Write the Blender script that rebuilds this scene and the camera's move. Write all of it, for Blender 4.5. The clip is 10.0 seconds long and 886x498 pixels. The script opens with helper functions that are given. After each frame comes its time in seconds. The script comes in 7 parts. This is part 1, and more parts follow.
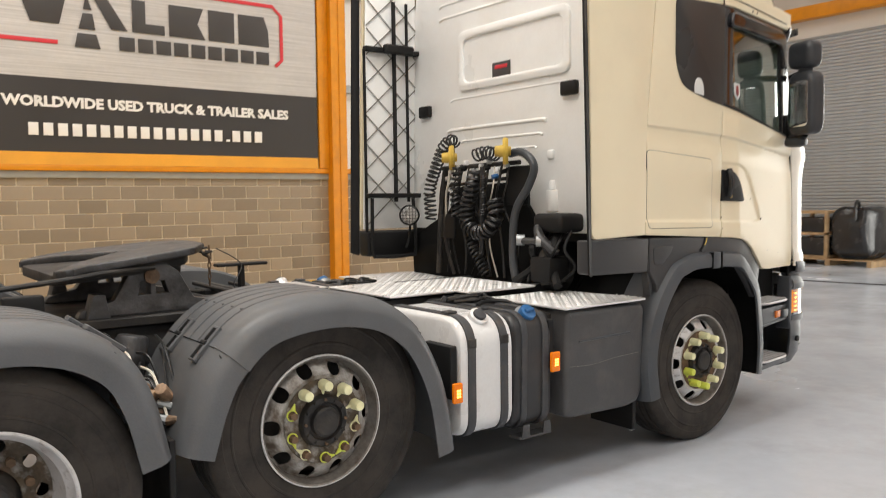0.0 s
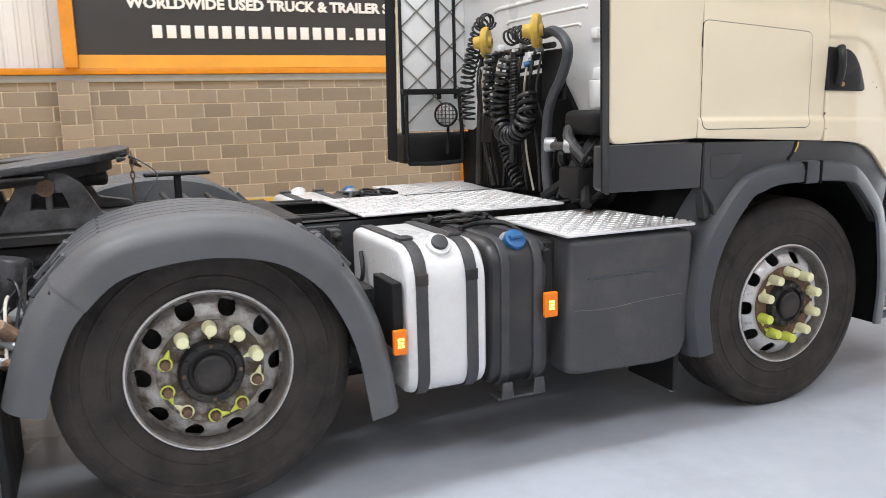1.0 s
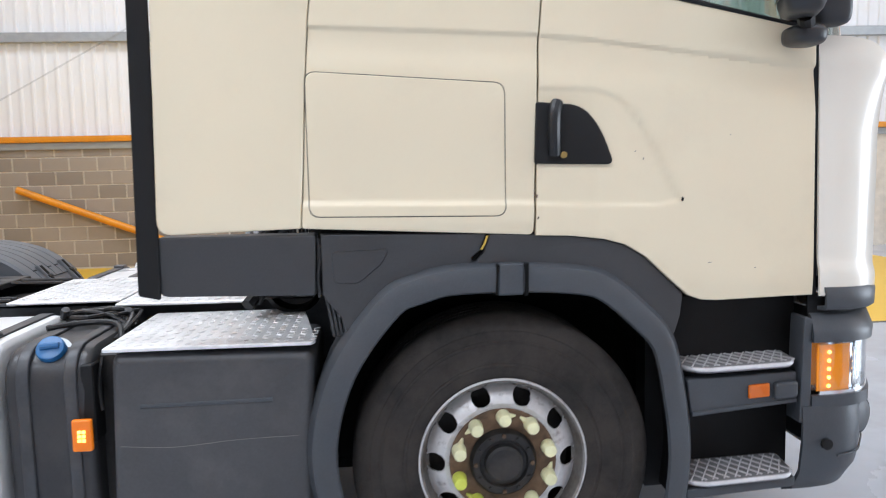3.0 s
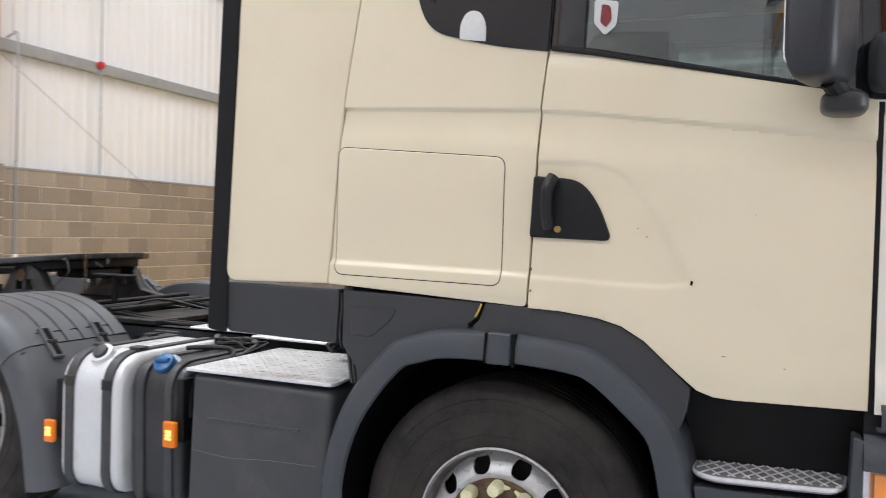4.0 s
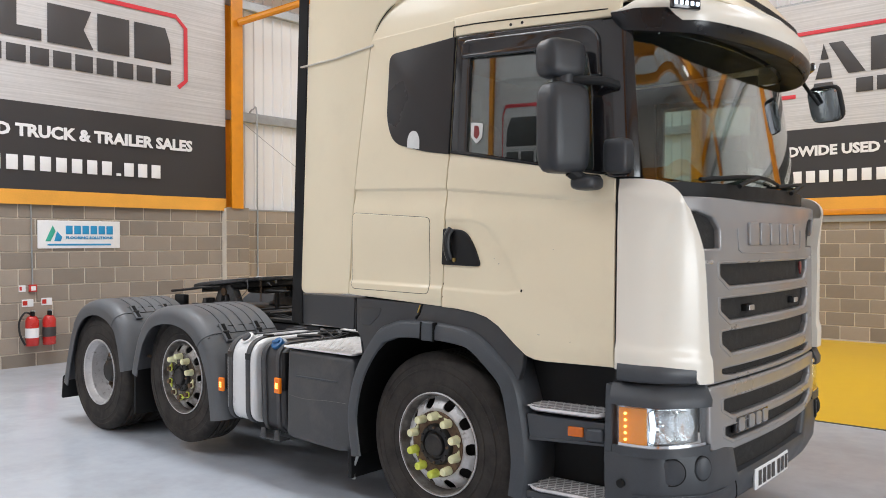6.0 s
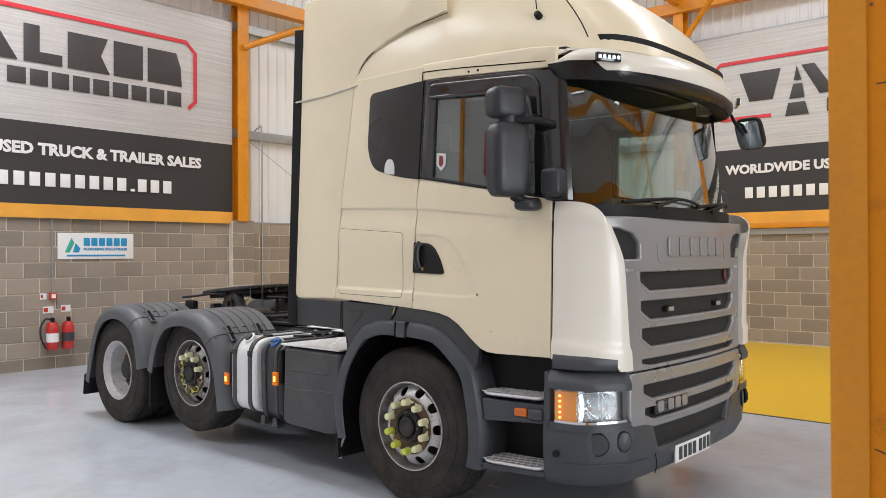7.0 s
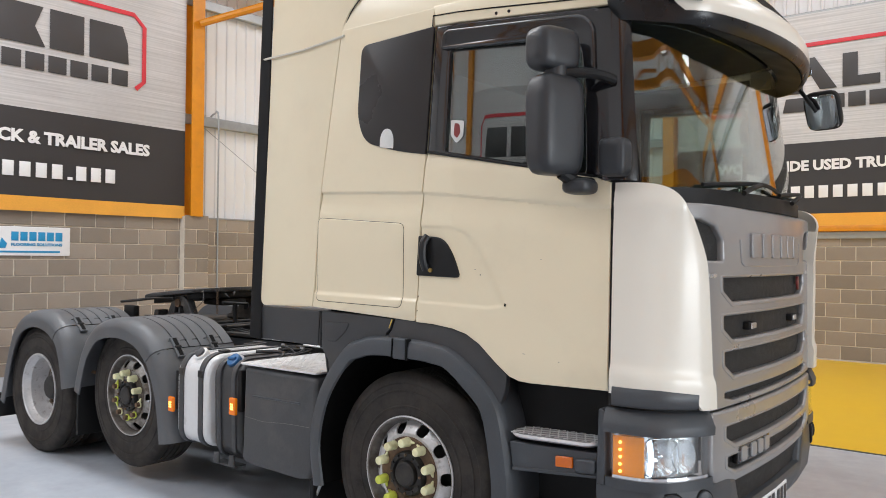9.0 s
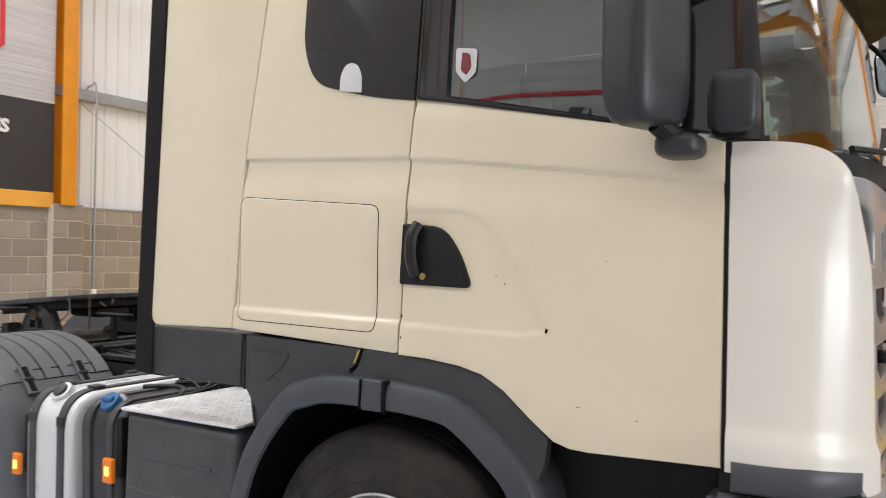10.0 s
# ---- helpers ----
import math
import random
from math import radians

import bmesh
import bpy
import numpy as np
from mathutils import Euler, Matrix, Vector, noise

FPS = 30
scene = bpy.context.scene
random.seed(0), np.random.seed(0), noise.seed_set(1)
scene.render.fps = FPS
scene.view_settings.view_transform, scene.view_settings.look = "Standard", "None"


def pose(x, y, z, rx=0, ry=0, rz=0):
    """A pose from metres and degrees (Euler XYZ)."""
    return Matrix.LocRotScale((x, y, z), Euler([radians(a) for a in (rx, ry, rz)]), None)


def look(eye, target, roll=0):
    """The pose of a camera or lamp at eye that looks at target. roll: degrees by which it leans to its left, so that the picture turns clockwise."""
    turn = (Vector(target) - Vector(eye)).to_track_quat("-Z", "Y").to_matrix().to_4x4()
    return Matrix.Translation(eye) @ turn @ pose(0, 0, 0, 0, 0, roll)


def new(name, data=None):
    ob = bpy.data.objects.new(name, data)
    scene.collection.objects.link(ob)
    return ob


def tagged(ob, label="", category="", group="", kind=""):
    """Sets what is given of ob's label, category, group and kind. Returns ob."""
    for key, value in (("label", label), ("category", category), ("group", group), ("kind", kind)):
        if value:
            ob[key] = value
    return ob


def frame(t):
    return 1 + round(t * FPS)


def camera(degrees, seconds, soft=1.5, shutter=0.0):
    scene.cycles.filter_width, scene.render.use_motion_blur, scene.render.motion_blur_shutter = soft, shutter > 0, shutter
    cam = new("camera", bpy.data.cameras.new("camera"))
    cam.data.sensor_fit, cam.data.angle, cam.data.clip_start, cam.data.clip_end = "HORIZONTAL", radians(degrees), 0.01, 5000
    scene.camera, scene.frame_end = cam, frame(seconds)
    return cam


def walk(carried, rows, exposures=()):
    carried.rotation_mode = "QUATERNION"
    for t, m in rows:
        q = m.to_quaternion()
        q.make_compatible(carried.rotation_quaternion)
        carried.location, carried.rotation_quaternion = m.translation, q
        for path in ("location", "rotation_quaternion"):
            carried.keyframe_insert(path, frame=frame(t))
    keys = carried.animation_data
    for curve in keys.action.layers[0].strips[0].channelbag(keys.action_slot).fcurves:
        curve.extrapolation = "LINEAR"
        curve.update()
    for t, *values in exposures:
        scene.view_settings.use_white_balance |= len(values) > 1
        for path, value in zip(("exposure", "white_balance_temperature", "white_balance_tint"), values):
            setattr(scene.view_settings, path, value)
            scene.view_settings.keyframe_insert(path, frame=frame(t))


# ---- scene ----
cam = camera(58.2, 10.0, soft=0.8, shutter=0.25)
PATH = [
    (0, (-4.373, -4.178, 1.567), (-3.167, -2.587, 1.442), -0.7),
    (0.5, (-3.684, -4.061, 1.52), (-2.687, -2.35, 1.238), -1.1),
    (1, (-3.055, -3.922, 1.513), (-2.261, -2.121, 1.156), -1.4),
    (1.5, (-2.445, -3.837, 1.51), (-1.901, -1.952, 1.12), -1.3),
    (2, (-1.81, -3.763, 1.505), (-1.423, -1.848, 1.077), -1.9),
    (2.5, (-1.101, -3.802, 1.53), (-0.779, -1.861, 1.169), -1.9),
    (2.7, (-0.831, -3.793, 1.529), (-0.541, -1.837, 1.235), -1.6),
    (3.8, (0.63, -3.731, 1.509), (0.059, -1.814, 1.468), 0.8),
    (4, (0.841, -3.717, 1.542), (0.063, -1.875, 1.5), 1.6),
    (4.5, (1.353, -3.801, 1.612), (0.218, -2.158, 1.499), 0.6),
    (5, (1.918, -4.034, 1.625), (0.702, -2.45, 1.518), -0.2),
    (5.5, (2.486, -4.201, 1.646), (1.209, -2.662, 1.595), -0.0),
    (6, (2.959, -4.504, 1.651), (1.646, -2.995, 1.637), -0.2),
    (6.2, (3.141, -4.621, 1.673), (1.824, -3.115, 1.666), -0.4),
    (7.3, (3.733, -4.99, 1.648), (2.402, -3.497, 1.665), 0.0),
    (7.5, (3.748, -4.997, 1.641), (2.416, -3.504, 1.659), 0.2),
    (8, (3.558, -4.836, 1.621), (2.238, -3.334, 1.636), 0.4),
    (8.5, (3.181, -4.565, 1.624), (1.879, -3.047, 1.641), 0.7),
    (9, (2.66, -4.245, 1.626), (1.416, -2.678, 1.647), 0.5),
    (9.5, (2.126, -3.83, 1.62), (0.953, -2.21, 1.635), 0.8),
    (10, (1.551, -3.392, 1.628), (0.527, -1.675, 1.646), 0.8),
]
walk(cam, [(t, look(eye, target, roll)) for t, eye, target, roll in PATH],
     [(0.0, -0.79, 7120, 10), (0.5, -0.65, 6680, 10), (1.5, -0.48, 5970, 10), (2.5, -0.49, 5760, 10), (4.0, -0.71, 6100, 10), (5.0, -0.69, 6200, 10), (6.0, -0.84, 6270, 10), (7.5, -0.94, 6360, 10), (9.0, -0.83, 6260, 10), (10.0, -0.78, 6330, 10)])

# ---------------------------------------------------------------- world and light
world = bpy.data.worlds.new("world")
scene.world = world
world.use_nodes = True
wn, wl = world.node_tree.nodes, world.node_tree.links
sky = wn.new("ShaderNodeTexSky")
sky.sky_type, sky.sun_disc = "NISHITA", False
sky.sun_elevation, sky.sun_rotation = radians(40), radians(200)
wl.new(sky.outputs[0], wn["Background"].inputs[0])
wn["Background"].inputs[1].default_value = 0.05


def area(name, x, y, z, sx, sy, power, col=(1, 1, 1), rot=(0, 0, 0)):
    d = bpy.data.lights.new(name, "AREA")
    d.shape, d.size, d.size_y, d.energy, d.color = "RECTANGLE", sx, sy, power, col
    o = new(name, d)
    o.matrix_world = pose(x, y, z, *rot)
    return o


# daylight of the translucent rooflights, one lamp in each opening
ROOF_Z = 7.6
for xx, yy, long, pw in ((-4.2, -6.6, 5.6, 600), (5.4, -6.6, 13.0, 430), (-4.2, -1.2, 5.6, 760), (5.4, -1.2, 13.0, 260), (-3.3, 6.4, 7.0, 470), (6.2, 6.4, 11.6, 480)):
    area("rooflight_lamp", xx, yy, ROOF_Z - 0.03, long, 1.5, pw, (0.97, 0.985, 1.0))
# fill light for the cab's front, in an assumed, unseen east doorway
area("doorway_lamp", 14.45, -1.30, 2.3, 4.5, 5.4, 1200, (0.95, 0.985, 1.0), (0, 90, 0))

# ---------------------------------------------------------------- materials


def mat(name, col, rough=0.5, metal=0.0, vary=0.12, scale=6.0, fine=60.0, bump=0.1, stain=None, stain_amt=0.0, stain_lo=0.48,
        stain_scale=2.0, coat=0.0, coat_rough=0.03, island=0.0, spec=0.5, rvary=0.1, objrand=0.0):
    m = bpy.data.materials.new(name)
    m.use_nodes = True
    n, l = m.node_tree.nodes, m.node_tree.links
    b = n["Principled BSDF"]
    b.inputs["Roughness"].default_value = rough
    b.inputs["Metallic"].default_value = metal
    b.inputs["Coat Weight"].default_value = coat
    b.inputs["Coat Roughness"].default_value = coat_rough
    b.inputs["Specular IOR Level"].default_value = spec
    tc = n.new("ShaderNodeTexCoord")
    n1 = n.new("ShaderNodeTexNoise")
    n1.inputs["Scale"].default_value, n1.inputs["Detail"].default_value = scale, 6
    n2 = n.new("ShaderNodeTexNoise")
    n2.inputs["Scale"].default_value, n2.inputs["Detail"].default_value = fine, 3
    for q in (n1, n2):
        l.new(tc.outputs["Object"], q.inputs["Vector"])
    ramp = n.new("ShaderNodeMapRange")
    ramp.inputs["From Min"].default_value, ramp.inputs["From Max"].default_value = 0.3, 0.7
    ramp.inputs["To Min"].default_value, ramp.inputs["To Max"].default_value = 1 - vary, 1 + vary
    l.new(n1.outputs["Fac"], ramp.inputs["Value"])
    ramp2 = n.new("ShaderNodeMapRange")
    ramp2.inputs["From Min"].default_value, ramp2.inputs["From Max"].default_value = 0.3, 0.7
    ramp2.inputs["To Min"].default_value, ramp2.inputs["To Max"].default_value = 1 - vary * 0.5, 1 + vary * 0.5
    l.new(n2.outputs["Fac"], ramp2.inputs["Value"])
    mul = n.new("ShaderNodeMath")
    mul.operation = "MULTIPLY"
    l.new(ramp.outputs[0], mul.inputs[0])
    l.new(ramp2.outputs[0], mul.inputs[1])
    last = mul.outputs[0]
    if objrand or island:
        if objrand:
            oi = n.new("ShaderNodeObjectInfo")
            rnd = oi.outputs["Random"]
            amt = objrand
        else:
            oi = n.new("ShaderNodeNewGeometry")
            rnd = oi.outputs["Random Per Island"]
            amt = island
        mr = n.new("ShaderNodeMapRange")
        mr.inputs["To Min"].default_value, mr.inputs["To Max"].default_value = 1 - amt, 1 + amt
        l.new(rnd, mr.inputs["Value"])
        m2 = n.new("ShaderNodeMath")
        m2.operation = "MULTIPLY"
        l.new(last, m2.inputs[0])
        l.new(mr.outputs[0], m2.inputs[1])
        last = m2.outputs[0]
    vm = n.new("ShaderNodeVectorMath")
    vm.operation = "SCALE"
    vm.inputs[0].default_value = col[:3]
    l.new(last, vm.inputs["Scale"])
    out = vm.outputs["Vector"]
    if stain is not None:
        n3 = n.new("ShaderNodeTexNoise")
        n3.inputs["Scale"].default_value, n3.inputs["Detail"].default_value = stain_scale, 8
        n3.inputs["Roughness"].default_value = 0.65
        l.new(tc.outputs["Object"], n3.inputs["Vector"])
        sr = n.new("ShaderNodeMapRange")
        sr.inputs["From Min"].default_value, sr.inputs["From Max"].default_value = stain_lo, stain_lo + 0.2
        sr.inputs["To Min"].default_value, sr.inputs["To Max"].default_value = 0, stain_amt
        l.new(n3.outputs["Fac"], sr.inputs["Value"])
        mix = n.new("ShaderNodeMix")
        mix.data_type = "RGBA"
        l.new(sr.outputs[0], mix.inputs["Factor"])
        l.new(out, mix.inputs["A"])
        mix.inputs["B"].default_value = (*stain, 1)
        out = mix.outputs["Result"]
    l.new(out, b.inputs["Base Color"])
    rr = n.new("ShaderNodeMapRange")
    rr.inputs["From Min"].default_value, rr.inputs["From Max"].default_value = 0.3, 0.7
    rr.inputs["To Min"].default_value, rr.inputs["To Max"].default_value = max(0.02, rough - rvary), min(1, rough + rvary)
    l.new(n1.outputs["Fac"], rr.inputs["Value"])
    l.new(rr.outputs[0], b.inputs["Roughness"])
    if bump:
        bp = n.new("ShaderNodeBump")
        bp.inputs["Strength"].default_value, bp.inputs["Distance"].default_value = bump, 0.004
        l.new(n2.outputs["Fac"], bp.inputs["Height"])
        l.new(bp.outputs[0], b.inputs["Normal"])
    return m


def glow(name, col, power, base=None):
    m = bpy.data.materials.new(name)
    m.use_nodes = True
    b = m.node_tree.nodes["Principled BSDF"]
    b.inputs["Base Color"].default_value = (*(base or col), 1)
    b.inputs["Emission Color"].default_value = (*col, 1)
    b.inputs["Emission Strength"].default_value = power
    b.inputs["Roughness"].default_value = 0.25
    return m


def glass(name, tint, rough=0.0, gloss=1.0, least=0.045):
    m = bpy.data.materials.new(name)
    m.use_nodes = True
    n, l = m.node_tree.nodes, m.node_tree.links
    n.remove(n["Principled BSDF"])
    tr = n.new("ShaderNodeBsdfTransparent")
    tr.inputs[0].default_value = (*tint, 1)
    gl = n.new("ShaderNodeBsdfGlossy")
    gl.inputs["Roughness"].default_value = rough
    gl.inputs[0].default_value = (gloss, gloss, gloss, 1)
    lw = n.new("ShaderNodeLayerWeight")
    lw.inputs[0].default_value = 0.5
    pw = n.new("ShaderNodeMath")
    pw.operation, pw.inputs[1].default_value = "POWER", 3.0
    l.new(lw.outputs["Facing"], pw.inputs[0])
    fr = n.new("ShaderNodeMapRange")
    fr.inputs["To Min"].default_value, fr.inputs["To Max"].default_value = least, 0.9
    l.new(pw.outputs[0], fr.inputs["Value"])
    mx = n.new("ShaderNodeMixShader")
    l.new(fr.outputs[0], mx.inputs[0])
    l.new(tr.outputs[0], mx.inputs[1])
    l.new(gl.outputs[0], mx.inputs[2])
    l.new(mx.outputs[0], n["Material Output"].inputs[0])
    return m


M_CREAM = mat("cream_paint", (0.785, 0.689, 0.497), 0.34, vary=0.015, scale=2.5, fine=260, bump=0.012, coat=0.35, coat_rough=0.14, rvary=0.03, stain=(0.60, 0.50, 0.36), stain_amt=0.16, stain_scale=3.5, stain_lo=0.52)
M_CREAMP = mat("pale_cream_plastic", (0.80, 0.755, 0.66), 0.32, vary=0.015, scale=2.5, fine=260, bump=0.012, coat=0.4, coat_rough=0.12, rvary=0.03, stain=(0.66, 0.60, 0.50), stain_amt=0.12, stain_scale=3.5, stain_lo=0.52)
M_WHITE = mat("white_paint", (0.84, 0.85, 0.845), 0.35, vary=0.02, scale=2, bump=0.0, coat=0.3, stain=(0.5, 0.46, 0.4), stain_amt=0.12, stain_scale=1.6)
M_GREY = mat("grey_plastic", (0.050, 0.0555, 0.064), 0.46, vary=0.14, scale=3, fine=180, bump=0.12, stain=(0.080, 0.080, 0.082), stain_amt=0.4, stain_scale=2.3)
# mudguards get a paler grey than the other trim
M_GUARD = mat("paler_guard_plastic", (0.088, 0.092, 0.099), 0.5, vary=0.12, scale=4, fine=160, bump=0.15, stain=(0.13, 0.125, 0.12), stain_amt=0.45, stain_scale=3.0)
M_BOX = mat("scuffed_grey_plastic", (0.053, 0.0535, 0.057), 0.48, vary=0.14, scale=4, fine=120, bump=0.2, stain=(0.105, 0.10, 0.098), stain_amt=0.5, stain_scale=3.2, stain_lo=0.5)
M_TANKG = mat("dark_tank_plastic", (0.022, 0.022, 0.024), 0.42, vary=0.2, scale=5, fine=120, bump=0.15, stain=(0.07, 0.065, 0.06), stain_amt=0.35, stain_scale=4)
M_MIRR = mat("mirror_housing_plastic", (0.022, 0.024, 0.028), 0.42, vary=0.12, scale=6, fine=240, bump=0.18)
M_BLANK = mat("blanked_window", (0.026, 0.024, 0.024), 0.28, vary=0.04, scale=3, bump=0.0, spec=0.35, rvary=0.015)
M_VINYL = mat("white_vinyl", (0.66, 0.66, 0.64), 0.5, vary=0.05, scale=20, bump=0.0)
M_SKIRT = mat("dark_skirt_plastic", (0.037, 0.038, 0.041), 0.50, vary=0.14, scale=3, fine=180, bump=0.12, stain=(0.065, 0.062, 0.060), stain_amt=0.4, stain_scale=2.1)
M_LINING = mat("dark_cab_lining", (0.020, 0.019, 0.019), 0.8, vary=0.15, scale=6, bump=0.2)
M_MESH = mat("grille_mesh", (0.016, 0.015, 0.014), 0.7, vary=0.3, scale=30, fine=420, bump=0.8)
M_BADGE = mat("badge_red", (0.20, 0.03, 0.03), 0.35, vary=0.2, scale=40, bump=0.0)
# near-black: shade of recesses and gaps put into the colour; also holes and chips
M_PIT = mat("shade_and_chip_black", (0.004, 0.004, 0.004), 0.85, vary=0.2, bump=0.1, spec=0.2)
M_CORD = mat("grey_cord", (0.20, 0.19, 0.17), 0.7, vary=0.1, bump=0.1)
M_BLACK = mat("black_plastic", (0.008, 0.008, 0.0085), 0.6, vary=0.15, scale=5, fine=200, bump=0.15, spec=0.3)
M_GLOSSB = mat("gloss_black", (0.012, 0.012, 0.014), 0.12, vary=0.1, bump=0.0, coat=0.5, rvary=0.03)
M_LIP = mat("smoked_black", (0.010, 0.010, 0.011), 0.32, vary=0.1, bump=0.0, spec=0.4)
M_RUBBER = mat("tyre_rubber", (0.024, 0.0215, 0.020), 0.88, vary=0.2, scale=7, fine=120, bump=0.25, stain=(0.085, 0.072, 0.062), stain_amt=0.36, stain_scale=6, spec=0.3, stain_lo=0.38)
M_RIM = mat("wheel_silver", (0.58, 0.57, 0.57), 0.42, metal=0.3, vary=0.1, scale=8, bump=0.15, stain=(0.09, 0.06, 0.04), stain_amt=0.8, stain_scale=24, stain_lo=0.56)
M_RIMD = mat("dull_rim", (0.20, 0.185, 0.17), 0.5, metal=0.3, vary=0.25, scale=14, bump=0.3, stain=(0.07, 0.05, 0.035), stain_amt=0.85, stain_scale=8)
M_RUSTRIM = mat("rusty_wheel", (0.085, 0.062, 0.040), 0.65, metal=0.1, vary=0.35, scale=18, fine=90, bump=0.6, stain=(0.42, 0.41, 0.40), stain_amt=0.75, stain_scale=15)
M_MIDRIM = mat("rust_stained_silver", (0.36, 0.345, 0.325), 0.5, metal=0.25, vary=0.2, scale=14, fine=90, bump=0.4, stain=(0.085, 0.058, 0.036), stain_amt=0.9, stain_scale=11, stain_lo=0.42)
M_RUST = mat("rusty_steel", (0.16, 0.10, 0.06), 0.8, metal=0.2, vary=0.3, scale=14, bump=0.6, stain=(0.04, 0.03, 0.025), stain_amt=0.7, stain_scale=11)
M_FIT = mat("brown_fittings", (0.26, 0.17, 0.11), 0.7, metal=0.2, vary=0.4, scale=25, bump=0.6, objrand=0.4)
M_CHASSIS = mat("chassis_black", (0.011, 0.010, 0.010), 0.6, vary=0.3, scale=6, bump=0.35, stain=(0.09, 0.075, 0.06), stain_amt=0.45, stain_scale=5)
M_RAIL = mat("chassis_grey", (0.040, 0.042, 0.047), 0.5, vary=0.2, scale=6, bump=0.2, stain=(0.10, 0.085, 0.07), stain_amt=0.4, stain_scale=5)
M_GREASE = mat("greasy_steel", (0.075, 0.075, 0.078), 0.42, metal=0.5, vary=0.25, scale=9, bump=0.5, stain=(0.015, 0.013, 0.012), stain_amt=0.8, stain_scale=6)
M_ALU = mat("aluminium_tread", (0.78, 0.78, 0.78), 0.36, metal=0.3, vary=0.08, scale=9, fine=90, bump=0.2, stain=(0.40, 0.39, 0.37), stain_amt=0.35, stain_scale=6)
M_SILVER = mat("silver_paint", (0.30, 0.295, 0.295), 0.36, metal=0.35, vary=0.03, scale=3, fine=400, bump=0.02, coat=0.3)
M_SILVERB = mat("bright_silver", (0.50, 0.50, 0.50), 0.3, metal=0.7, vary=0.03, bump=0.0)
M_CHROME = mat("chrome", (0.80, 0.81, 0.82), 0.08, metal=1.0, vary=0.02, bump=0.0, rvary=0.03)
M_BOWL = mat("reflector_silver", (0.86, 0.87, 0.88), 0.24, metal=0.8, vary=0.02, bump=0.0, rvary=0.03)
M_TANK = mat("white_tank", (0.68, 0.68, 0.68), 0.32, vary=0.04, scale=4, bump=0.05, coat=0.2, stain=(0.42, 0.40, 0.38), stain_amt=0.35, stain_scale=3)
M_AMBER = mat("amber_lens", (0.62, 0.135, 0.004), 0.2, vary=0.08, bump=0.0, coat=0.4)
M_AMBERLIT = glow("amber_lit_lens", (1.0, 0.29, 0.006), 0.17, (0.74, 0.17, 0.003))
M_AMBERH = glow("amber_turn_lens", (1.0, 0.34, 0.015), 0.28, (0.85, 0.28, 0.01))
M_AMBERON = glow("amber_led", (1.0, 0.55, 0.10), 5.0)
M_LED = glow("white_led", (0.80, 0.90, 1.0), 2.4)
M_YNUT = mat("faded_yellow_plastic", (0.78, 0.76, 0.47), 0.5, vary=0.1, scale=20, bump=0.1, objrand=0.10)
M_YNUT2 = mat("bright_yellow_plastic", (0.62, 0.68, 0.10), 0.45, vary=0.1, scale=20, bump=0.1)
M_BLUE = mat("blue_plastic", (0.02, 0.115, 0.29), 0.4, vary=0.1, bump=0.1)
M_YELLOWC = mat("yellow_coupling", (0.55, 0.37, 0.06), 0.5, vary=0.15, scale=12, bump=0.2)
M_ORANGE = mat("orange_steel_paint", (0.70, 0.265, 0.006), 0.42, vary=0.08, scale=3, fine=90, bump=0.12, stain=(0.45, 0.17, 0.02), stain_amt=0.35, stain_scale=5)
# deeper orange holds the near column's shade; the dark specks are scuffs
M_ORANGE2 = mat("shaded_orange_paint", (0.68, 0.225, 0.002), 0.58, spec=0.25, vary=0.06, scale=2.2, fine=60, bump=0.2, stain=(0.16, 0.05, 0.01), stain_amt=0.8, stain_scale=9, stain_lo=0.62)
M_ORANGEF = mat("orange_fabric", (0.80, 0.38, 0.05), 0.7, vary=0.08, scale=2, bump=0.1)
M_BANNER = mat("silver_banner", (0.52, 0.51, 0.505), 0.42, metal=0.2, vary=0.05, scale=0.8, fine=14, bump=0.05)


def brushed(m, amount=0.16):
    """Fine level streaks over a sheet, drawn out along both walls' directions."""
    n, l = m.node_tree.nodes, m.node_tree.links
    b = n["Principled BSDF"]
    old = b.inputs["Base Color"].links[0].from_socket
    tc, mp, tx, mr, vm = n.new("ShaderNodeTexCoord"), n.new("ShaderNodeMapping"), n.new("ShaderNodeTexNoise"), n.new("ShaderNodeMapRange"), n.new("ShaderNodeVectorMath")
    mp.inputs["Scale"].default_value = (0.6, 0.6, 46)
    tx.inputs["Scale"].default_value, tx.inputs["Detail"].default_value = 1.0, 5
    mr.inputs["From Min"].default_value, mr.inputs["From Max"].default_value = 0.3, 0.7
    mr.inputs["To Min"].default_value, mr.inputs["To Max"].default_value = 1 - amount, 1 + amount
    vm.operation = "SCALE"
    l.new(tc.outputs["Object"], mp.inputs["Vector"])
    l.new(mp.outputs[0], tx.inputs["Vector"])
    l.new(tx.outputs["Fac"], mr.inputs["Value"])
    l.new(old, vm.inputs[0])
    l.new(mr.outputs[0], vm.inputs["Scale"])
    l.new(vm.outputs["Vector"], b.inputs["Base Color"])


brushed(M_BANNER)
M_BANDARK = mat("charcoal_banner", (0.032, 0.030, 0.031), 0.5, vary=0.08, scale=1.5, bump=0.1)
M_BANTXT = mat("charcoal_print", (0.045, 0.042, 0.043), 0.5, vary=0.05, bump=0.0)
M_RED = mat("red_print", (0.62, 0.035, 0.05), 0.5, vary=0.05, bump=0.0)
M_WHITEP = mat("white_print", (0.82, 0.82, 0.82), 0.5, vary=0.03, bump=0.0)
M_BLUEP = mat("blue_print", (0.02, 0.28, 0.55), 0.5, vary=0.03, bump=0.0)
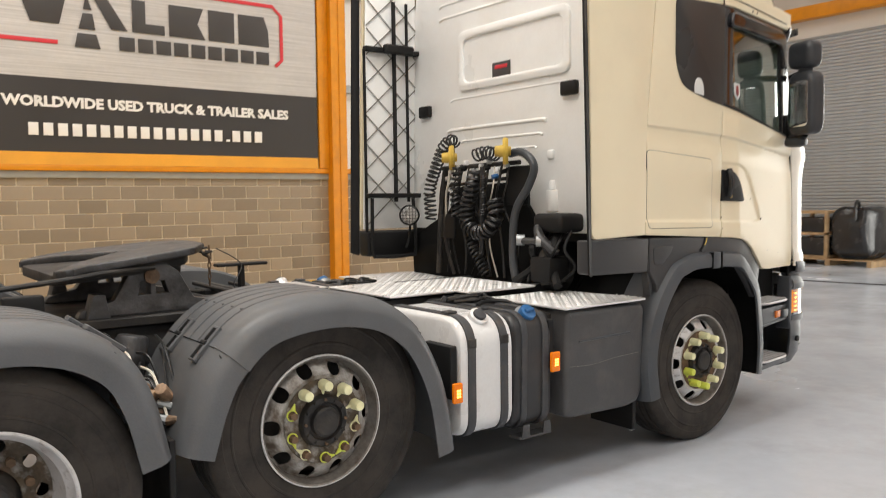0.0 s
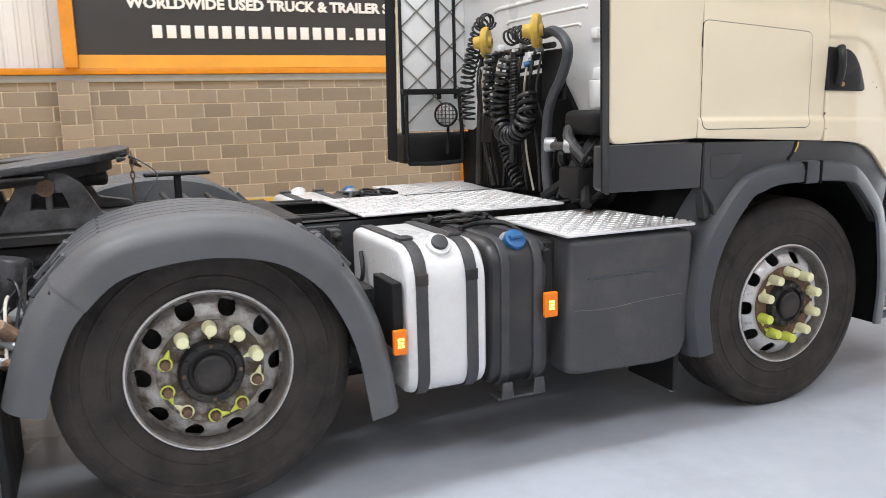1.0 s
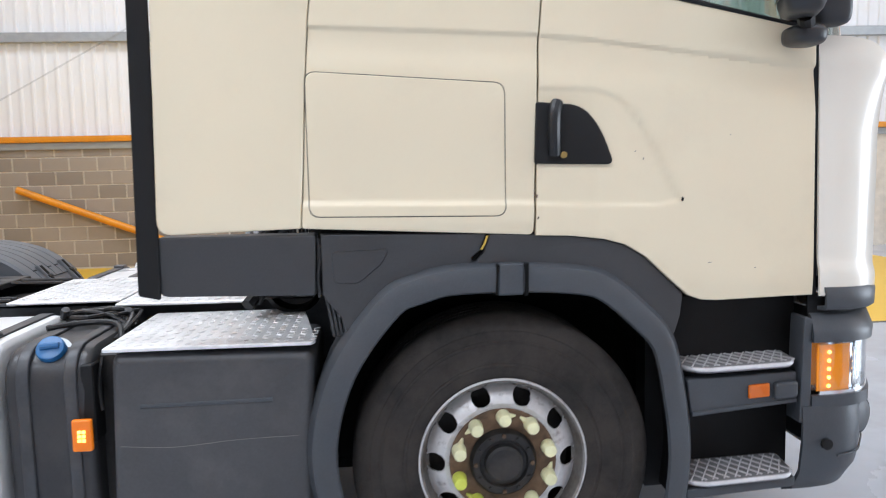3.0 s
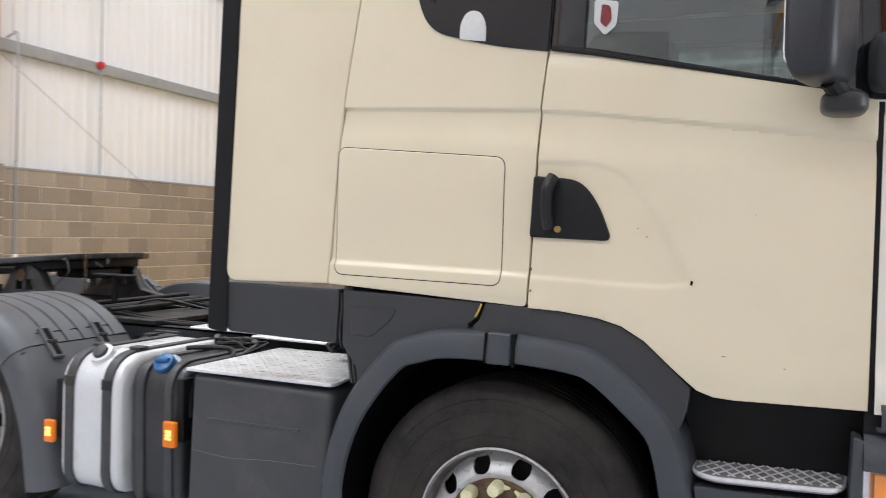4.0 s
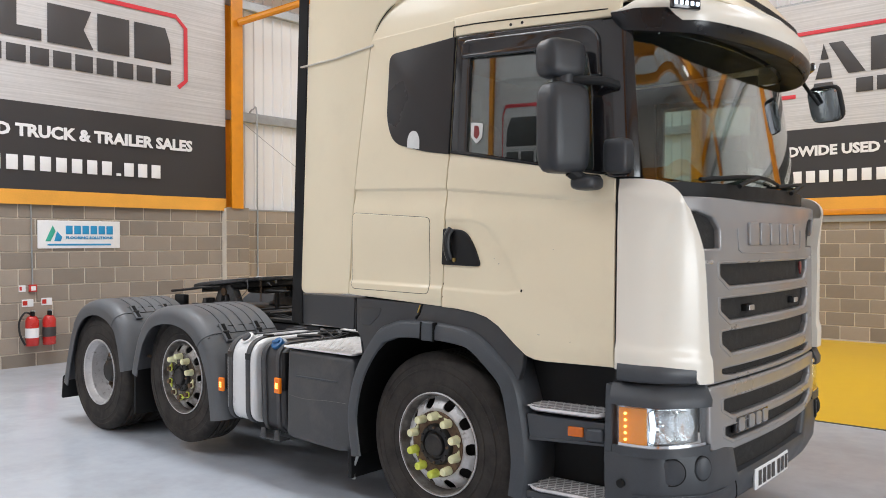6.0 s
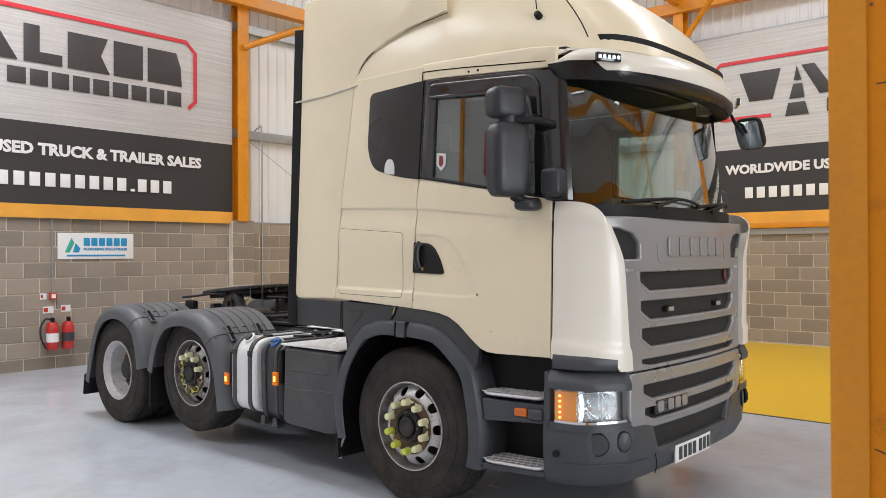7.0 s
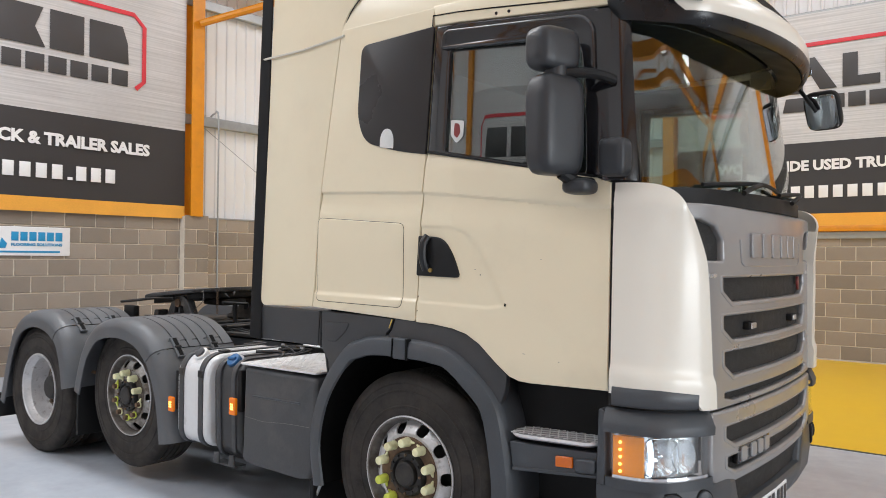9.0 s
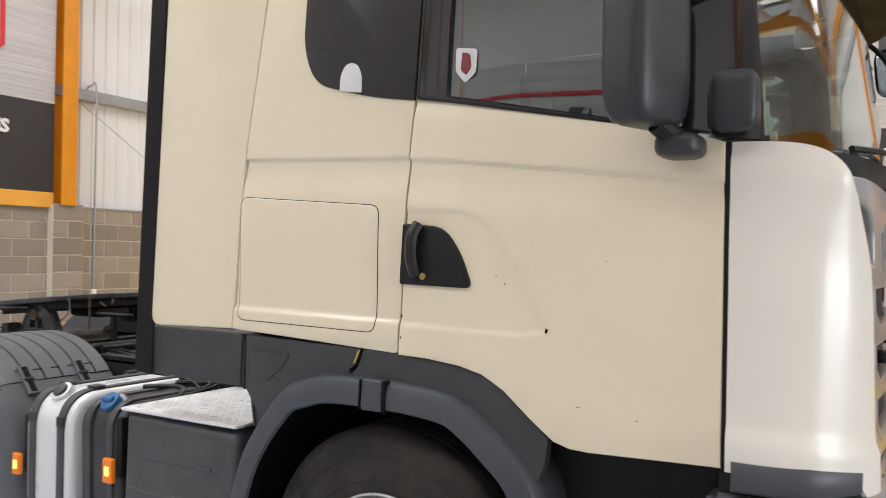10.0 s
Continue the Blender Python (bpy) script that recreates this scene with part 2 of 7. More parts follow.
M_GREENP = mat("green_print", (0.05, 0.42, 0.30), 0.5, vary=0.03, bump=0.0)
M_BLOCK = mat("concrete_block", (0.292, 0.245, 0.198), 0.85, vary=0.10, scale=3, fine=140, bump=0.7, objrand=0.2, stain=(0.17, 0.14, 0.11), stain_amt=0.25, stain_scale=1.5)
M_MORTAR = mat("mortar", (0.66, 0.59, 0.49), 0.9, vary=0.1, scale=8, fine=120, bump=0.5)
M_CLAD = mat("white_cladding", (0.78, 0.78, 0.78), 0.42, vary=0.03, scale=0.8, bump=0.03)
M_STEEL = mat("galvanised_steel", (0.38, 0.40, 0.41), 0.45, metal=0.6, vary=0.1, scale=9, bump=0.1)
M_LINTEL = mat("grey_painted_band", (0.30, 0.31, 0.31), 0.6, vary=0.08, bump=0.1)
M_FLOOR = mat("grey_epoxy_floor", (0.48, 0.51, 0.56), 0.2, vary=0.05, scale=0.7, fine=9, bump=0.02, stain=(0.37, 0.385, 0.41), stain_amt=0.6, stain_scale=1.3, rvary=0.09)
M_YFLOOR = mat("yellow_epoxy_floor", (0.80, 0.49, 0.004), 0.3, vary=0.03, scale=0.5, fine=5, bump=0.0, rvary=0.02)
M_LINE = mat("dark_joint", (0.05, 0.05, 0.045), 0.6, vary=0.1, bump=0.1)
M_WALLP = mat("plain_wall", (0.62, 0.61, 0.58), 0.7, vary=0.05, scale=1, bump=0.1)
M_SHUT = mat("shutter_slats", (0.42, 0.44, 0.46), 0.45, metal=0.3, vary=0.05, bump=0.05)
M_WOOD = mat("pallet_wood", (0.40, 0.27, 0.15), 0.8, vary=0.2, scale=8, bump=0.4, objrand=0.15)
M_WRAP = mat("black_wrap", (0.02, 0.02, 0.022), 0.22, vary=0.2, scale=5, bump=0.4)
M_REDX = mat("red_enamel", (0.52, 0.025, 0.02), 0.3, vary=0.06, bump=0.0, coat=0.3)
M_FABRIC = mat("dark_seat_fabric", (0.020, 0.021, 0.025), 0.85, vary=0.2, scale=12, fine=200, bump=0.4)
M_INT = mat("grey_interior", (0.034, 0.033, 0.033), 0.7, vary=0.1, bump=0.2)
M_CREAMIN = mat("pale_interior", (0.24, 0.24, 0.23), 0.75, vary=0.08, bump=0.1)
M_TUBE = mat("black_hose", (0.012, 0.012, 0.013), 0.4, vary=0.1, bump=0.05)
M_TIE = mat("pale_cord", (0.62, 0.58, 0.50), 0.7, vary=0.1, bump=0.1)
M_STEPB = mat("step_plate", (0.26, 0.255, 0.26), 0.5, metal=0.3, vary=0.15, scale=12, bump=0.2)
M_STEPR = mat("step_ribs", (0.70, 0.69, 0.70), 0.45, metal=0.2, vary=0.1, bump=0.1)
M_BROWN = mat("worn_brass", (0.35, 0.24, 0.08), 0.45, metal=0.7, vary=0.2, bump=0.1)
M_GLASS = glass("clear_glass", (0.86, 0.92, 0.89), least=0.085)
M_TINT = glass("tinted_glass", (0.62, 0.70, 0.68), least=0.12)
M_LENS = glass("lamp_lens", (0.93, 0.95, 0.96))

# ---------------------------------------------------------------- helpers for meshes


def obj(name, me, material, parent=None, label="", smooth=30):
    ob = new(name, me)
    if material is not None:
        me.materials.clear()
        me.materials.append(material)
    if smooth:
        me.shade_smooth()
        me.set_sharp_from_angle(angle=radians(smooth))
    if parent is not None:
        ob.parent = parent
    if label:
        ob["label"] = label
    return ob


def part(name, bm, material, parent, label="", smooth=30):
    me = bpy.data.meshes.new(name)
    bmesh.ops.recalc_face_normals(bm, faces=bm.faces)
    bm.to_mesh(me)
    bm.free()
    return obj(name, me, material, parent, label, smooth)


def thing(name, label, category, group="", kind="", at=(0, 0, 0)):
    e = new(name)
    e.empty_display_size = 0.1
    e.location = at
    return tagged(e, label, category, group, kind)


def solid(name, bm, material, label, category, group="", kind="", smooth=30):
    return tagged(part(name, bm, material, None, "", smooth), label, category, group, kind)


def box(x0, x1, y0, y1, z0, z1, bevel=0.0, seg=2, bm=None):
    own = bmesh.new()
    bmesh.ops.create_cube(own, size=1.0)
    for v in own.verts:
        v.co = Vector(((x0 + x1) / 2 + v.co.x * (x1 - x0), (y0 + y1) / 2 + v.co.y * (y1 - y0), (z0 + z1) / 2 + v.co.z * (z1 - z0)))
    if bevel:
        bmesh.ops.bevel(own, geom=list(own.edges), offset=bevel, segments=seg, profile=0.5, affect="EDGES")
    return join(bm, own)


def join(bm, own):
    if bm is None:
        return own
    tmp = bpy.data.meshes.new("tmp")
    own.to_mesh(tmp)
    own.free()
    bm.from_mesh(tmp)
    bpy.data.meshes.remove(tmp)
    return bm


def moved(bm, m):
    bmesh.ops.transform(bm, matrix=m, verts=bm.verts)
    return bm


def cyl(p0, p1, r, n=16, r2=None, bm=None, bevel=0.0):
    p0, p1 = Vector(p0), Vector(p1)
    own = bmesh.new()
    d = p1 - p0
    bmesh.ops.create_cone(own, cap_ends=True, segments=n, radius1=r, radius2=r if r2 is None else r2, depth=d.length)
    if bevel:
        bmesh.ops.bevel(own, geom=[e for e in own.edges if len({round(v.co.z, 4) for v in e.verts}) == 1], offset=bevel, segments=2, profile=0.5, affect="EDGES")
    q = d.to_track_quat("Z", "Y").to_matrix().to_4x4()
    moved(own, Matrix.Translation((p0 + p1) / 2) @ q)
    return join(bm, own)


def tube(pts, r, n=8, cyclic=False, bm=None, smooth_n=0):
    """A tube along points; smooth_n > 0 rounds the line with Catmull-Rom steps."""
    pts = [Vector(p) for p in pts]
    if smooth_n:
        fine, k = [], len(pts)
        for i in range(k if cyclic else k - 1):
            a = pts[i - 1] if (i or cyclic) else pts[0]
            b, c = pts[i], pts[(i + 1) % k]
            d = pts[(i + 2) % k] if (cyclic or i + 2 < k) else c
            for j in range(smooth_n):
                t = j / smooth_n
                fine.append(0.5 * ((2 * b) + (c - a) * t + (2 * a - 5 * b + 4 * c - d) * t * t + (3 * b - a - 3 * c + d) * t ** 3))
        if not cyclic:
            fine.append(pts[-1])
        pts = fine
    own = bmesh.new()
    rings, k = [], len(pts)
    ref = None
    for i, p in enumerate(pts):
        a = pts[i - 1] if (i or cyclic) else p
        b = pts[(i + 1) % k] if (cyclic or i + 1 < k) else p
        d = (b - a).normalized()
        if ref is None:
            ref = Vector((0, 0, 1)) if abs(d.z) < 0.9 else Vector((1, 0, 0))
        u = (ref - d * ref.dot(d)).normalized()
        w = d.cross(u)
        ref = u
        rings.append([own.verts.new(p + u * (r * math.cos(2 * math.pi * j / n)) + w * (r * math.sin(2 * math.pi * j / n))) for j in range(n)])
    for i in range(k if cyclic else k - 1):
        A, B = rings[i], rings[(i + 1) % k]
        for j in range(n):
            own.faces.new((A[j], A[(j + 1) % n], B[(j + 1) % n], B[j]))
    if not cyclic:
        own.faces.new(rings[0][::-1])
        own.faces.new(rings[-1])
    return join(bm, own)


def coil(line, radius, r, turns, bm=None, per=12):
    """A coiled hose round a line of points."""
    line = [Vector(p) for p in line]
    seg = [(line[i + 1] - line[i]).length for i in range(len(line) - 1)]
    total, pts = sum(seg), []
    for k in range(int(turns * per) + 1):
        s = total * k / (turns * per)
        i = 0
        while i < len(seg) - 1 and s > seg[i]:
            s -= seg[i]
            i += 1
        d = (line[i + 1] - line[i]).normalized()
        c = line[i] + d * min(s, seg[i])
        u = d.orthogonal().normalized()
        u = (Vector((1, 0, 0)) - d * d.x).normalized() if abs(d.x) < 0.95 else u
        w = d.cross(u)
        a = 2 * math.pi * k / per
        pts.append(c + u * radius * math.cos(a) + w * radius * math.sin(a))
    return tube(pts, r, 6, bm=bm)


def lathe(profile, n=64, y0=0.0, skip=None, bm=None):
    """Turns (r, y) points about the y axis; closes the ends that lie on the axis."""
    own = bmesh.new()
    rings = []
    for r, y in profile:
        if r < 1e-5:
            rings.append([own.verts.new((0, y + y0, 0))])
        else:
            rings.append([own.verts.new((r * math.cos(2 * math.pi * j / n), y + y0, r * math.sin(2 * math.pi * j / n))) for j in range(n)])
    for A, B in zip(rings, rings[1:]):
        for j in range(n):
            a, b = (A[j], A[(j + 1) % n]) if len(A) > 1 else (A[0], None)
            c, d = (B[j], B[(j + 1) % n]) if len(B) > 1 else (B[0], None)
            if b is None:
                own.faces.new((a, c, d))
            elif d is None:
                own.faces.new((a, b, c))
            else:
                own.faces.new((a, b, d, c))
    return join(bm, own)


def rounded(pts, r=0.05, n=5):
    """Rounds the corners of a closed outline; r is one radius or one a corner."""
    out, k = [], len(pts)
    for i in range(k):
        a, b, c = (Vector(pts[i - 1]), Vector(pts[i]), Vector(pts[(i + 1) % k]))
        rr = r[i] if isinstance(r, (list, tuple)) else r
        u, w = a - b, c - b
        q = min(rr, u.length * 0.48, w.length * 0.48)
        if q < 1e-4:
            out.append((b.x, b.y))
            continue
        p0, p1 = b + u.normalized() * q, b + w.normalized() * q
        for j in range(n + 1):
            t = j / n
            p = p0 * (1 - t) ** 2 + b * 2 * t * (1 - t) + p1 * t * t
            out.append((p.x, p.y))
    return out


def plate(outline, thick, place, holes=(), bevel=0.004, res=1):
    """A flat plate from an outline with holes; place maps (u, v, w) to the world, w across the thickness."""
    cu = bpy.data.curves.new("plate", "CURVE")
    cu.dimensions, cu.fill_mode = "2D", "BOTH"
    cu.extrude, cu.bevel_depth, cu.bevel_resolution, cu.offset = max(1e-4, thick / 2 - bevel), bevel, res, -bevel
    for line in (outline, *holes):
        sp = cu.splines.new("POLY")
        sp.points.add(len(line) - 1)
        for p, q in zip(sp.points, line):
            p.co = (q[0], q[1], 0, 1)
        sp.use_cyclic_u = True
    o = bpy.data.objects.new("plate", cu)
    me = bpy.data.meshes.new_from_object(o)
    bpy.data.objects.remove(o)
    bpy.data.curves.remove(cu)
    bm = bmesh.new()
    bm.from_mesh(me)
    bpy.data.meshes.remove(me)
    bmesh.ops.remove_doubles(bm, verts=bm.verts, dist=1e-5)
    for v in bm.verts:
        v.co = Vector(place(*v.co))
    return bm


def grid(fn, nu, nv, thick=0.0, inward=None, bm=None, keep=None):
    """A sheet fn(u, v) with u, v from 0 to 1, made solid by a thickness along its normals."""
    own = bmesh.new()
    V = [[own.verts.new(fn(i / nu, j / nv)) for j in range(nv + 1)] for i in range(nu + 1)]
    for i in range(nu):
        for j in range(nv):
            if keep is None or keep((i + 0.5) / nu, (j + 0.5) / nv):
                own.faces.new((V[i][j], V[i + 1][j], V[i + 1][j + 1], V[i][j + 1]))
    if thick:
        bmesh.ops.recalc_face_normals(own, faces=own.faces)
        bmesh.ops.solidify(own, geom=list(own.faces), thickness=thick)
    return join(bm, own)


def sweep(path, section, bm=None, closed_ends=True):
    """Sweeps a closed section of (y, h) along a path of (x, z); h goes along the path's outer normal."""
    own = bmesh.new()
    rings, k = [], len(path)
    for i in range(k):
        a, b = Vector(path[max(0, i - 1)]), Vector(path[min(k - 1, i + 1)])
        d = (b - a).normalized()
        nx, nz = -d.y, d.x
        rings.append([own.verts.new((path[i][0] + nx * h, y, path[i][1] + nz * h)) for y, h in section])
    m = len(section)
    for A, B in zip(rings, rings[1:]):
        for j in range(m):
            own.faces.new((A[j], A[(j + 1) % m], B[(j + 1) % m], B[j]))
    own.faces.new(rings[0][::-1])
    own.faces.new(rings[-1])
    return join(bm, own)


def smooth_path(pts, n=6):
    pts, out, k = [Vector(p) for p in pts], [], len(pts)
    for i in range(k - 1):
        a, b, c, d = pts[max(0, i - 1)], pts[i], pts[i + 1], pts[min(k - 1, i + 2)]
        for j in range(n):
            t = j / n
            p = 0.5 * ((2 * b) + (c - a) * t + (2 * a - 5 * b + 4 * c - d) * t * t + (3 * b - a - 3 * c + d) * t ** 3)
            out.append((p.x, p.y))
    out.append((pts[-1].x, pts[-1].y))
    return out


def words(text, u0, u1, v0, v1, place, depth=0.004):
    """Lettering fitted to a box u0..u1, v0..v1."""
    cu = bpy.data.curves.new("words", "FONT")
    cu.body, cu.extrude, cu.offset, cu.resolution_u = text, 0.5, 0.045, 2
    o = bpy.data.objects.new("words", cu)
    me = bpy.data.meshes.new_from_object(o)
    bpy.data.objects.remove(o)
    bpy.data.curves.remove(cu)
    bm = bmesh.new()
    bm.from_mesh(me)
    bpy.data.meshes.remove(me)
    xs, ys = [v.co.x for v in bm.verts], [v.co.y for v in bm.verts]
    for v in bm.verts:
        u = u0 + (v.co.x - min(xs)) / (max(xs) - min(xs)) * (u1 - u0)
        w = v0 + (v.co.y - min(ys)) / (max(ys) - min(ys)) * (v1 - v0)
        v.co = Vector(place(u, w, depth if v.co.z > 0 else 0.0))
    return bm


# ---------------------------------------------------------------- the hall
XB, YS, XF, YN = -8.4, 9.9, 14.5, -11.0
WALL_TOP = 2.0


def side_place(off):
    return lambda u, v, w: (u, YS - off - w, v)


def back_place(off):
    return lambda u, v, w: (XB + off + w, u, v)


solid("floor", box(XB - 0.3, XF + 0.3, YN - 0.3, YS + 0.3, -0.2, 0.0), M_FLOOR, "glossy pale grey epoxy floor with faint scuffs", "floor", kind="structure")
solid("floor_yellow", box(XB + 0.02, 7.5, 3.3, YS - 0.02, -0.01, 0.004), M_YFLOOR, "glossy yellow painted floor area along the wall", "floor", kind="structure")
solid("floor_joint", box(XB + 0.02, 7.5, 3.27, 3.30, -0.01, 0.005), M_LINE, "dark joint line between grey and yellow floor", "floor joint", kind="structure")

# masonry core of the two seen walls; the blocks are laid on it at the end of the file
wall_side = solid("wall_north", box(XB - 0.3, XF + 0.3, YS, YS + 0.25, 0, WALL_TOP), M_MORTAR, "concrete block wall with pale mortar joints", "wall", kind="structure")
wall_back = solid("wall_west", box(XB - 0.25, XB, YN - 0.3, YS, 0, WALL_TOP + 0.21), M_MORTAR, "concrete block wall with pale mortar joints", "wall", kind="structure")


def cladding(length, z0, z1, place, pitch=0.2):
    """Trapezoid-profiled sheet, upright ribs."""
    bm = bmesh.new()
    n, prev = int(length / pitch), None
    for i in range(n + 1):
        for du, dep in ((0.0, 0.0), (0.13, 0.0), (0.145, 0.025), (0.185, 0.025)):
            u = i * pitch + du
            a, b = bm.verts.new(place(u, z0, dep)), bm.verts.new(place(u, z1, dep))
            if prev:
                bm.faces.new((prev[0], a, b, prev[1]))
            prev = (a, b)
    return bm


solid("cladding_north", cladding(XF - XB, WALL_TOP, ROOF_Z + 0.6, lambda u, v, w: (XB + u, YS + 0.14 - w, v)), M_CLAD, "white ribbed metal cladding above the block wall", "cladding", kind="structure", smooth=0)
solid("cladding_west", cladding(YS - YN, WALL_TOP + 0.2, ROOF_Z + 0.6, lambda u, v, w: (XB - 0.14 + w, YN + u, v)), M_CLAD, "white ribbed metal cladding above the block wall", "cladding", kind="structure", smooth=0)
solid("lintel_north", box(XB, XF, YS - 0.05, YS + 0.1, 1.985, 2.10, 0.004), M_LINTEL, "grey painted band along the top of the block wall", "trim", kind="structure")
solid("rail_north", box(XB, XF, YS - 0.09, YS + 0.08, 2.103, 2.20, 0.006), M_ORANGE, "orange painted steel rail on top of the wall", "trim", kind="structure")
solid("lintel_west", box(XB - 0.1, XB + 0.02, YN, YS - 0.1, 2.212, 2.24, 0.004), M_LINTEL, "grey flashing along the top of the block wall", "trim", kind="structure")

# walls that close the hall round the camera
solid("wall_east", box(XF, XF + 0.2, 1.5, 3.9, 0, ROOF_Z + 0.7), M_WALLP, "plain pale wall beside the roller shutter", "wall", kind="structure")
# the doorway between these walls is added out of view for the fill lamp
solid("wall_east_end", box(XF, XF + 0.2, YN, -4.1, 0, ROOF_Z + 0.7), M_WALLP, "plain pale wall beside the added doorway", "wall", kind="structure")
solid("wall_east_lintel", box(XF, XF + 0.2, -4.1, 1.5, 4.65, ROOF_Z + 0.7), M_WALLP, "plain pale wall above the added doorway", "wall", kind="structure")
solid("pavement", box(XF + 0.3, XF + 60, -40, 40, -0.25, -0.02), M_LINTEL, "pale concrete yard outside the added doorway", "pavement", kind="structure")
solid("wall_east_high", box(XF, XF + 0.2, 3.9, YS, 5.35, ROOF_Z + 0.7), M_WALLP, "cream wall above the roller shutter", "wall", kind="structure")
solid("wall_east_side", box(XF, XF + 0.2, 9.2, YS, 0, 5.35), M_WALLP, "plain pale wall beside the roller shutter", "wall", kind="structure")
solid("beam_east", box(XF - 0.3, XF - 0.01, YN, YS, 5.75, 6.05, 0.01), M_ORANGE, "orange steel beam above the roller shutter", "beam", kind="structure")
solid("wall_south", box(XB, XF, YN - 0.2, YN, 0, ROOF_Z + 0.7), M_CLAD, "pale clad wall behind the camera", "wall", kind="structure")
solid("steel_column", box(-4.75, -4.5, YN + 0.005, YN + 0.3, 0, ROOF_Z, 0.004, 1), M_ORANGE, "orange painted steel column against the clad wall", "column", "wall columns", kind="structure")

# ceiling with three rooflight openings
RL = (-6.6, -1.2, 6.4)
bm, edges = None, [YN - 0.2] + [v for y in RL for v in (y - 0.8, y + 0.8)] + [YS + 0.3]
for a, b in zip(edges[::2], edges[1::2]):
    bm = box(XB - 0.3, XF + 0.3, a, b, ROOF_Z, ROOF_Z + 0.15, bm=bm)
for y in RL:
    bm = box(XB - 0.3, -7.1, y - 0.8, y + 0.8, ROOF_Z, ROOF_Z + 0.15, bm=bm)
    bm = box(12.1, XF + 0.3, y - 0.8, y + 0.8, ROOF_Z, ROOF_Z + 0.15, bm=bm)
solid("ceiling", bm, M_CLAD, "white metal roof lining with long rooflight openings", "ceiling", kind="structure")


def i_beam(x, y, z0, z1, w, d, axis="y", t=0.018):
    """Upright H section, flanges facing along axis."""
    h = t
    if axis == "y":
        bm = box(x - w / 2, x + w / 2, y - d / 2, y - d / 2 + h, z0, z1, 0.002, 1)
        bm = box(x - w / 2, x + w / 2, y + d / 2 - h, y + d / 2, z0, z1, 0.002, 1, bm)
        return box(x - h / 2, x + h / 2, y - d / 2 + h, y + d / 2 - h, z0, z1, bm=bm)
    bm = box(x - d / 2, x - d / 2 + h, y - w / 2, y + w / 2, z0, z1, 0.002, 1)
    bm = box(x + d / 2 - h, x + d / 2, y - w / 2, y + w / 2, z0, z1, 0.002, 1, bm)
    return box(x - d / 2 + h, x + d / 2 - h, y - h / 2, y + h / 2, z0, z1, bm=bm)


for xc, zb in ((-3.15, 2.2), (10.5, 0.0)):
    solid("steel_column", i_beam(xc, YS - 0.14 if zb else YS - 0.20, zb, ROOF_Z, 0.20, 0.24 if zb else 0.38), M_ORANGE, "orange painted steel H column against the block wall", "column", "wall columns", kind="structure", smooth=0)
bm = box(3.595, 3.750, YS - 0.255, YS - 0.237, 0.0, ROOF_Z, 0.003, 1)
bm = box(3.43, 3.72, YS - 0.236, YS - 0.02, 0.0, ROOF_Z, 0.003, 1, bm)
bm = box(3.215, 3.425, YS - 0.105, YS - 0.045, 2.205, ROOF_Z, 0.003, 1, bm)
solid("steel_column", bm, M_ORANGE, "orange painted built-up steel column beside the banner", "column", "wall columns", kind="structure", smooth=0)
for yc in (3.2,):
    solid("steel_column", i_beam(XB + 0.06, yc, 2.24, ROOF_Z, 0.22, 0.22, "x"), M_ORANGE, "orange painted steel H column on a block pier", "column", "wall columns", kind="structure", smooth=0)
# free-standing column that the camera passes
col = i_beam(3.46, -3.32, 0.0, ROOF_Z, 0.42, 0.36)
col = box(3.2, 3.72, -3.6, -3.04, 0.0, 0.03, 0.004, 1, col)
near_col = solid("steel_column", col, M_ORANGE2, "scuffed orange painted steel column standing free in the hall", "column", kind="structure", smooth=0)

for bx, bz, br in ((3.60, 2.02, 0.006), (3.52, 1.32, 0.007), (3.55, 2.62, 0.007), (3.60, 0.9, 0.006)):
    part("bolt_hole", cyl((bx, -3.5005, bz), (bx, -3.503, bz), br, 10), M_PIT, near_col)
for k in range(16):
    bx, bz = 3.30 + 0.34 * random.random(), 0.5 + 2.6 * random.random()
    part("scuff", moved(box(-0.003 - 0.016 * random.random(), 0.005, -3.501, -3.5003, -0.0011, 0.0011), Matrix.Translation((bx, 0, bz)) @ pose(0, 0, 0, 0, random.uniform(-30, 20), 0)), M_RUST, near_col)
for k in range(40):
    bx, bz = 3.30 + 0.36 * random.random(), 0.4 + 2.9 * random.random()
    part("chip", cyl((bx, -3.5004, bz), (bx, -3.5012, bz), random.uniform(0.0012, 0.0032), 7), M_PIT if k % 3 == 0 else M_RUST, near_col)
# light caught by the flange edge, painted as a strip of lighter orange
part("edge_strip", box(3.25, 3.31, -3.5055, -3.5003, 0.03, ROOF_Z, 0.0025, 2), M_ORANGE, near_col, "flange edge in lighter orange for the light on it")

# rafters, ties and knee braces under the roof
for xc in (-3.15, 3.69, 10.5):
    bm = box(xc - 0.09, xc + 0.09, YN, YS - 0.3, 7.0, 7.3, 0.004, 1)
    bm = box(xc - 0.06, xc + 0.06, YN, YS - 0.3, 6.45, 6.6, 0.004, 1, bm)
    for k in range(9):
        y0 = YN + 1.2 + k * 2.2
        bm = cyl((xc, y0, 6.55), (xc, y0 + 1.1, 7.05), 0.035, 8, bm=bm)
        bm = cyl((xc, y0 + 1.1, 7.05), (xc, y0 + 2.2, 6.55), 0.035, 8, bm=bm)
    solid("roof_truss", bm, M_ORANGE, "orange painted steel roof truss", "truss", "roof trusses", kind="structure")
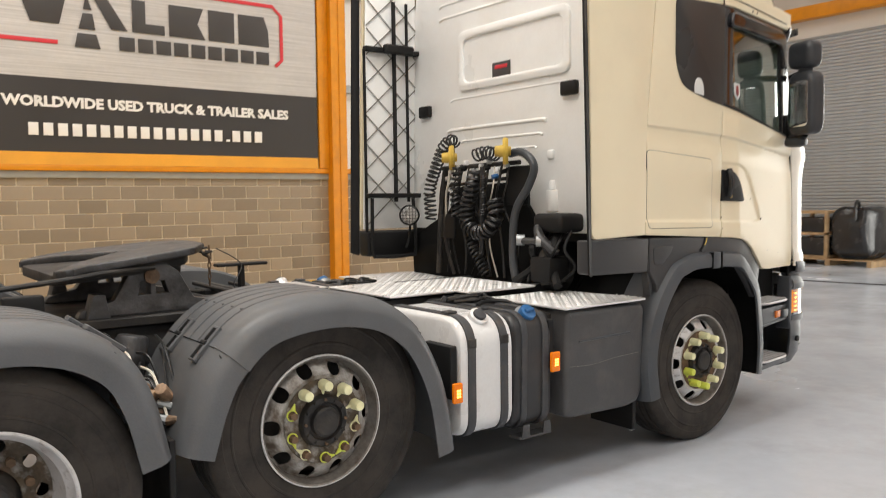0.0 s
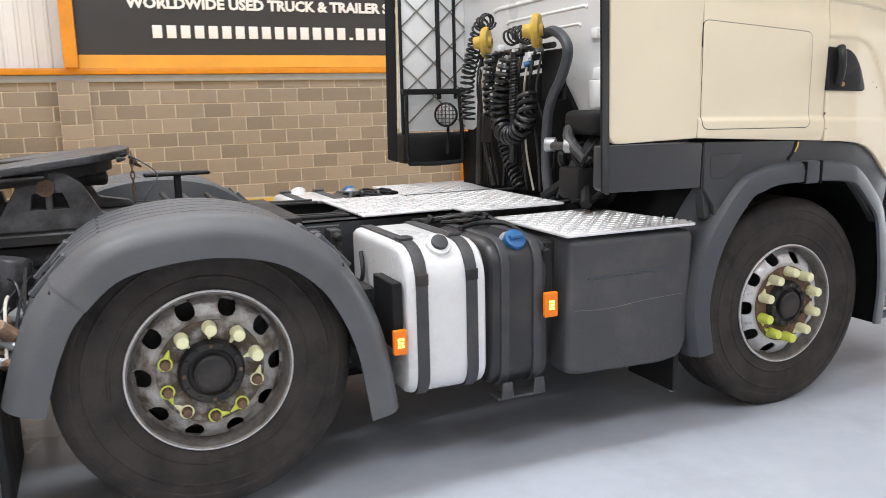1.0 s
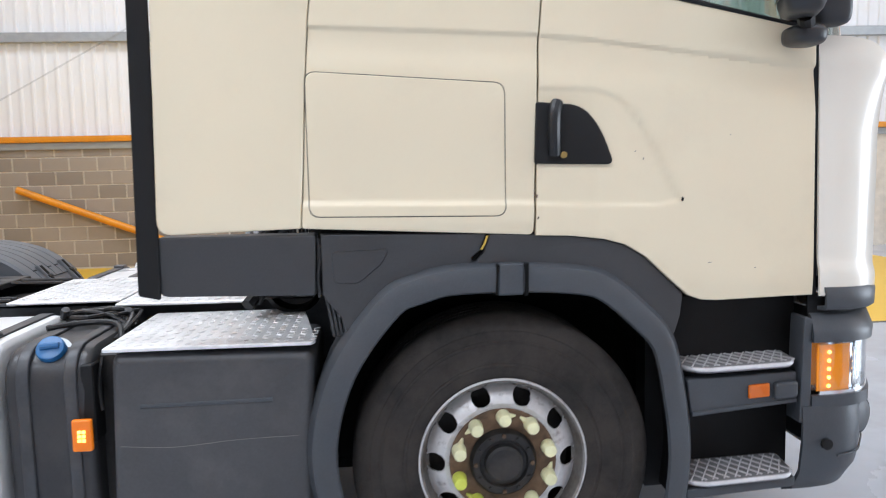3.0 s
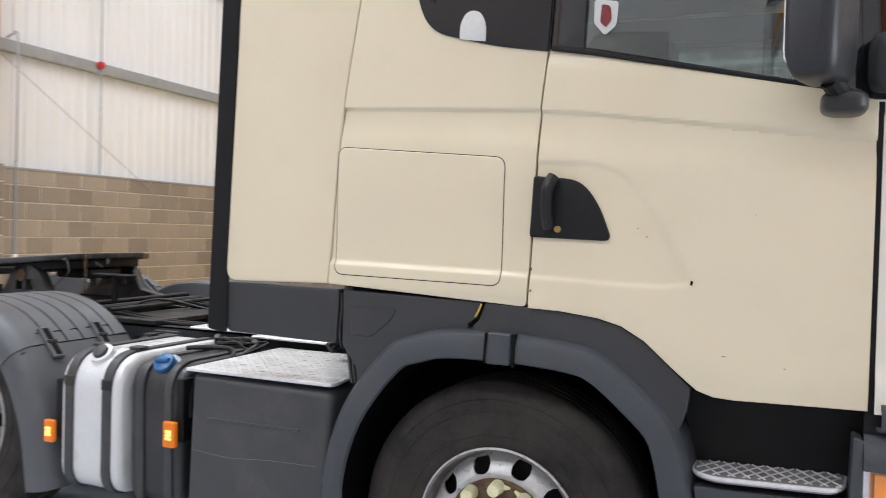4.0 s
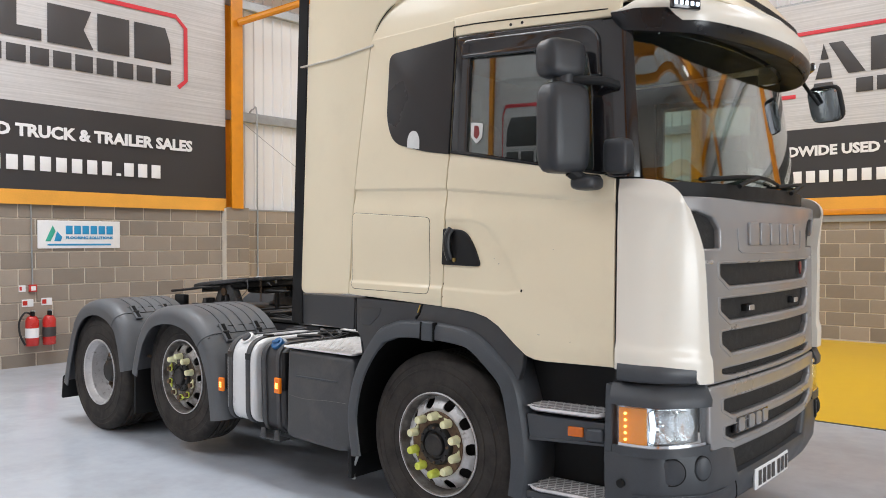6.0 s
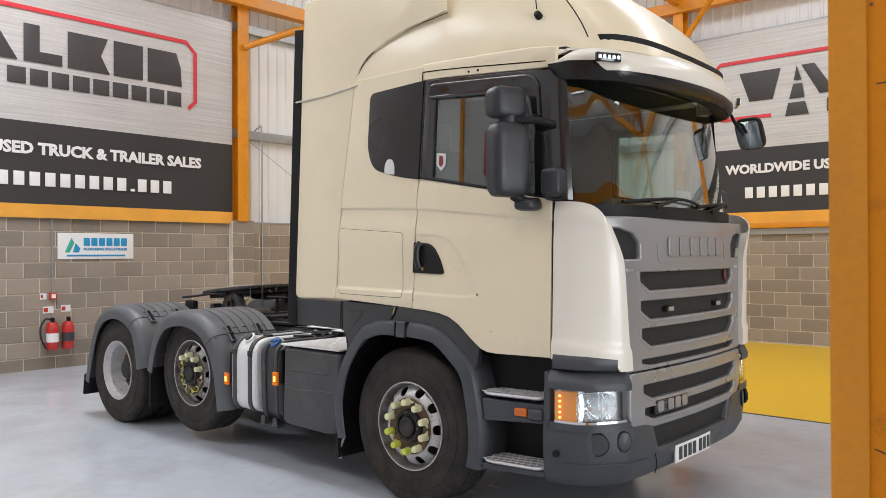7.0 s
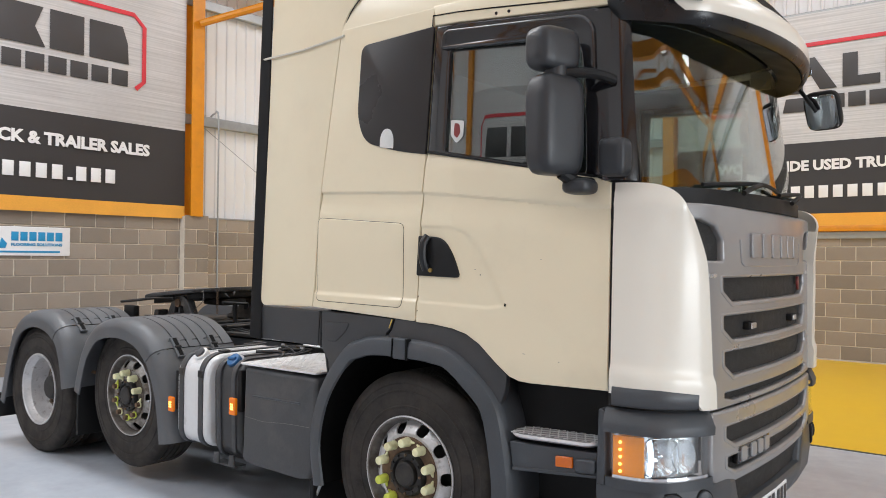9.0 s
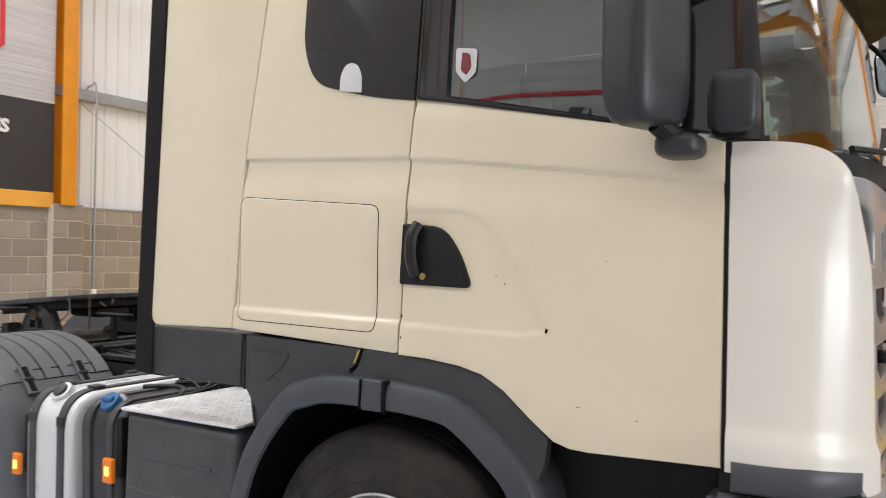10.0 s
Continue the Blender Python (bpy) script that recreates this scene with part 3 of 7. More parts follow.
solid("eaves_beam", box(XB, XF, YS - 0.32, YS - 0.12, 6.3, 6.52, 0.005, 1), M_ORANGE, "orange painted eaves beam along the wall", "beam", kind="structure")
solid("eaves_beam", box(XB + 0.12, XB + 0.32, YN, YS - 0.4, 6.0, 6.22, 0.005, 1), M_ORANGE, "orange painted eaves beam along the wall", "beam", kind="structure")
solid("roof_brace", cyl((XB + 0.2, 3.2, 5.3), (XB + 1.9, 4.9, 6.1), 0.06, 10), M_ORANGE, "slanting orange steel knee brace", "brace", kind="structure")
solid("roof_brace", cyl((-3.15, YS - 0.25, 5.6), (-2.0, YS - 0.9, 6.5), 0.05, 10), M_ORANGE, "slanting orange steel knee brace", "brace", kind="structure")
for z in (3.8, 5.7):
    solid("purlin", box(XB - 0.09, XB - 0.0, YN, YS, z - 0.08, z + 0.08, 0.01, 1), M_STEEL, "galvanised steel sheeting rail", "rail", "sheeting rails", kind="structure")
    solid("purlin", box(XB, XF, YS + 0.0, YS + 0.09, z - 0.08, z + 0.08, 0.01, 1), M_STEEL, "galvanised steel sheeting rail", "rail", "sheeting rails", kind="structure")
solid("wire_brace", cyl((-3.2, YS - 0.02, 4.6), (-7.6, YS - 0.02, 2.2), 0.006, 6), M_STEEL, "thin steel wire brace across the cladding", "wire", kind="structure")
solid("wire_brace", cyl((XB + 0.03, 3.35, 3.72), (XB + 0.03, 6.4, 1.9), 0.006, 6), M_STEEL, "thin steel wire brace across the cladding", "wire", kind="structure")
solid("diagonal_brace", cyl((-6.3, YS - 0.12, 1.34), (-3.32, YS - 0.12, 0.19), 0.06, 14), M_ORANGE, "slanting orange steel tube against the block wall", "brace", kind="structure")

# roller shutter in the far wall
shutter = thing("roller_shutter", "closed grey slatted roller shutter door in the wall", "roller shutter")
slat = bmesh.new()
ring = [(0.0, 0.0), (0.018, 0.02), (0.018, 0.055), (0.0, 0.075), (-0.012, 0.075), (-0.012, 0.0)]
ends = [[slat.verts.new((XF + 0.06 - dx, y, dz)) for dx, dz in ring] for y in (3.9, 9.2)]
for k in range(6):
    slat.faces.new((ends[0][k], ends[0][(k + 1) % 6], ends[1][(k + 1) % 6], ends[1][k]))
slat.faces.new(ends[0][::-1])
slat.faces.new(ends[1])
first = part("slat", slat, M_SHUT, shutter, smooth=0)
first.location.z = 0.02
for k in range(1, 67):
    one = new("slat", first.data)
    one.parent = shutter
    one.location.z = 0.02 + k * 0.08
for y in (3.84, 9.2):
    part("guide_rail", box(XF - 0.02, XF + 0.10, y, y + 0.06, 0.0, 5.4, 0.004, 1), M_STEEL, shutter, "steel guide rail")


def banner(place, du, label):
    """Printed wall banner; place maps (u, v, w)."""
    root = thing("wall_banner", label, "banner", "wall banners")

    def wave(u0, u1, v0, v1, amp, d0):
        def fn(s, t):
            u, v = u0 + (u1 - u0) * s + du, v0 + (v1 - v0) * t
            return place(u, v, d0 + amp * (noise.noise(Vector((u * 0.9, v * 0.5, du))) + 0.5 * noise.noise(Vector((u * 2.3 + v, v * 1.7, 3)))))
        return fn

    part("panel_silver", grid(wave(-3.04, 3.18, 3.58, 5.72, 0.012, 0.016), 50, 18, 0.004), M_BANNER, root, "silver printed banner field")
    part("panel_dark", grid(wave(-3.04, 3.18, 2.40, 3.58, 0.012, 0.016), 50, 12, 0.004), M_BANDARK, root, "charcoal printed banner field")
    part("hem", grid(wave(-3.04, 3.18, 2.20, 2.40, 0.02, 0.02), 60, 4, 0.004), M_ORANGEF, root, "wrinkled orange banner hem")
    w = 0.033

    def bar(u0, u1, v0, v1, d=0.036):
        return plate(rounded([(u0 + du, v0), (u1 + du, v0), (u1 + du, v1), (u0 + du, v1)], 0.004, 2), 0.006, lambda a, b, c: place(a, b, d + c), bevel=0.001)

    def shape(pts, name, m, d=0.036):
        part(name, plate([(a + du, b) for a, b in pts], 0.006, lambda a, b, c: place(a, b, d + c), bevel=0.0005), m, root)

    # red rounded frame, open at the lower edge
    line = [(-1.45, 4.15), (-2.38, 4.15), (-2.54, 4.31), (-2.54, 5.06), (-2.38, 5.2), (2.28, 5.2), (2.45, 5.04), (2.45, 4.22), (2.32, 4.10)]
    L = []
    for i, p in enumerate(line):
        a, b = Vector(line[max(0, i - 1)]), Vector(line[min(len(line) - 1, i + 1)])
        d = (b - a).normalized()
        L.append((Vector(p), Vector((-d.y, d.x))))
    shape([tuple(p + n * w) for p, n in L] + [tuple(p - n * w) for p, n in reversed(L)], "red_frame", M_RED)
    # the trader's mark as plain shapes of its size
    z0, z1 = 4.44, 4.98
    for k, pts in enumerate((
            [(-2.02, z1), (-1.28, z1), (-1.42, z0), (-1.84, z0)],
            [(-1.0, z1), (-0.92, 4.72), (-1.05, 4.72)], [(-1.06, 4.66), (-0.91, 4.66), (-0.87, 4.40), (-1.13, 4.40)], [(-1.15, 4.33), (-0.86, 4.33), (-0.8, 4.1), (-1.2, 4.1)],
            [(-0.92, z1), (-0.70, z1), (-0.36, z0), (-0.62, z0)],
            [(-0.28, z1), (-0.06, z1), (-0.06, z0 + 0.16), (0.26, z0 + 0.16), (0.26, z0), (-0.28, z0)],
            [(0.34, z1), (0.95, z1), (0.84, 4.7), (0.98, z0), (0.34, z0)],
            [(1.04, z1), (1.52, z1), (1.52, z0), (1.04, z0)],
            [(1.60, z1), (2.10, z1), (2.18, 4.75), (2.2, z0), (1.60, z0)])):
        shape(pts, "mark_shape", M_BANTXT)
    for k in range(9):
        u = -0.5 + k * 0.305
        shape([(u, 4.11), (u + 0.25, 4.11), (u + 0.25, 4.34), (u, 4.34)], "mark_shape", M_BANTXT)
    part("lettering", words("WORLDWIDE USED TRUCK & TRAILER SALES", -2.3 + du, 2.56 + du, 3.11, 3.29, lambda a, b, c: place(a, b, 0.034 + c)), M_WHITEP, root, "white printed capital letters")
    u = -1.93
    for k in range(19):
        wd = 0.07 if k == 15 else 0.145
        shape([(u, 2.66), (u + wd, 2.66), (u + wd, 2.70 if k == 15 else 2.86), (u, 2.70 if k == 15 else 2.86)], "address_bar", M_WHITEP)
        u += (0.121 if k == 15 else 0.216)
    return root


banner(lambda u, v, w: (u, YS - 0.06 - w, v), 0.0, "large silver and charcoal printed sales banner above the block wall")
banner(lambda u, v, w: (XB + 0.04 + w, u, v), -0.14, "large silver and charcoal printed sales banner above the block wall")
banner(lambda u, v, w: (-1.45 - u, YN + 0.04 + w, v - 0.45), 0.0, "large silver and charcoal printed sales banner on the clad wall")

# small flooring sign on the back wall
sign = thing("wall_sign", "small white flooring firm sign with blue print on the block wall", "sign")
bp = lambda off: (lambda u, v, w: (XB + 0.012 + off + w, u, v))
part("board", plate(rounded([(0.07, 1.6), (1.24, 1.6), (1.24, 1.99), (0.07, 1.99)], 0.01), 0.012, bp(0.012)), M_WHITEP, sign)
part("mark_shape", plate([(0.17, 1.70), (0.27, 1.92), (0.31, 1.84), (0.24, 1.70)], 0.003, bp(0.021), bevel=0.0005), M_GREENP, sign)
part("mark_shape", plate([(0.29, 1.70), (0.33, 1.84), (0.40, 1.76), (0.38, 1.70)], 0.003, bp(0.021), bevel=0.0005), M_BLUEP, sign)
for k in range(6):
    part("mark_shape", plate([(0.45 + k * 0.117, 1.80), (0.545 + k * 0.117, 1.80), (0.545 + k * 0.117, 1.92), (0.45 + k * 0.117, 1.92)], 0.003, bp(0.021), bevel=0.0005), M_BLUEP, sign)
part("lettering", words("FLOORING SOLUTIONS", 0.45, 1.13, 1.73, 1.77, bp(0.02)), M_BLUEP, sign)
part("small_bar", plate([(0.2, 1.64), (1.1, 1.64), (1.1, 1.665), (0.2, 1.665)], 0.003, bp(0.021), bevel=0.0005), M_BLUEP, sign)


def extinguisher(y, hose):
    e = thing("fire_extinguisher", "red fire extinguisher hung on the block wall", "fire extinguisher", "fire extinguishers")
    x = XB + 0.13
    prof = [(0.0, 0.0), (0.078, 0.0), (0.085, 0.015), (0.085, 0.34), (0.06, 0.39), (0.03, 0.405), (0.0, 0.405)]
    part("bottle", moved(lathe(prof, 20), Matrix.Translation((x, y, 0.29)) @ pose(0, 0, 0, 90)), M_REDX, e)
    part("valve", box(x - 0.02, x + 0.05, y - 0.02, y + 0.02, 0.69, 0.75, 0.005), M_BLACK, e)
    part("lever", box(x - 0.02, x + 0.09, y - 0.012, y + 0.012, 0.75, 0.768, 0.003), M_STEEL, e)
    part("label_band", moved(lathe([(0.0865, 0.0), (0.0865, 0.13)], 20), Matrix.Translation((x, y, 0.40)) @ pose(0, 0, 0, 90)), M_WHITEP if hose else M_BANTXT, e)
    if hose:
        part("hose", tube([(x, y - 0.02, 0.72), (x + 0.02, y - 0.10, 0.74), (x + 0.02, y - 0.17, 0.62), (x + 0.02, y - 0.16, 0.45), (x + 0.03, y - 0.10, 0.31)], 0.014, 8, smooth_n=5), M_TUBE, e)
    part("bracket", box(XB + 0.012, XB + 0.05, y - 0.04, y + 0.04, 0.55, 0.62, 0.004), M_BLACK, e)


extinguisher(-0.05, True)
extinguisher(0.175, False)


def notice(y, z, w, h, label):
    s = thing("safety_notice", label, "notice", "safety notices")
    part("board", box(XB + 0.012, XB + 0.018, y - w / 2, y + w / 2, z - h / 2, z + h / 2, 0.001, 1), M_WHITEP, s)
    part("symbol", box(XB + 0.018, XB + 0.020, y - w / 2 + 0.01, y - 0.005, z - h / 2 + 0.02, z + h / 2 - 0.02), M_REDX, s)


notice(-0.06, 0.86, 0.15, 0.10, "small white and red notice above an extinguisher")
notice(0.19, 0.87, 0.14, 0.10, "small white and red notice above an extinguisher")
notice(-0.13, 1.06, 0.09, 0.09, "small white and red notice beside the alarm button")
al = thing("alarm_call_point", "small red fire alarm call point on the wall", "alarm")
part("case", box(XB + 0.012, XB + 0.06, -0.05, 0.05, 1.01, 1.11, 0.006), M_REDX, al)
part("plate", box(XB + 0.06, XB + 0.063, -0.03, 0.03, 1.03, 1.09), M_WHITEP, al)
part("conduit", cyl((XB + 0.03, 0.0, 1.11), (XB + 0.03, -0.02, 2.55), 0.011, 8), M_STEEL, al, "galvanised conduit pipe")
cd = thing("conduit_pipe", "thin grey conduit rising up the wall to the sheeting rail", "conduit")
part("pipe", tube([(XB + 0.03, 3.69, 1.09), (XB + 0.03, 3.69, 2.15), (XB + 0.05, 3.67, 2.3), (XB + 0.12, 3.62, 2.5), (XB + 0.12, 3.62, 3.85), (XB + 0.08, 3.57, 3.93), (XB + 0.02, 3.54, 3.88)], 0.014, 8, smooth_n=4), M_STEEL, cd)

part("base", box(XB + 0.012, XB + 0.055, 3.655, 3.725, 1.03, 1.10, 0.006), M_WHITEP, cd, "small pale fitting at its foot")
sn = thing("alarm_sounder", "small red alarm sounder on the galvanised sheeting rail", "alarm")
part("case", moved(lathe([(0.0, -0.07), (0.045, -0.065), (0.055, -0.04), (0.055, 0.0), (0.0, 0.0)], 20), Matrix.Translation((XB + 0.005, 5.07, 3.84)) @ pose(0, 0, 0, 0, 0, 90)), M_REDX, sn)
part("conduit", cyl((XB + 0.012, 5.095, 2.245), (XB + 0.012, 5.085, 5.6), 0.011, 8), M_STEEL, sn, "galvanised conduit pipe")


def pallet(x, y, w, d):
    p = thing("pallet", "worn wooden pallet on the floor", "pallet", "pallets")
    for k in range(5):
        xx = x + k * (w - 0.1) / 4
        part("board", box(xx, xx + 0.1, y, y + d, 0.12, 0.142, 0.002, 1), M_WOOD, p)
    for k in range(3):
        yy = y + k * (d - 0.1) / 2
        part("block", box(x, x + w, yy, yy + 0.1, 0.0, 0.12, 0.003, 1), M_WOOD, p)
    return p


pallet(13.0, 3.73, 1.2, 1.9)
w = thing("wrapped_load", "bulky load wrapped in glossy black plastic on a pallet", "wrapped goods")
bm = box(13.05, 14.1, 3.78, 4.68, 0.144, 1.3, 0.25, 4)
bmesh.ops.subdivide_edges(bm, edges=bm.edges, cuts=2, use_grid_fill=True)
for v in bm.verts:
    v.co += Vector((noise.noise(v.co * 2.7), noise.noise(v.co * 2.7 + Vector((5, 0, 0))), 0.5 * noise.noise(v.co * 3 + Vector((0, 7, 0))))) * 0.10 * min(1, max(0, (v.co.z - 0.2) * 3))
part("wrap", bm, M_WRAP, w, smooth=80)
part("strap", tube([(13.0, 4.08, 1.0), (13.1, 4.13, 1.33), (13.5, 4.28, 1.42), (13.9, 4.43, 1.33), (14.1, 4.48, 1.1)], 0.03, 8, smooth_n=5), M_TUBE, w)
sh = thing("storage_rack", "low timber rack stacked with dark goods", "rack")
for z in (0.144, 0.66, 1.14):
    part("shelf", box(13.1, 14.1, 4.73, 5.63, z, z + 0.06, 0.004, 1), M_WOOD, sh)
for xx in (13.1, 14.02):
    for yy in (4.73, 5.55):
        part("post", box(xx, xx + 0.08, yy, yy + 0.08, 0.204, 1.14, 0.004, 1), M_WOOD, sh)
for z, h in ((0.204, 0.4), (0.72, 0.34)):
    part("goods", box(13.14, 14.0, 4.84, 5.52, z, z + h, 0.03, 2), M_WRAP, sh)
cb = thing("floor_cable", "thin black cable lying across the floor", "cable")
part("cable", tube([(9.4, 6.6, 0.006), (9.8, 5.0, 0.006), (9.6, 3.4, 0.006), (10.0, 1.5, 0.006)], 0.012, 6, smooth_n=6), M_TUBE, cb)

# ---------------------------------------------------------------- the tractor unit
truck = thing("tractor_unit", "cream three-axle tractor truck with grey plastic trim, parked in the hall", "truck")


def ys(z):
    """Half width of the cab's side at a height."""
    return 1.222 - 0.030 * (max(z, 1.30) - 1.38)


def side_plate(s, outline, thick, out=0.0, holes=(), bevel=0.006, res=2):
    """A plate on the cab's side s (-1 right, +1 left), standing out metres proud of it."""
    return plate(outline, thick, lambda u, v, w: (u, s * (ys(v) + out - thick / 2 + w), v), holes, bevel, res)


def ease(t):
    t = min(1.0, max(0.0, t))
    return t * t * (3 - 2 * t)


def inside(x, z, poly):
    """Distance to the polygon's outline, positive inside it."""
    best, odd, k = 9.0, False, len(poly)
    for i in range(k):
        (ax, az), (bx, bz) = poly[i], poly[(i + 1) % k]
        dx, dz = bx - ax, bz - az
        t = min(1.0, max(0.0, ((x - ax) * dx + (z - az) * dz) / (dx * dx + dz * dz)))
        best = min(best, math.hypot(x - ax - t * dx, z - az - t * dz))
        if (az > z) != (bz > z) and x < ax + (z - az) / (bz - az) * dx:
            odd = not odd
    return best if odd else -best


PRESS = rounded([(-0.2, 1.410), (0.52, 1.385), (0.615, 1.40), (0.50, 1.62), (0.40, 1.745), (0.30, 1.778), (-0.2, 1.79)], [0, 0.02, 0.02, 0.1, 0.08, 0.05, 0])


def press_door(x, z):
    """Pressed creases of the sheet metal: shoulder line, handle field, window roll."""
    zc = 1.955 - 0.097 * (x - 0.09)
    d = -0.013 * ease((zc - z) / 0.014) * (1 - ease((zc - 0.02 - z) / 0.15))
    d -= 0.010 * ease((z - (zc + 0.10)) / 0.09) ** 2
    d -= 0.0065 * ease((inside(x, z, PRESS) + 0.004) / 0.020) if z < 1.83 else 0.0
    return d - 0.006 * ease((1.16 - z) / 0.10) ** 2


def press_panel(x, z):
    zc = 1.955 - 0.042 * (x - 0.09)
    d = -0.013 * ease((zc - z) / 0.014) * (1 - ease((zc - 0.02 - z) / 0.12))
    z2 = 1.412 - 0.02 * x
    d -= 0.010 * ease((z - z2 + 0.012) / 0.024) * (1 - ease((z - z2 - 0.03) / 0.30))
    return d - 0.008 * ease((1.372 - z) / 0.06) ** 2


def pressed(s, bm, fn, xs, zs):
    """Cuts a side plate into strips and presses it by fn(x, z)."""
    for axis, vals in ((0, xs), (2, zs)):
        for v in vals:
            co, no = [0, 0, 0], [0, 0, 0]
            co[axis], no[axis] = v, 1
            bmesh.ops.bisect_plane(bm, geom=[*bm.verts, *bm.edges, *bm.faces], dist=1e-5, plane_co=co, plane_no=no)
    for v in bm.verts:
        v.co.y += s * fn(v.co.x, v.co.z)
    return bm


def steps(a, b, d):
    return [a + d * k for k in range(int((b - a) / d) + 1)]


def plan_x(y, mid, drop, half, p=2.6):
    return mid - drop * min(1.2, abs(y) / half) ** p


def front_x(y, z):
    """The grille's face."""
    return plan_x(y, 1.482 - 0.02 * max(0.0, z - 1.0), 0.045, 0.9, 2.4)


def front_sheet(y0, y1, z0, z1, out=0.0, thick=0.02, n=14, fn=front_x, slant=0.0):
    """A curved sheet on the front; slant draws both ends in at the lower edge."""
    def at(u, v):
        yy0, yy1 = y0 + slant * (1 - v), y1 - slant * (1 - v)
        y, z = yy0 + (yy1 - yy0) * u, z0 + (z1 - z0) * v
        return (fn(y, z) + out, y, z)
    bm = grid(at, n, 2)
    back = [bm.verts.new(c - Vector((thick, 0, 0))) for c in [v.co.copy() for v in bm.verts]]
    bm.verts.index_update()
    bm.verts.ensure_lookup_table()
    k, faces = len(back), list(bm.faces)
    rim = [e for e in bm.edges if e.is_boundary]
    for e in rim:
        a, b = e.verts[0].index, e.verts[1].index
        bm.faces.new((bm.verts[a], bm.verts[b], bm.verts[b + k], bm.verts[a + k]))
    for f in faces:
        bm.faces.new([bm.verts[v.index + k] for v in reversed(f.verts)])
    return bm


# ---- cab shell, side by side
for s in (-1, 1):
    fairing = part("side_fairing", side_plate(s, rounded([(-1.115, 1.335), (-0.665, 1.345), (-0.625, 2.0), (-0.508, 2.84), (-0.46, 2.95), (-0.37, 3.03), (-0.20, 3.10), (0.0, 3.15), (0.33, 3.20), (0.30, 3.52), (-1.08, 3.55)], [0.05, 0.004, 0.1, 0.05, 0.03, 0.03, 0.03, 0.03, 0.01, 0.05, 0.02]), 0.03), M_CREAM, truck, "cream side air fairing")
    flap = side_plate(s, rounded([(-1.172, 1.15), (-1.112, 1.13), (-1.104, 3.35), (-1.160, 3.35)], 0.01), 0.016, 0.001)
    bmesh.ops.bisect_plane(flap, geom=[*flap.verts, *flap.edges, *flap.faces], dist=1e-5, plane_co=(-1.114, 0, 0), plane_no=(1, 0, 0))
    for v in flap.verts:
        v.co.y += s * 0.55 * max(0.0, -1.114 - v.co.x)
    part("edge_rubber", flap, M_BLACK, fairing, "black rubber trailing edge")
    panel = part("cab_side_panel", pressed(s, side_plate(s, rounded([(-0.662, 1.345), (0.085, 1.305), (0.108, 1.95), (0.126, 2.13), (0.157, 2.77), (0.157, 2.87), (-0.498, 2.87), (-0.622, 2.0)], [0.01, 0.02, 0.2, 0.01, 0.01, 0.01, 0.01, 0.1]), 0.03, bevel=0.003), press_panel, steps(-0.6, 0.1, 0.1), [*steps(1.32, 1.46, 0.007), *steps(1.48, 1.76, 0.04), *steps(1.80, 1.93, 0.02), *steps(1.935, 1.995, 0.004)]), M_CREAM, truck, "cream sleeper side panel")
    part("side_window", side_plate(s, rounded([(-0.335, 2.755), (-0.353, 2.37), (-0.295, 2.232), (-0.05, 2.165), (0.1285, 2.138), (0.1615, 2.775)], [0.05, 0.10, 0.08, 0.10, 0.004, 0.004], 6), 0.016, 0.007, bevel=0.002), M_BLANK, panel, "blanked black sleeper window")
    if s < 0:
        part("window_sticker", side_plate(s, rounded([(-0.180, 2.196), (-0.086, 2.184), (-0.086, 2.245), (-0.108, 2.284), (-0.136, 2.292), (-0.160, 2.284), (-0.180, 2.248)], [0.004, 0.004, 0.03, 0.03, 0.02, 0.03, 0.03], 4), 0.003, 0.009, bevel=0.0005), M_VINYL, panel, "small white rounded sticker on the window")
    part("locker_hatch", pressed(s, side_plate(s, rounded([(-0.636, 1.382), (-0.006, 1.370), (-0.004, 1.795), (-0.636, 1.839)], 0.035, 5), 0.012, 0.0025, bevel=0.003), press_panel, steps(-0.6, 0.0, 0.1), [*steps(1.375, 1.46, 0.007), *steps(1.48, 1.82, 0.03)]), M_CREAM, panel, "cream locker hatch")
    part("hatch_gap", pressed(s, side_plate(s, rounded([(-0.6385, 1.3795), (-0.0035, 1.3675), (-0.0015, 1.7975), (-0.6385, 1.8415)], 0.037, 5), 0.010, 0.0008, bevel=0.001), press_panel, steps(-0.6, 0.0, 0.1), [*steps(1.375, 1.46, 0.007), *steps(1.48, 1.82, 0.03)]), M_BLACK, panel, "dark gap round the hatch")
    yy = lambda z, o=0.0: s * (ys(z) + o)
    # door with its window frame
    low = [(0.092, 1.303), (0.20, 1.299), (0.32, 1.285), (0.40, 1.263), (0.475, 1.220), (0.565, 1.141), (0.64, 1.080), (0.69, 1.063), (0.75, 1.058), (1.135, 1.058), (1.135, 1.955)]
    door = part("door", pressed(s, side_plate(s, [*low, (1.05, 1.985), (0.132, 2.148), (0.114, 1.95)], 0.035, bevel=0.003), press_door, [*steps(0.12, 0.28, 0.04), *steps(0.30, 0.66, 0.012), *steps(0.72, 1.12, 0.08)], [*steps(1.07, 1.17, 0.02), *steps(1.20, 1.36, 0.04), *steps(1.37, 1.43, 0.006), *steps(1.45, 1.70, 0.03), *steps(1.72, 1.80, 0.006), *steps(1.81, 2.13, 0.008)]), M_CREAM, truck, "cream cab door")
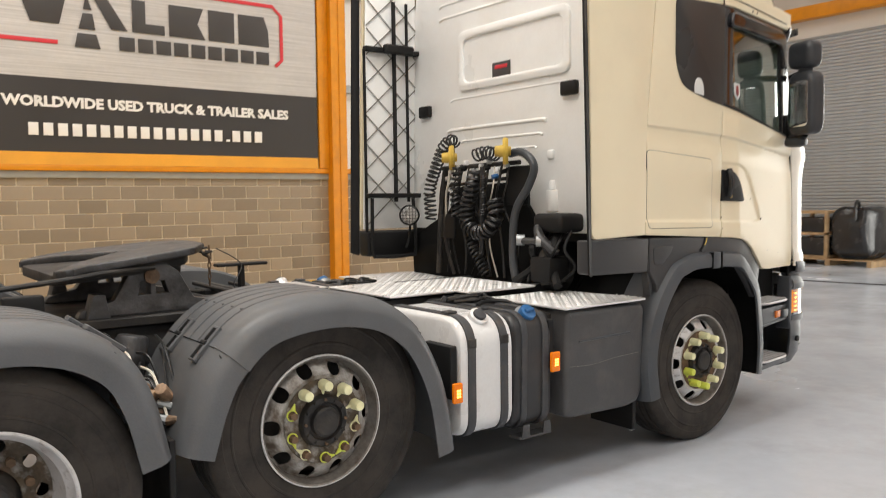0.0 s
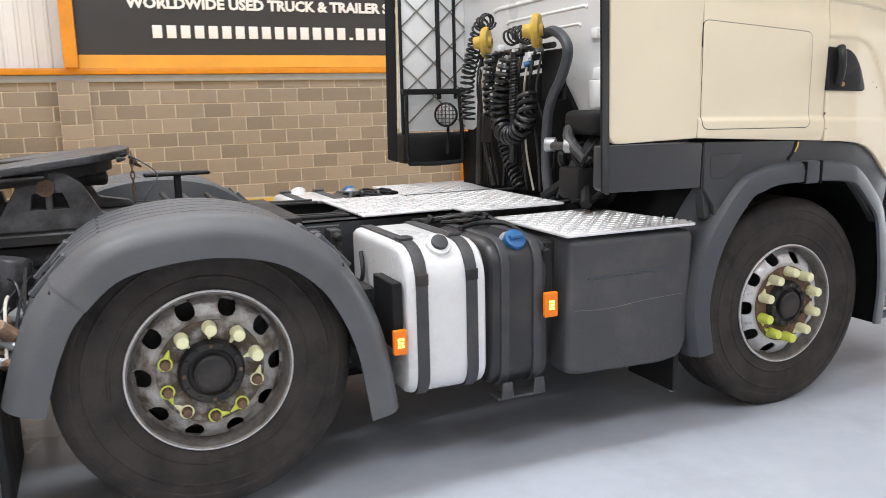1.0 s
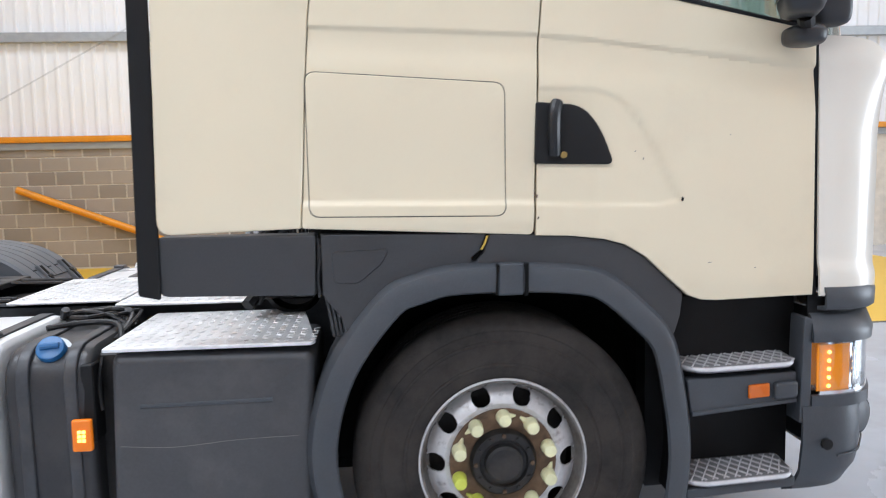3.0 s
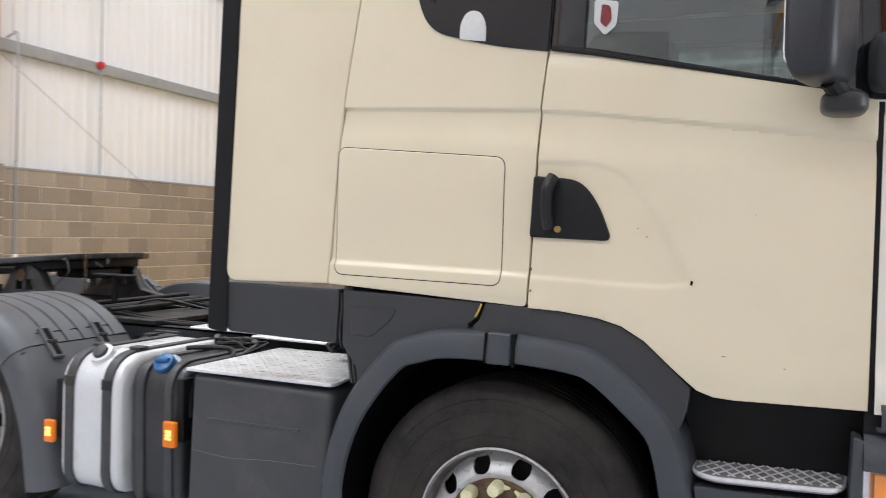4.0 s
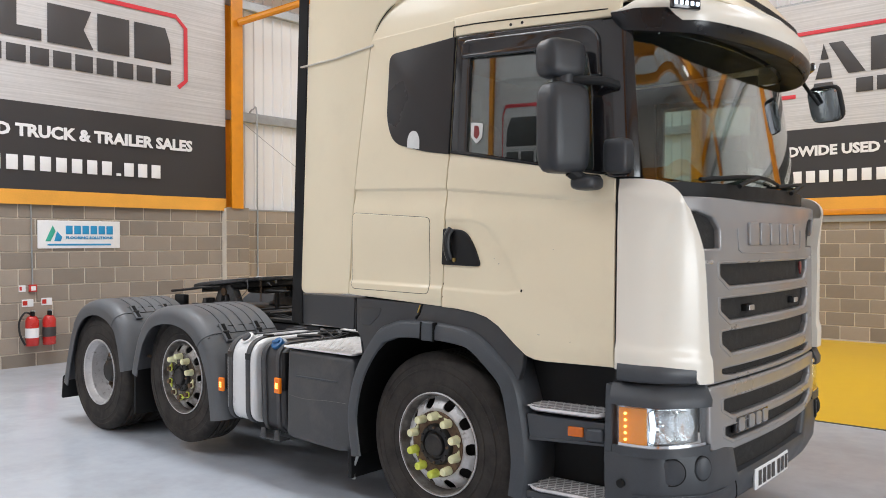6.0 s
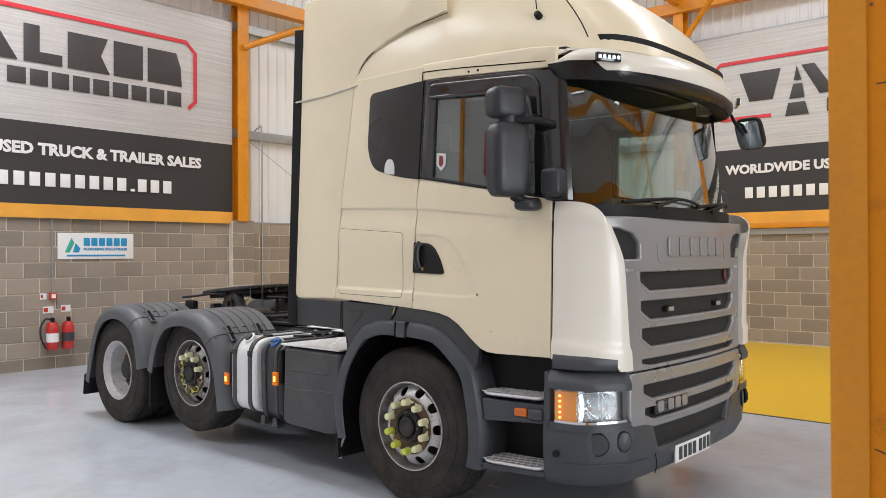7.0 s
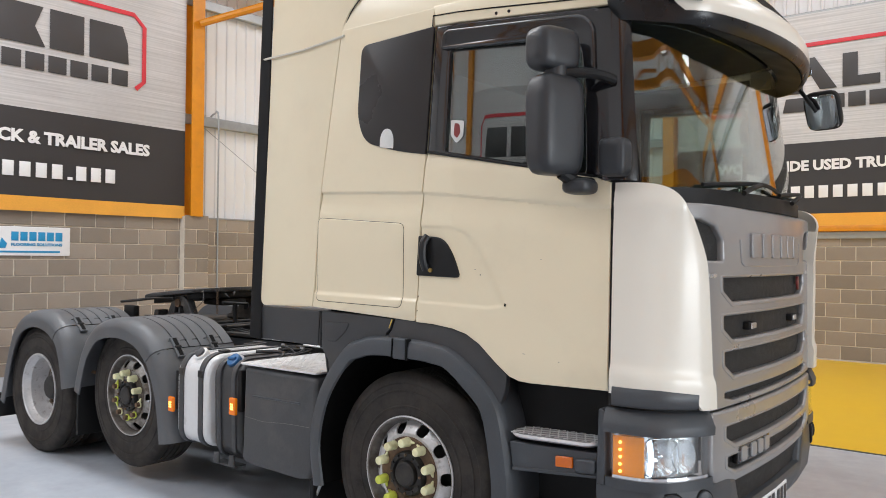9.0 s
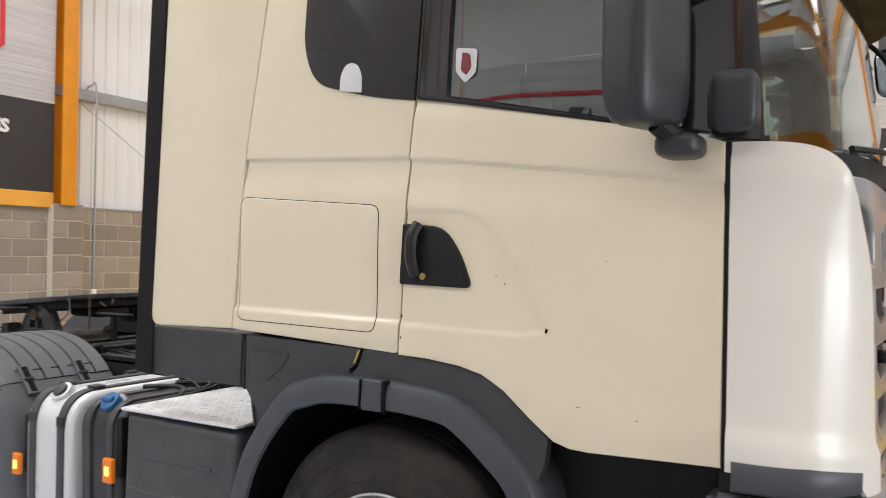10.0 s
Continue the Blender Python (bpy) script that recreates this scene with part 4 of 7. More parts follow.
    part("door_frame", side_plate(s, rounded([(0.135, 2.150), (1.10, 1.980), (1.065, 2.735), (0.168, 2.775)], [0.01, 0.02, 0.03, 0.02]), 0.03, -0.004, [rounded([(0.245, 2.128), (1.015, 1.998), (0.99, 2.625), (0.262, 2.655)], 0.03)]), M_GLOSSB, door, "black window surround")
    pane = part("window_pane", side_plate(s, rounded([(0.24, 2.120), (1.02, 1.99), (0.995, 2.63), (0.257, 2.66)], 0.03), 0.005, -0.018, bevel=0.001), M_TINT, door, "tinted side window")
    pane.visible_shadow = False
    part("rain_deflector", side_plate(s, rounded([(0.212, 2.645), (0.93, 2.612), (0.985, 2.56), (1.000, 2.462), (1.060, 2.455), (1.048, 2.66), (0.99, 2.712), (0.228, 2.742)], [0.03, 0.04, 0.04, 0.01, 0.01, 0.05, 0.05, 0.04], 6), 0.034, 0.024, bevel=0.014, res=4), M_GLOSSB, door, "smoked rain deflector over the window")
    # strips behind the gaps, coloured near-black in place of the shade there
    part("gap_backing", side_plate(s, [(0.05, 1.31), (0.13, 1.31), (0.19, 2.76), (0.11, 2.76)], 0.006, -0.040, bevel=0.001), M_PIT, truck, "near-black strip for the shade in the door gap")
    part("gap_backing", side_plate(s, [(-0.70, 1.35), (-0.62, 1.35), (-0.58, 2.0), (-0.45, 2.85), (-0.53, 2.85), (-0.66, 2.0)], 0.006, -0.036, bevel=0.001), M_PIT, truck, "near-black strip for the shade in the panel gap")
    part("belt_trim", side_plate(s, [(0.138, 2.142), (1.06, 1.980), (1.06, 1.992), (0.138, 2.154)], 0.02, 0.002, bevel=0.002), M_BLACK, door, "black belt line trim")
    part("top_rail", side_plate(s, [(0.165, 2.778), (1.075, 2.738), (1.15, 2.735), (1.16, 2.85), (0.99, 2.87), (0.155, 2.88)], 0.03, 0.003), M_CREAM, truck, "cream roof rail")
    part("rail_seam", tube([(0.152, s * (ys(2.78) + 0.004), 2.776), (0.154, s * (ys(2.83) + 0.0045), 2.829), (0.50, s * (ys(2.81) + 0.0045), 2.812), (1.09, s * (ys(2.77) + 0.0045), 2.774)], 0.0035, 6), M_PIT, truck, "dark seam along the roof")
    for bx in (0.53, 0.60):
        part("rail_screw", cyl((bx, s * (ys(2.79) - 0.002), 2.782), (bx, s * (ys(2.79) + 0.006), 2.782), 0.008, 10), M_BLACK, truck)
    if s < 0:
        h = part("door_handle", side_plate(s, rounded([(0.090, 1.535), (0.36, 1.528), (0.315, 1.64), (0.252, 1.722), (0.097, 1.734)], [0.01, 0.03, 0.06, 0.05, 0.01]), 0.03, 0.006), M_BLACK, door, "black recessed door handle")
        part("grip", tube([(0.155, yy(1.57, 0.008), 1.565), (0.150, yy(1.65, 0.03), 1.62), (0.152, yy(1.68, 0.03), 1.69), (0.165, yy(1.72, 0.012), 1.73)], 0.020, 10, smooth_n=4), M_LIP, h)
        part("lock", cyl((0.185, yy(1.565, 0.0), 1.562), (0.185, yy(1.565, 0.014), 1.562), 0.011, 12), M_BROWN, h, "worn brass lock")
    else:
        part("door_handle", side_plate(s, rounded([(0.090, 1.535), (0.36, 1.528), (0.315, 1.64), (0.252, 1.722), (0.097, 1.734)], [0.01, 0.03, 0.06, 0.05, 0.01]), 0.03, 0.006), M_BLACK, door, "black recessed door handle")
    if s < 0:
        # small chips and scratches in the paint
        for cx, cz, w, h, m in ((0.615, 1.408, 0.010, 0.016, M_PIT), (0.098, 1.43, 0.007, 0.014, M_RUST), (0.100, 1.36, 0.006, 0.010, M_RUST), (0.72, 1.19, 0.018, 0.003, M_CORD), (0.90, 1.165, 0.008, 0.003, M_CORD), (0.44, 1.57, 0.006, 0.003, M_CORD), (0.47, 1.545, 0.003, 0.008, M_CORD), (0.80, 1.62, 0.004, 0.003, M_CORD)):
            o = press_door(cx, cz)
            part("paint_chip", side_plate(s, [(cx - w / 2, cz - h * 0.3), (cx + w * 0.1, cz - h / 2), (cx + w / 2, cz + h * 0.2), (cx - w * 0.2, cz + h / 2)], 0.004, o + 0.0008, bevel=0.0002, res=1), m, door, "small chip in the paint")
    # inner skin and A pillar
    part("inner_side", side_plate(s, [(-0.6, 1.35), (1.1, 1.35), (1.1, 1.93), (0.2, 2.08), (0.2, 2.70), (1.02, 2.66), (1.02, 2.8), (-0.55, 2.85)], 0.02, -0.045, bevel=0.002), M_INT, truck, "grey cab lining")
    def pillar(u, v, s=s):
        z = 1.965 + 0.76 * v
        a = Vector((1.095 - 0.035 * v, s * (ys(z) - 0.002), z))
        b = Vector((1.225 - 0.05 * v, s * (1.115 - 0.01 * v), z))
        c = Vector((1.205 - 0.04 * v, s * (ys(z) - 0.012), z))
        return a * (1 - u) ** 2 + c * 2 * u * (1 - u) + b * u * u
    part("a_pillar", grid(pillar, 6, 6, 0.02), M_GLOSSB, truck, "black windscreen pillar")
    # painted corner panel beside the grille
    def corner(u, v, s=s):
        a = (math.pi / 2) * u
        zb = 1.056 - 0.066 * ease((u - 0.72) / 0.12)
        zt = 1.955 - 0.02 * u - 0.13 * u ** 3.0
        z = zb + (zt - zb) * v
        inner = 0.865 + 0.07 * min(1.0, max(0.0, (z - 1.0) / 0.6)) + 0.135 * max(0.0, (z - 1.60) / 0.2) ** 1.3
        inner = min(inner, 1.10)
        e = 0.78
        out = 0.012 * ease((1.19 - 0.05 * u - z) / 0.05) - 0.010 * ease((z - 1.84) / 0.1) - 0.004 * ease((1.865 - z) / 0.02) * (1 - ease((1.83 - z) / 0.12)) * (1 - u)
        x = 1.150 + (1.460 - 1.150) * math.sin(a) ** e + out * math.sin(a) ** 0.5
        y = inner + (1.218 - 0.03 * (z - 1.38) - inner) * math.cos(a) ** e + out * math.cos(a) ** 0.5
        return (x - 0.03 * max(0, z - 1.5) * u, s * y, z)
    part("corner_panel", grid(corner, 24, 48, 0.012), M_CREAMP, truck, "paler cream plastic corner panel beside the grille", smooth=60)
    part("panel_return", grid(lambda u, v: Vector(corner(1.0, v)) - Vector((0.002 + 0.075 * u, 0, 0)), 2, 24, 0.006), M_CREAMP, truck, "folded inner edge of the corner panel", smooth=60)
    part("door_gap", side_plate(s, [(1.132, 1.06), (1.152, 1.06), (1.152, 1.955), (1.132, 1.955)], 0.03, -0.012, bevel=0.002), M_BLACK, truck, "dark gap before the door")

# ---- roof
def ring_pt(z, th, xf, hw, n=4.6, xr=-0.62):
    c, sn = abs(math.cos(th)), math.sin(th)
    return (xr + (xf - xr) * c ** (2 / n), hw * math.copysign(abs(sn) ** (2 / n), sn), z)


def roof_fn(u, v):
    z = 2.83 + 0.95 * v
    xf = 1.47 - 0.35 * v - 0.75 * v * v
    hw = 1.178 - 0.06 * v - 0.22 * v * v
    return ring_pt(z, (u - 0.5) * math.pi, xf, hw)


roof = part("roof", grid(roof_fn, 64, 18, 0.01), M_CREAM, truck, "cream high roof with air deflector", smooth=60)
part("roof_cap", grid(lambda u, v: (-0.62 + 0.99 * u, (v - 0.5) * 1.75, 3.772), 2, 2, 0.01), M_CREAM, roof)
part("seam", tube([(-0.50, -1.168, 2.86), (-0.41, -1.168, 2.99), (-0.24, -1.158, 3.09), (0.0, -1.147, 3.15), (0.33, -1.14, 3.19)], 0.003, 6, smooth_n=5), M_BLACK, roof, "dark panel seam")
part("cord", tube([(-1.17, -1.19, 2.80), (-0.8, -1.19, 2.805), (-0.475, -1.185, 2.835)], 0.007, 6), M_TIE, roof, "pale tie cord")
part("stripe", front_sheet(-0.90, 0.90, 2.895, 2.93, 0.005, 0.02, 40, lambda y, z: (-0.62 + (1.437 + 0.62) * (1 - min(0.999, abs(y) / 1.172) ** 4.6) ** (1 / 4.6))), M_BLACK, roof, "black roof stripe")
for s in (-1, 1):
    part("seam", tube([Vector(roof_fn(0.5 - s * 0.21, 0.09 + 0.08 * k)) + Vector((0.002, s * 0.002, 0.001)) for k in range(8)], 0.004, 6, smooth_n=3), M_BLACK, roof, "dark roof panel seam")
part("antenna", cyl((0.95, -1.066, 3.12), (0.93, -1.10, 3.50), 0.004, 6, bm=cyl((0.95, -1.03, 3.075), (0.95, -1.072, 3.10), 0.024, 14, 0.020, bevel=0.008)), M_BLACK, roof, "black antenna")
part("roof_bolt", cyl((-0.087, -1.10, 3.245), (-0.087, -1.16, 3.242), 0.020, 12, bevel=0.004), M_BLACK, roof)

# ---- sun visor
VX = lambda y, z: 1.05 + 0.51 * math.sqrt(max(0.0, 1 - (y / 1.205) ** 2))
VT = math.radians(83)


def visor_pt(th, z, inset):
    return ((1.05 + (0.51 - inset) * math.cos(th)), (1.205 - inset) * math.sin(th), z)


def visor_levels(th):
    """Lower edge, paint line and top edge of the visor, from its middle round to its ends."""
    f = abs(math.sin(th))
    low = 2.636 + 0.034 * f ** 4 + 0.05 * ease((abs(th) - math.radians(76)) / math.radians(7)) ** 2
    line = 2.702 + 0.062 * ease((f - 0.80) / 0.05) - 0.015 * ease((f - 0.94) / 0.05)
    top = 2.868 - 0.022 * f - 0.085 * ease((abs(th) - math.radians(62)) / math.radians(21)) ** 2
    return low, line, top


def visor_cream(u, v):
    th = (2 * u - 1) * VT
    low, line, top = visor_levels(th)
    z = line + (top - line) * v
    return visor_pt(th, z, 0.085 * v ** 3 - 0.008 * math.sin(math.pi * min(1, v * 1.2)) if v < 0.83 else 0.085 * v ** 3)


def visor_lip_pt(u, v):
    th = (2 * u - 1) * VT
    low, line, top = visor_levels(th)
    return visor_pt(th, low + (line - low) * v, 0.03 * (1 - v) ** 2 - 0.006)


visor = part("sun_visor", grid(visor_cream, 60, 10, 0.012), M_CREAMP, truck, "cream sun visor", 60)
part("visor_lip", grid(visor_lip_pt, 60, 6, 0.010), M_LIP, visor, "smoked black visor lip", 60)
part("visor_underside", grid(lambda u, v: (plan_x(y := (u - 0.5) * 2.26, 1.36, 0.20, 1.12) * v + (VX(y, 0) - 0.035) * (1 - v), y, visor_levels(math.asin(min(1, abs(y) / 1.205)))[0] + 0.012 + 0.05 * v), 30, 4, 0.01), M_BLACK, visor, "black visor underside")
part("visor_top", grid(lambda u, v: ((plan_x(y := (u - 0.5) * 2.34, 1.24, 0.20, 1.12)) * v + (VX(y, 0) - 0.07) * (1 - v), y, visor_levels(math.asin(min(1, abs(y) / 1.205)))[2] - 0.004 + 0.03 * v), 30, 4, 0.01), M_CREAMP, visor, smooth=60)
for s in (-1, 1):
    lamp = part("marker_lamp", box(-0.012, 0.012, -0.080, 0.080, -0.026, 0.026, 0.006), M_GLOSSB, visor, "black housing of a marker lamp")
    y = s * 0.945
    lamp.matrix_local = Matrix.Translation((VX(y, 2.72) + 0.002, y, 2.768)) @ pose(0, 0, 0, 0, 0, s * 29)
    for k in range(5):
        led = part("led", box(0.012, 0.015, -0.068 + k * 0.030, -0.051 + k * 0.030, -0.010, 0.010, 0.003, 1), M_LED, lamp, "lit white diode")

# ---- windscreen and cowl
WX = lambda y, z: plan_x(y, 1.455 - 0.10 * (z - 1.95) / 0.7, 0.215, 1.11)
ws = part("windscreen", grid(lambda u, v: (WX(y := (u - 0.5) * 2.22, z := 1.93 + 0.74 * v), y, z), 30, 8, 0.006), M_GLASS, truck, "clear windscreen")
ws.visible_shadow = False
part("cowl", front_sheet(-1.09, 1.04, 1.865, 1.938, 0.005, 0.03, 26, lambda y, z: plan_x(y, 1.475, 0.20, 1.11)), M_BLACK, truck, "black wiper cowl")
for y0, y1, z1 in ((-0.62, 0.02, 1.965), (0.18, 0.80, 1.985)):
    wp = part("wiper", tube([(1.50, y0, 1.925), (1.50, y0 + 0.12, 1.955), (1.475, (y0 + y1) / 2, 1.985)], 0.012, 8, smooth_n=3), M_BLACK, truck, "black windscreen wiper")
    part("blade", tube([(WX(y0 - 0.2, 1.96) + 0.03, y0 - 0.2, 1.955), (1.475, (y0 + y1) / 2, 1.99), (WX(y1, 1.97) + 0.02, y1, z1)], 0.010, 6, smooth_n=4), M_BLACK, wp)

# ---- grille
def front_plate(outline, thick, out, holes=(), bevel=0.006, fn=front_x, res=2):
    """A plate with openings, bent over the front's curve."""
    bm = plate(outline, thick, lambda u, v, w: (w, u, v), holes, bevel, res)
    for y in steps(-1.05, 1.05, 0.07):
        bmesh.ops.bisect_plane(bm, geom=[*bm.verts, *bm.edges, *bm.faces], dist=1e-5, plane_co=(0, y, 0), plane_no=(0, 1, 0))
    for v in bm.verts:
        v.co.x += fn(v.co.y, v.co.z) + out - thick / 2
    return bm


def slot(half, z0, z1, cham=0.10, drop=0.5):
    zm = z0 + (z1 - z0) * drop
    return rounded([(-half, z1), (half, z1), (half, zm), (half - cham, z0), (-half + cham, z0), (-half, zm)], 0.010, 3)


SLOTS = ((0.715, 1.437, 1.545), (0.715, 1.268, 1.375), (0.71, 1.108, 1.215), (0.72, 0.999, 1.036))
face_out = [(-0.875, 0.973), (0.875, 0.973), (0.935, 1.30), (0.955, 1.60), (1.0, 1.69), (1.085, 1.79), (1.06, 1.868), (-1.06, 1.868), (-1.085, 1.79), (-1.0, 1.69), (-0.955, 1.60), (-0.935, 1.30)]
vents = [rounded([(q * 0.715, 1.622), (q * 0.715, 1.715), (q * 0.78, 1.772), (q * 0.92, 1.800), (q * 1.055, 1.795), (q * 1.0, 1.72), (q * 0.945, 1.622)][::q], 0.012, 3) for q in (-1, 1)]
gr = part("grille", front_plate(face_out, 0.045, 0.0, [slot(*t) for t in SLOTS] + vents, 0.012), M_SILVER, truck, "silver grey grille with black mesh slots", smooth=40)
for half, z0, z1 in SLOTS:
    part("slot_mesh", front_plate([(-half - 0.01, z0 - 0.006), (half + 0.01, z0 - 0.006), (half + 0.01, z1 + 0.006), (-half - 0.01, z1 + 0.006)], 0.01, -0.034, bevel=0.001), M_MESH, gr, "recessed black mesh")
    if z1 - z0 > 0.08:
        part("slot_frame", front_plate(slot(half + 0.034, z0 - 0.022, z1 + 0.014, 0.11, 0.45), 0.008, 0.0025, [slot(half + 0.012, z0 - 0.010, z1 + 0.006)], 0.003), M_SILVER, gr, "raised rim round a slot", 40)
for q in (-1, 1):
    part("corner_vent", front_plate([(min(q * 0.70, q * 1.07), 1.61), (max(q * 0.70, q * 1.07), 1.61), (max(q * 0.70, q * 1.07), 1.81), (min(q * 0.70, q * 1.07), 1.81)], 0.01, -0.030, bevel=0.001), M_MESH, gr, "black corner vent")
    lm = part("grille_lamp", box(1.43, 1.468, q * 0.38 - 0.045, q * 0.38 + 0.045, 1.298, 1.335, 0.006), M_BLACK, gr, "small auxiliary lamp")
    part("lens", box(1.468, 1.474, q * 0.38 - 0.035, q * 0.38 + 0.035, 1.303, 1.33, 0.002, 1), M_SILVERB, lm)
    part("small_mark", front_plate([(min(q * 0.79, q * 0.87), 1.548), (max(q * 0.79, q * 0.87), 1.548), (max(q * 0.79, q * 0.87), 1.566), (min(q * 0.79, q * 0.87), 1.566)], 0.003, 0.002, bevel=0.0005), M_SILVERB, gr)
part("mark_line", tube([(front_x(y, z) + 0.001, y, z) for y, z in ((-0.53, 1.72), (-0.52, 1.615), (-0.49, 1.60), (-0.2, 1.595), (0.2, 1.595), (0.49, 1.60), (0.52, 1.615), (0.53, 1.72))], 0.0035, 6), M_SILVER, gr)
# maker's mark as plain blocks
for k in range(6):
    y = -0.41 + k * 0.147
    part("mark_block", front_plate(rounded([(y, 1.635), (y + 0.128, 1.635), (y + 0.128, 1.755), (y, 1.755)], 0.02, 3), 0.02, 0.014, bevel=0.005), M_SILVER, gr, "raised silver mark")
part("badge", front_plate(rounded([(0.575, 1.50), (0.60, 1.455), (0.625, 1.50), (0.62, 1.535), (0.58, 1.535)], 0.008, 3), 0.012, -0.012, bevel=0.003), M_BADGE, gr, "small dull red badge")
LX = lambda y, z: plan_x(y, 1.492 - 0.16 * max(0.0, 0.70 - z), 0.05, 0.9, 2.4)
LOW = ((0.715, 0.803, 0.888), (0.70, 0.682, 0.752))
lg = part("lower_grille", front_plate(rounded([(-0.79, 0.628), (0.79, 0.628), (0.865, 0.70), (0.865, 0.966), (-0.865, 0.966), (-0.865, 0.70)], [0.04, 0.04, 0.06, 0.03, 0.03, 0.06], 5), 0.05, 0.0, [slot(*t) for t in LOW], 0.014, LX), M_SILVER, truck, "silver lower grille frame with mesh slots", smooth=40)
for half, z0, z1 in LOW:
    part("slot_mesh", front_plate([(-half - 0.01, z0 - 0.006), (half + 0.01, z0 - 0.006), (half + 0.01, z1 + 0.006), (-half - 0.01, z1 + 0.006)], 0.01, -0.036, bevel=0.001, fn=LX), M_MESH, lg, "recessed black mesh")
    part("slot_frame", front_plate(slot(half + 0.034, z0 - 0.018, z1 + 0.012, 0.11, 0.45), 0.008, 0.0025, [slot(half + 0.012, z0 - 0.010, z1 + 0.006)], 0.003, LX), M_SILVER, lg, "raised rim round a slot", 40)
part("mark_back", front_plate(rounded([(-0.60, 0.705), (-0.20, 0.705), (-0.20, 0.79), (-0.60, 0.79)], 0.01, 3), 0.03, 0.002, bevel=0.006, fn=LX), M_GLOSSB, lg, "dark base of the model mark")
for k in range(4):
    y = -0.58 + k * 0.088 + (0.03 if k else 0)
    part("mark_block", front_plate(rounded([(y, 0.715), (y + 0.066, 0.715), (y + 0.066, 0.78), (y, 0.78)], 0.016, 3), 0.012, 0.010, bevel=0.003, fn=LX), M_SILVER, lg, "raised silver model mark")

# ---- bumper
def bump_fn(u, v):
    th = (u - 0.5) * math.pi
    c, sn = abs(math.cos(th)), math.sin(th)
    n = 5.0
    zs = (0.325, 0.345, 0.42, 0.53, 0.60, 0.66, 0.672)
    ins = (0.10, 0.05, 0.012, 0.0, 0.0, 0.006, 0.04)
    k = v * 6
    i = min(5, int(k))
    t = k - i
    z = zs[i] * (1 - t) + zs[i + 1] * t
    d = ins[i] * (1 - t) + ins[i + 1] * t
    y = (1.245 - d) * math.copysign(abs(sn) ** (2 / n), sn)
    if z > 0.42:
        z = 0.42 + (z - 0.42) * (1 - 0.66 * ease((0.60 - abs(y)) / 0.05))
    lift = 0.0
    return (0.95 + (1.470 - d - 0.95) * c ** (2 / n), (1.245 - d) * math.copysign(abs(sn) ** (2 / n), sn), z + lift)


bumper = part("bumper", grid(bump_fn, 72, 12, 0.015, keep=lambda u, v: 0.0139 < u < 0.9861), M_GREY, truck, "dark grey plastic bumper", smooth=50)
for s in (-1, 1):
    for y, z, r in ((1.125, 0.585, 0.060), (0.93, 0.592, 0.054)):
        th = math.asin(min(0.999, (y / 1.245) ** 2.5))
        px = 0.95 + 0.520 * abs(math.cos(th)) ** 0.4
        nrm = Vector((0.62, s * 0.78, 0)) if y > 1.0 else Vector((0.96, s * 0.25, 0))
        p = Vector((px, s * y, z))
        part("fog_lamp_cover", cyl(p - nrm * 0.015, p + nrm * 0.010, r, 28, bevel=0.006), M_GREY, bumper, "round grey blanking cover")
        part("cover_ring", cyl(p - nrm * 0.015, p + nrm * 0.005, r + 0.006, 28), M_BLACK, bumper)
    part("tow_plug", cyl((1.185, s * 1.23, 0.525), (1.185, s * 1.254, 0.525), 0.020, 16), M_BLACK, bumper)
part("bumper_seam", tube([(1.472, -0.60, 0.475), (1.473, -0.59, 0.44), (1.470, -0.58, 0.40), (1.452, -0.57, 0.352)], 0.003, 6), M_PIT, bumper, "dark seam in the bumper")
part("bumper_crease", tube([(0.95 + 0.519 * abs(math.cos(a)) ** 0.4, -1.244 * abs(math.sin(a)) ** 0.4, 0.455 + 0.02 * math.sin(a)) for a in [0.22 + 0.045 * k for k in range(26)]], 0.004, 6), M_GREY, bumper)
np_ = part("number_plate", box(1.462, 1.474, -0.335, 0.205, 0.362, 0.472, 0.004), M_WHITEP, bumper, "white number plate")
for k in range(7):
    y = -0.29 + k * 0.067 + (0.03 if k > 3 else 0)
    part("character_bar", box(1.474, 1.476, y, y + 0.045, 0.378, 0.456), M_BANTXT, np_)
part("valance", front_sheet(-0.62, 0.62, 0.48, 0.645, -0.022, 0.03, 16, LX, 0.0), M_MESH, bumper, "black lower intake mesh")

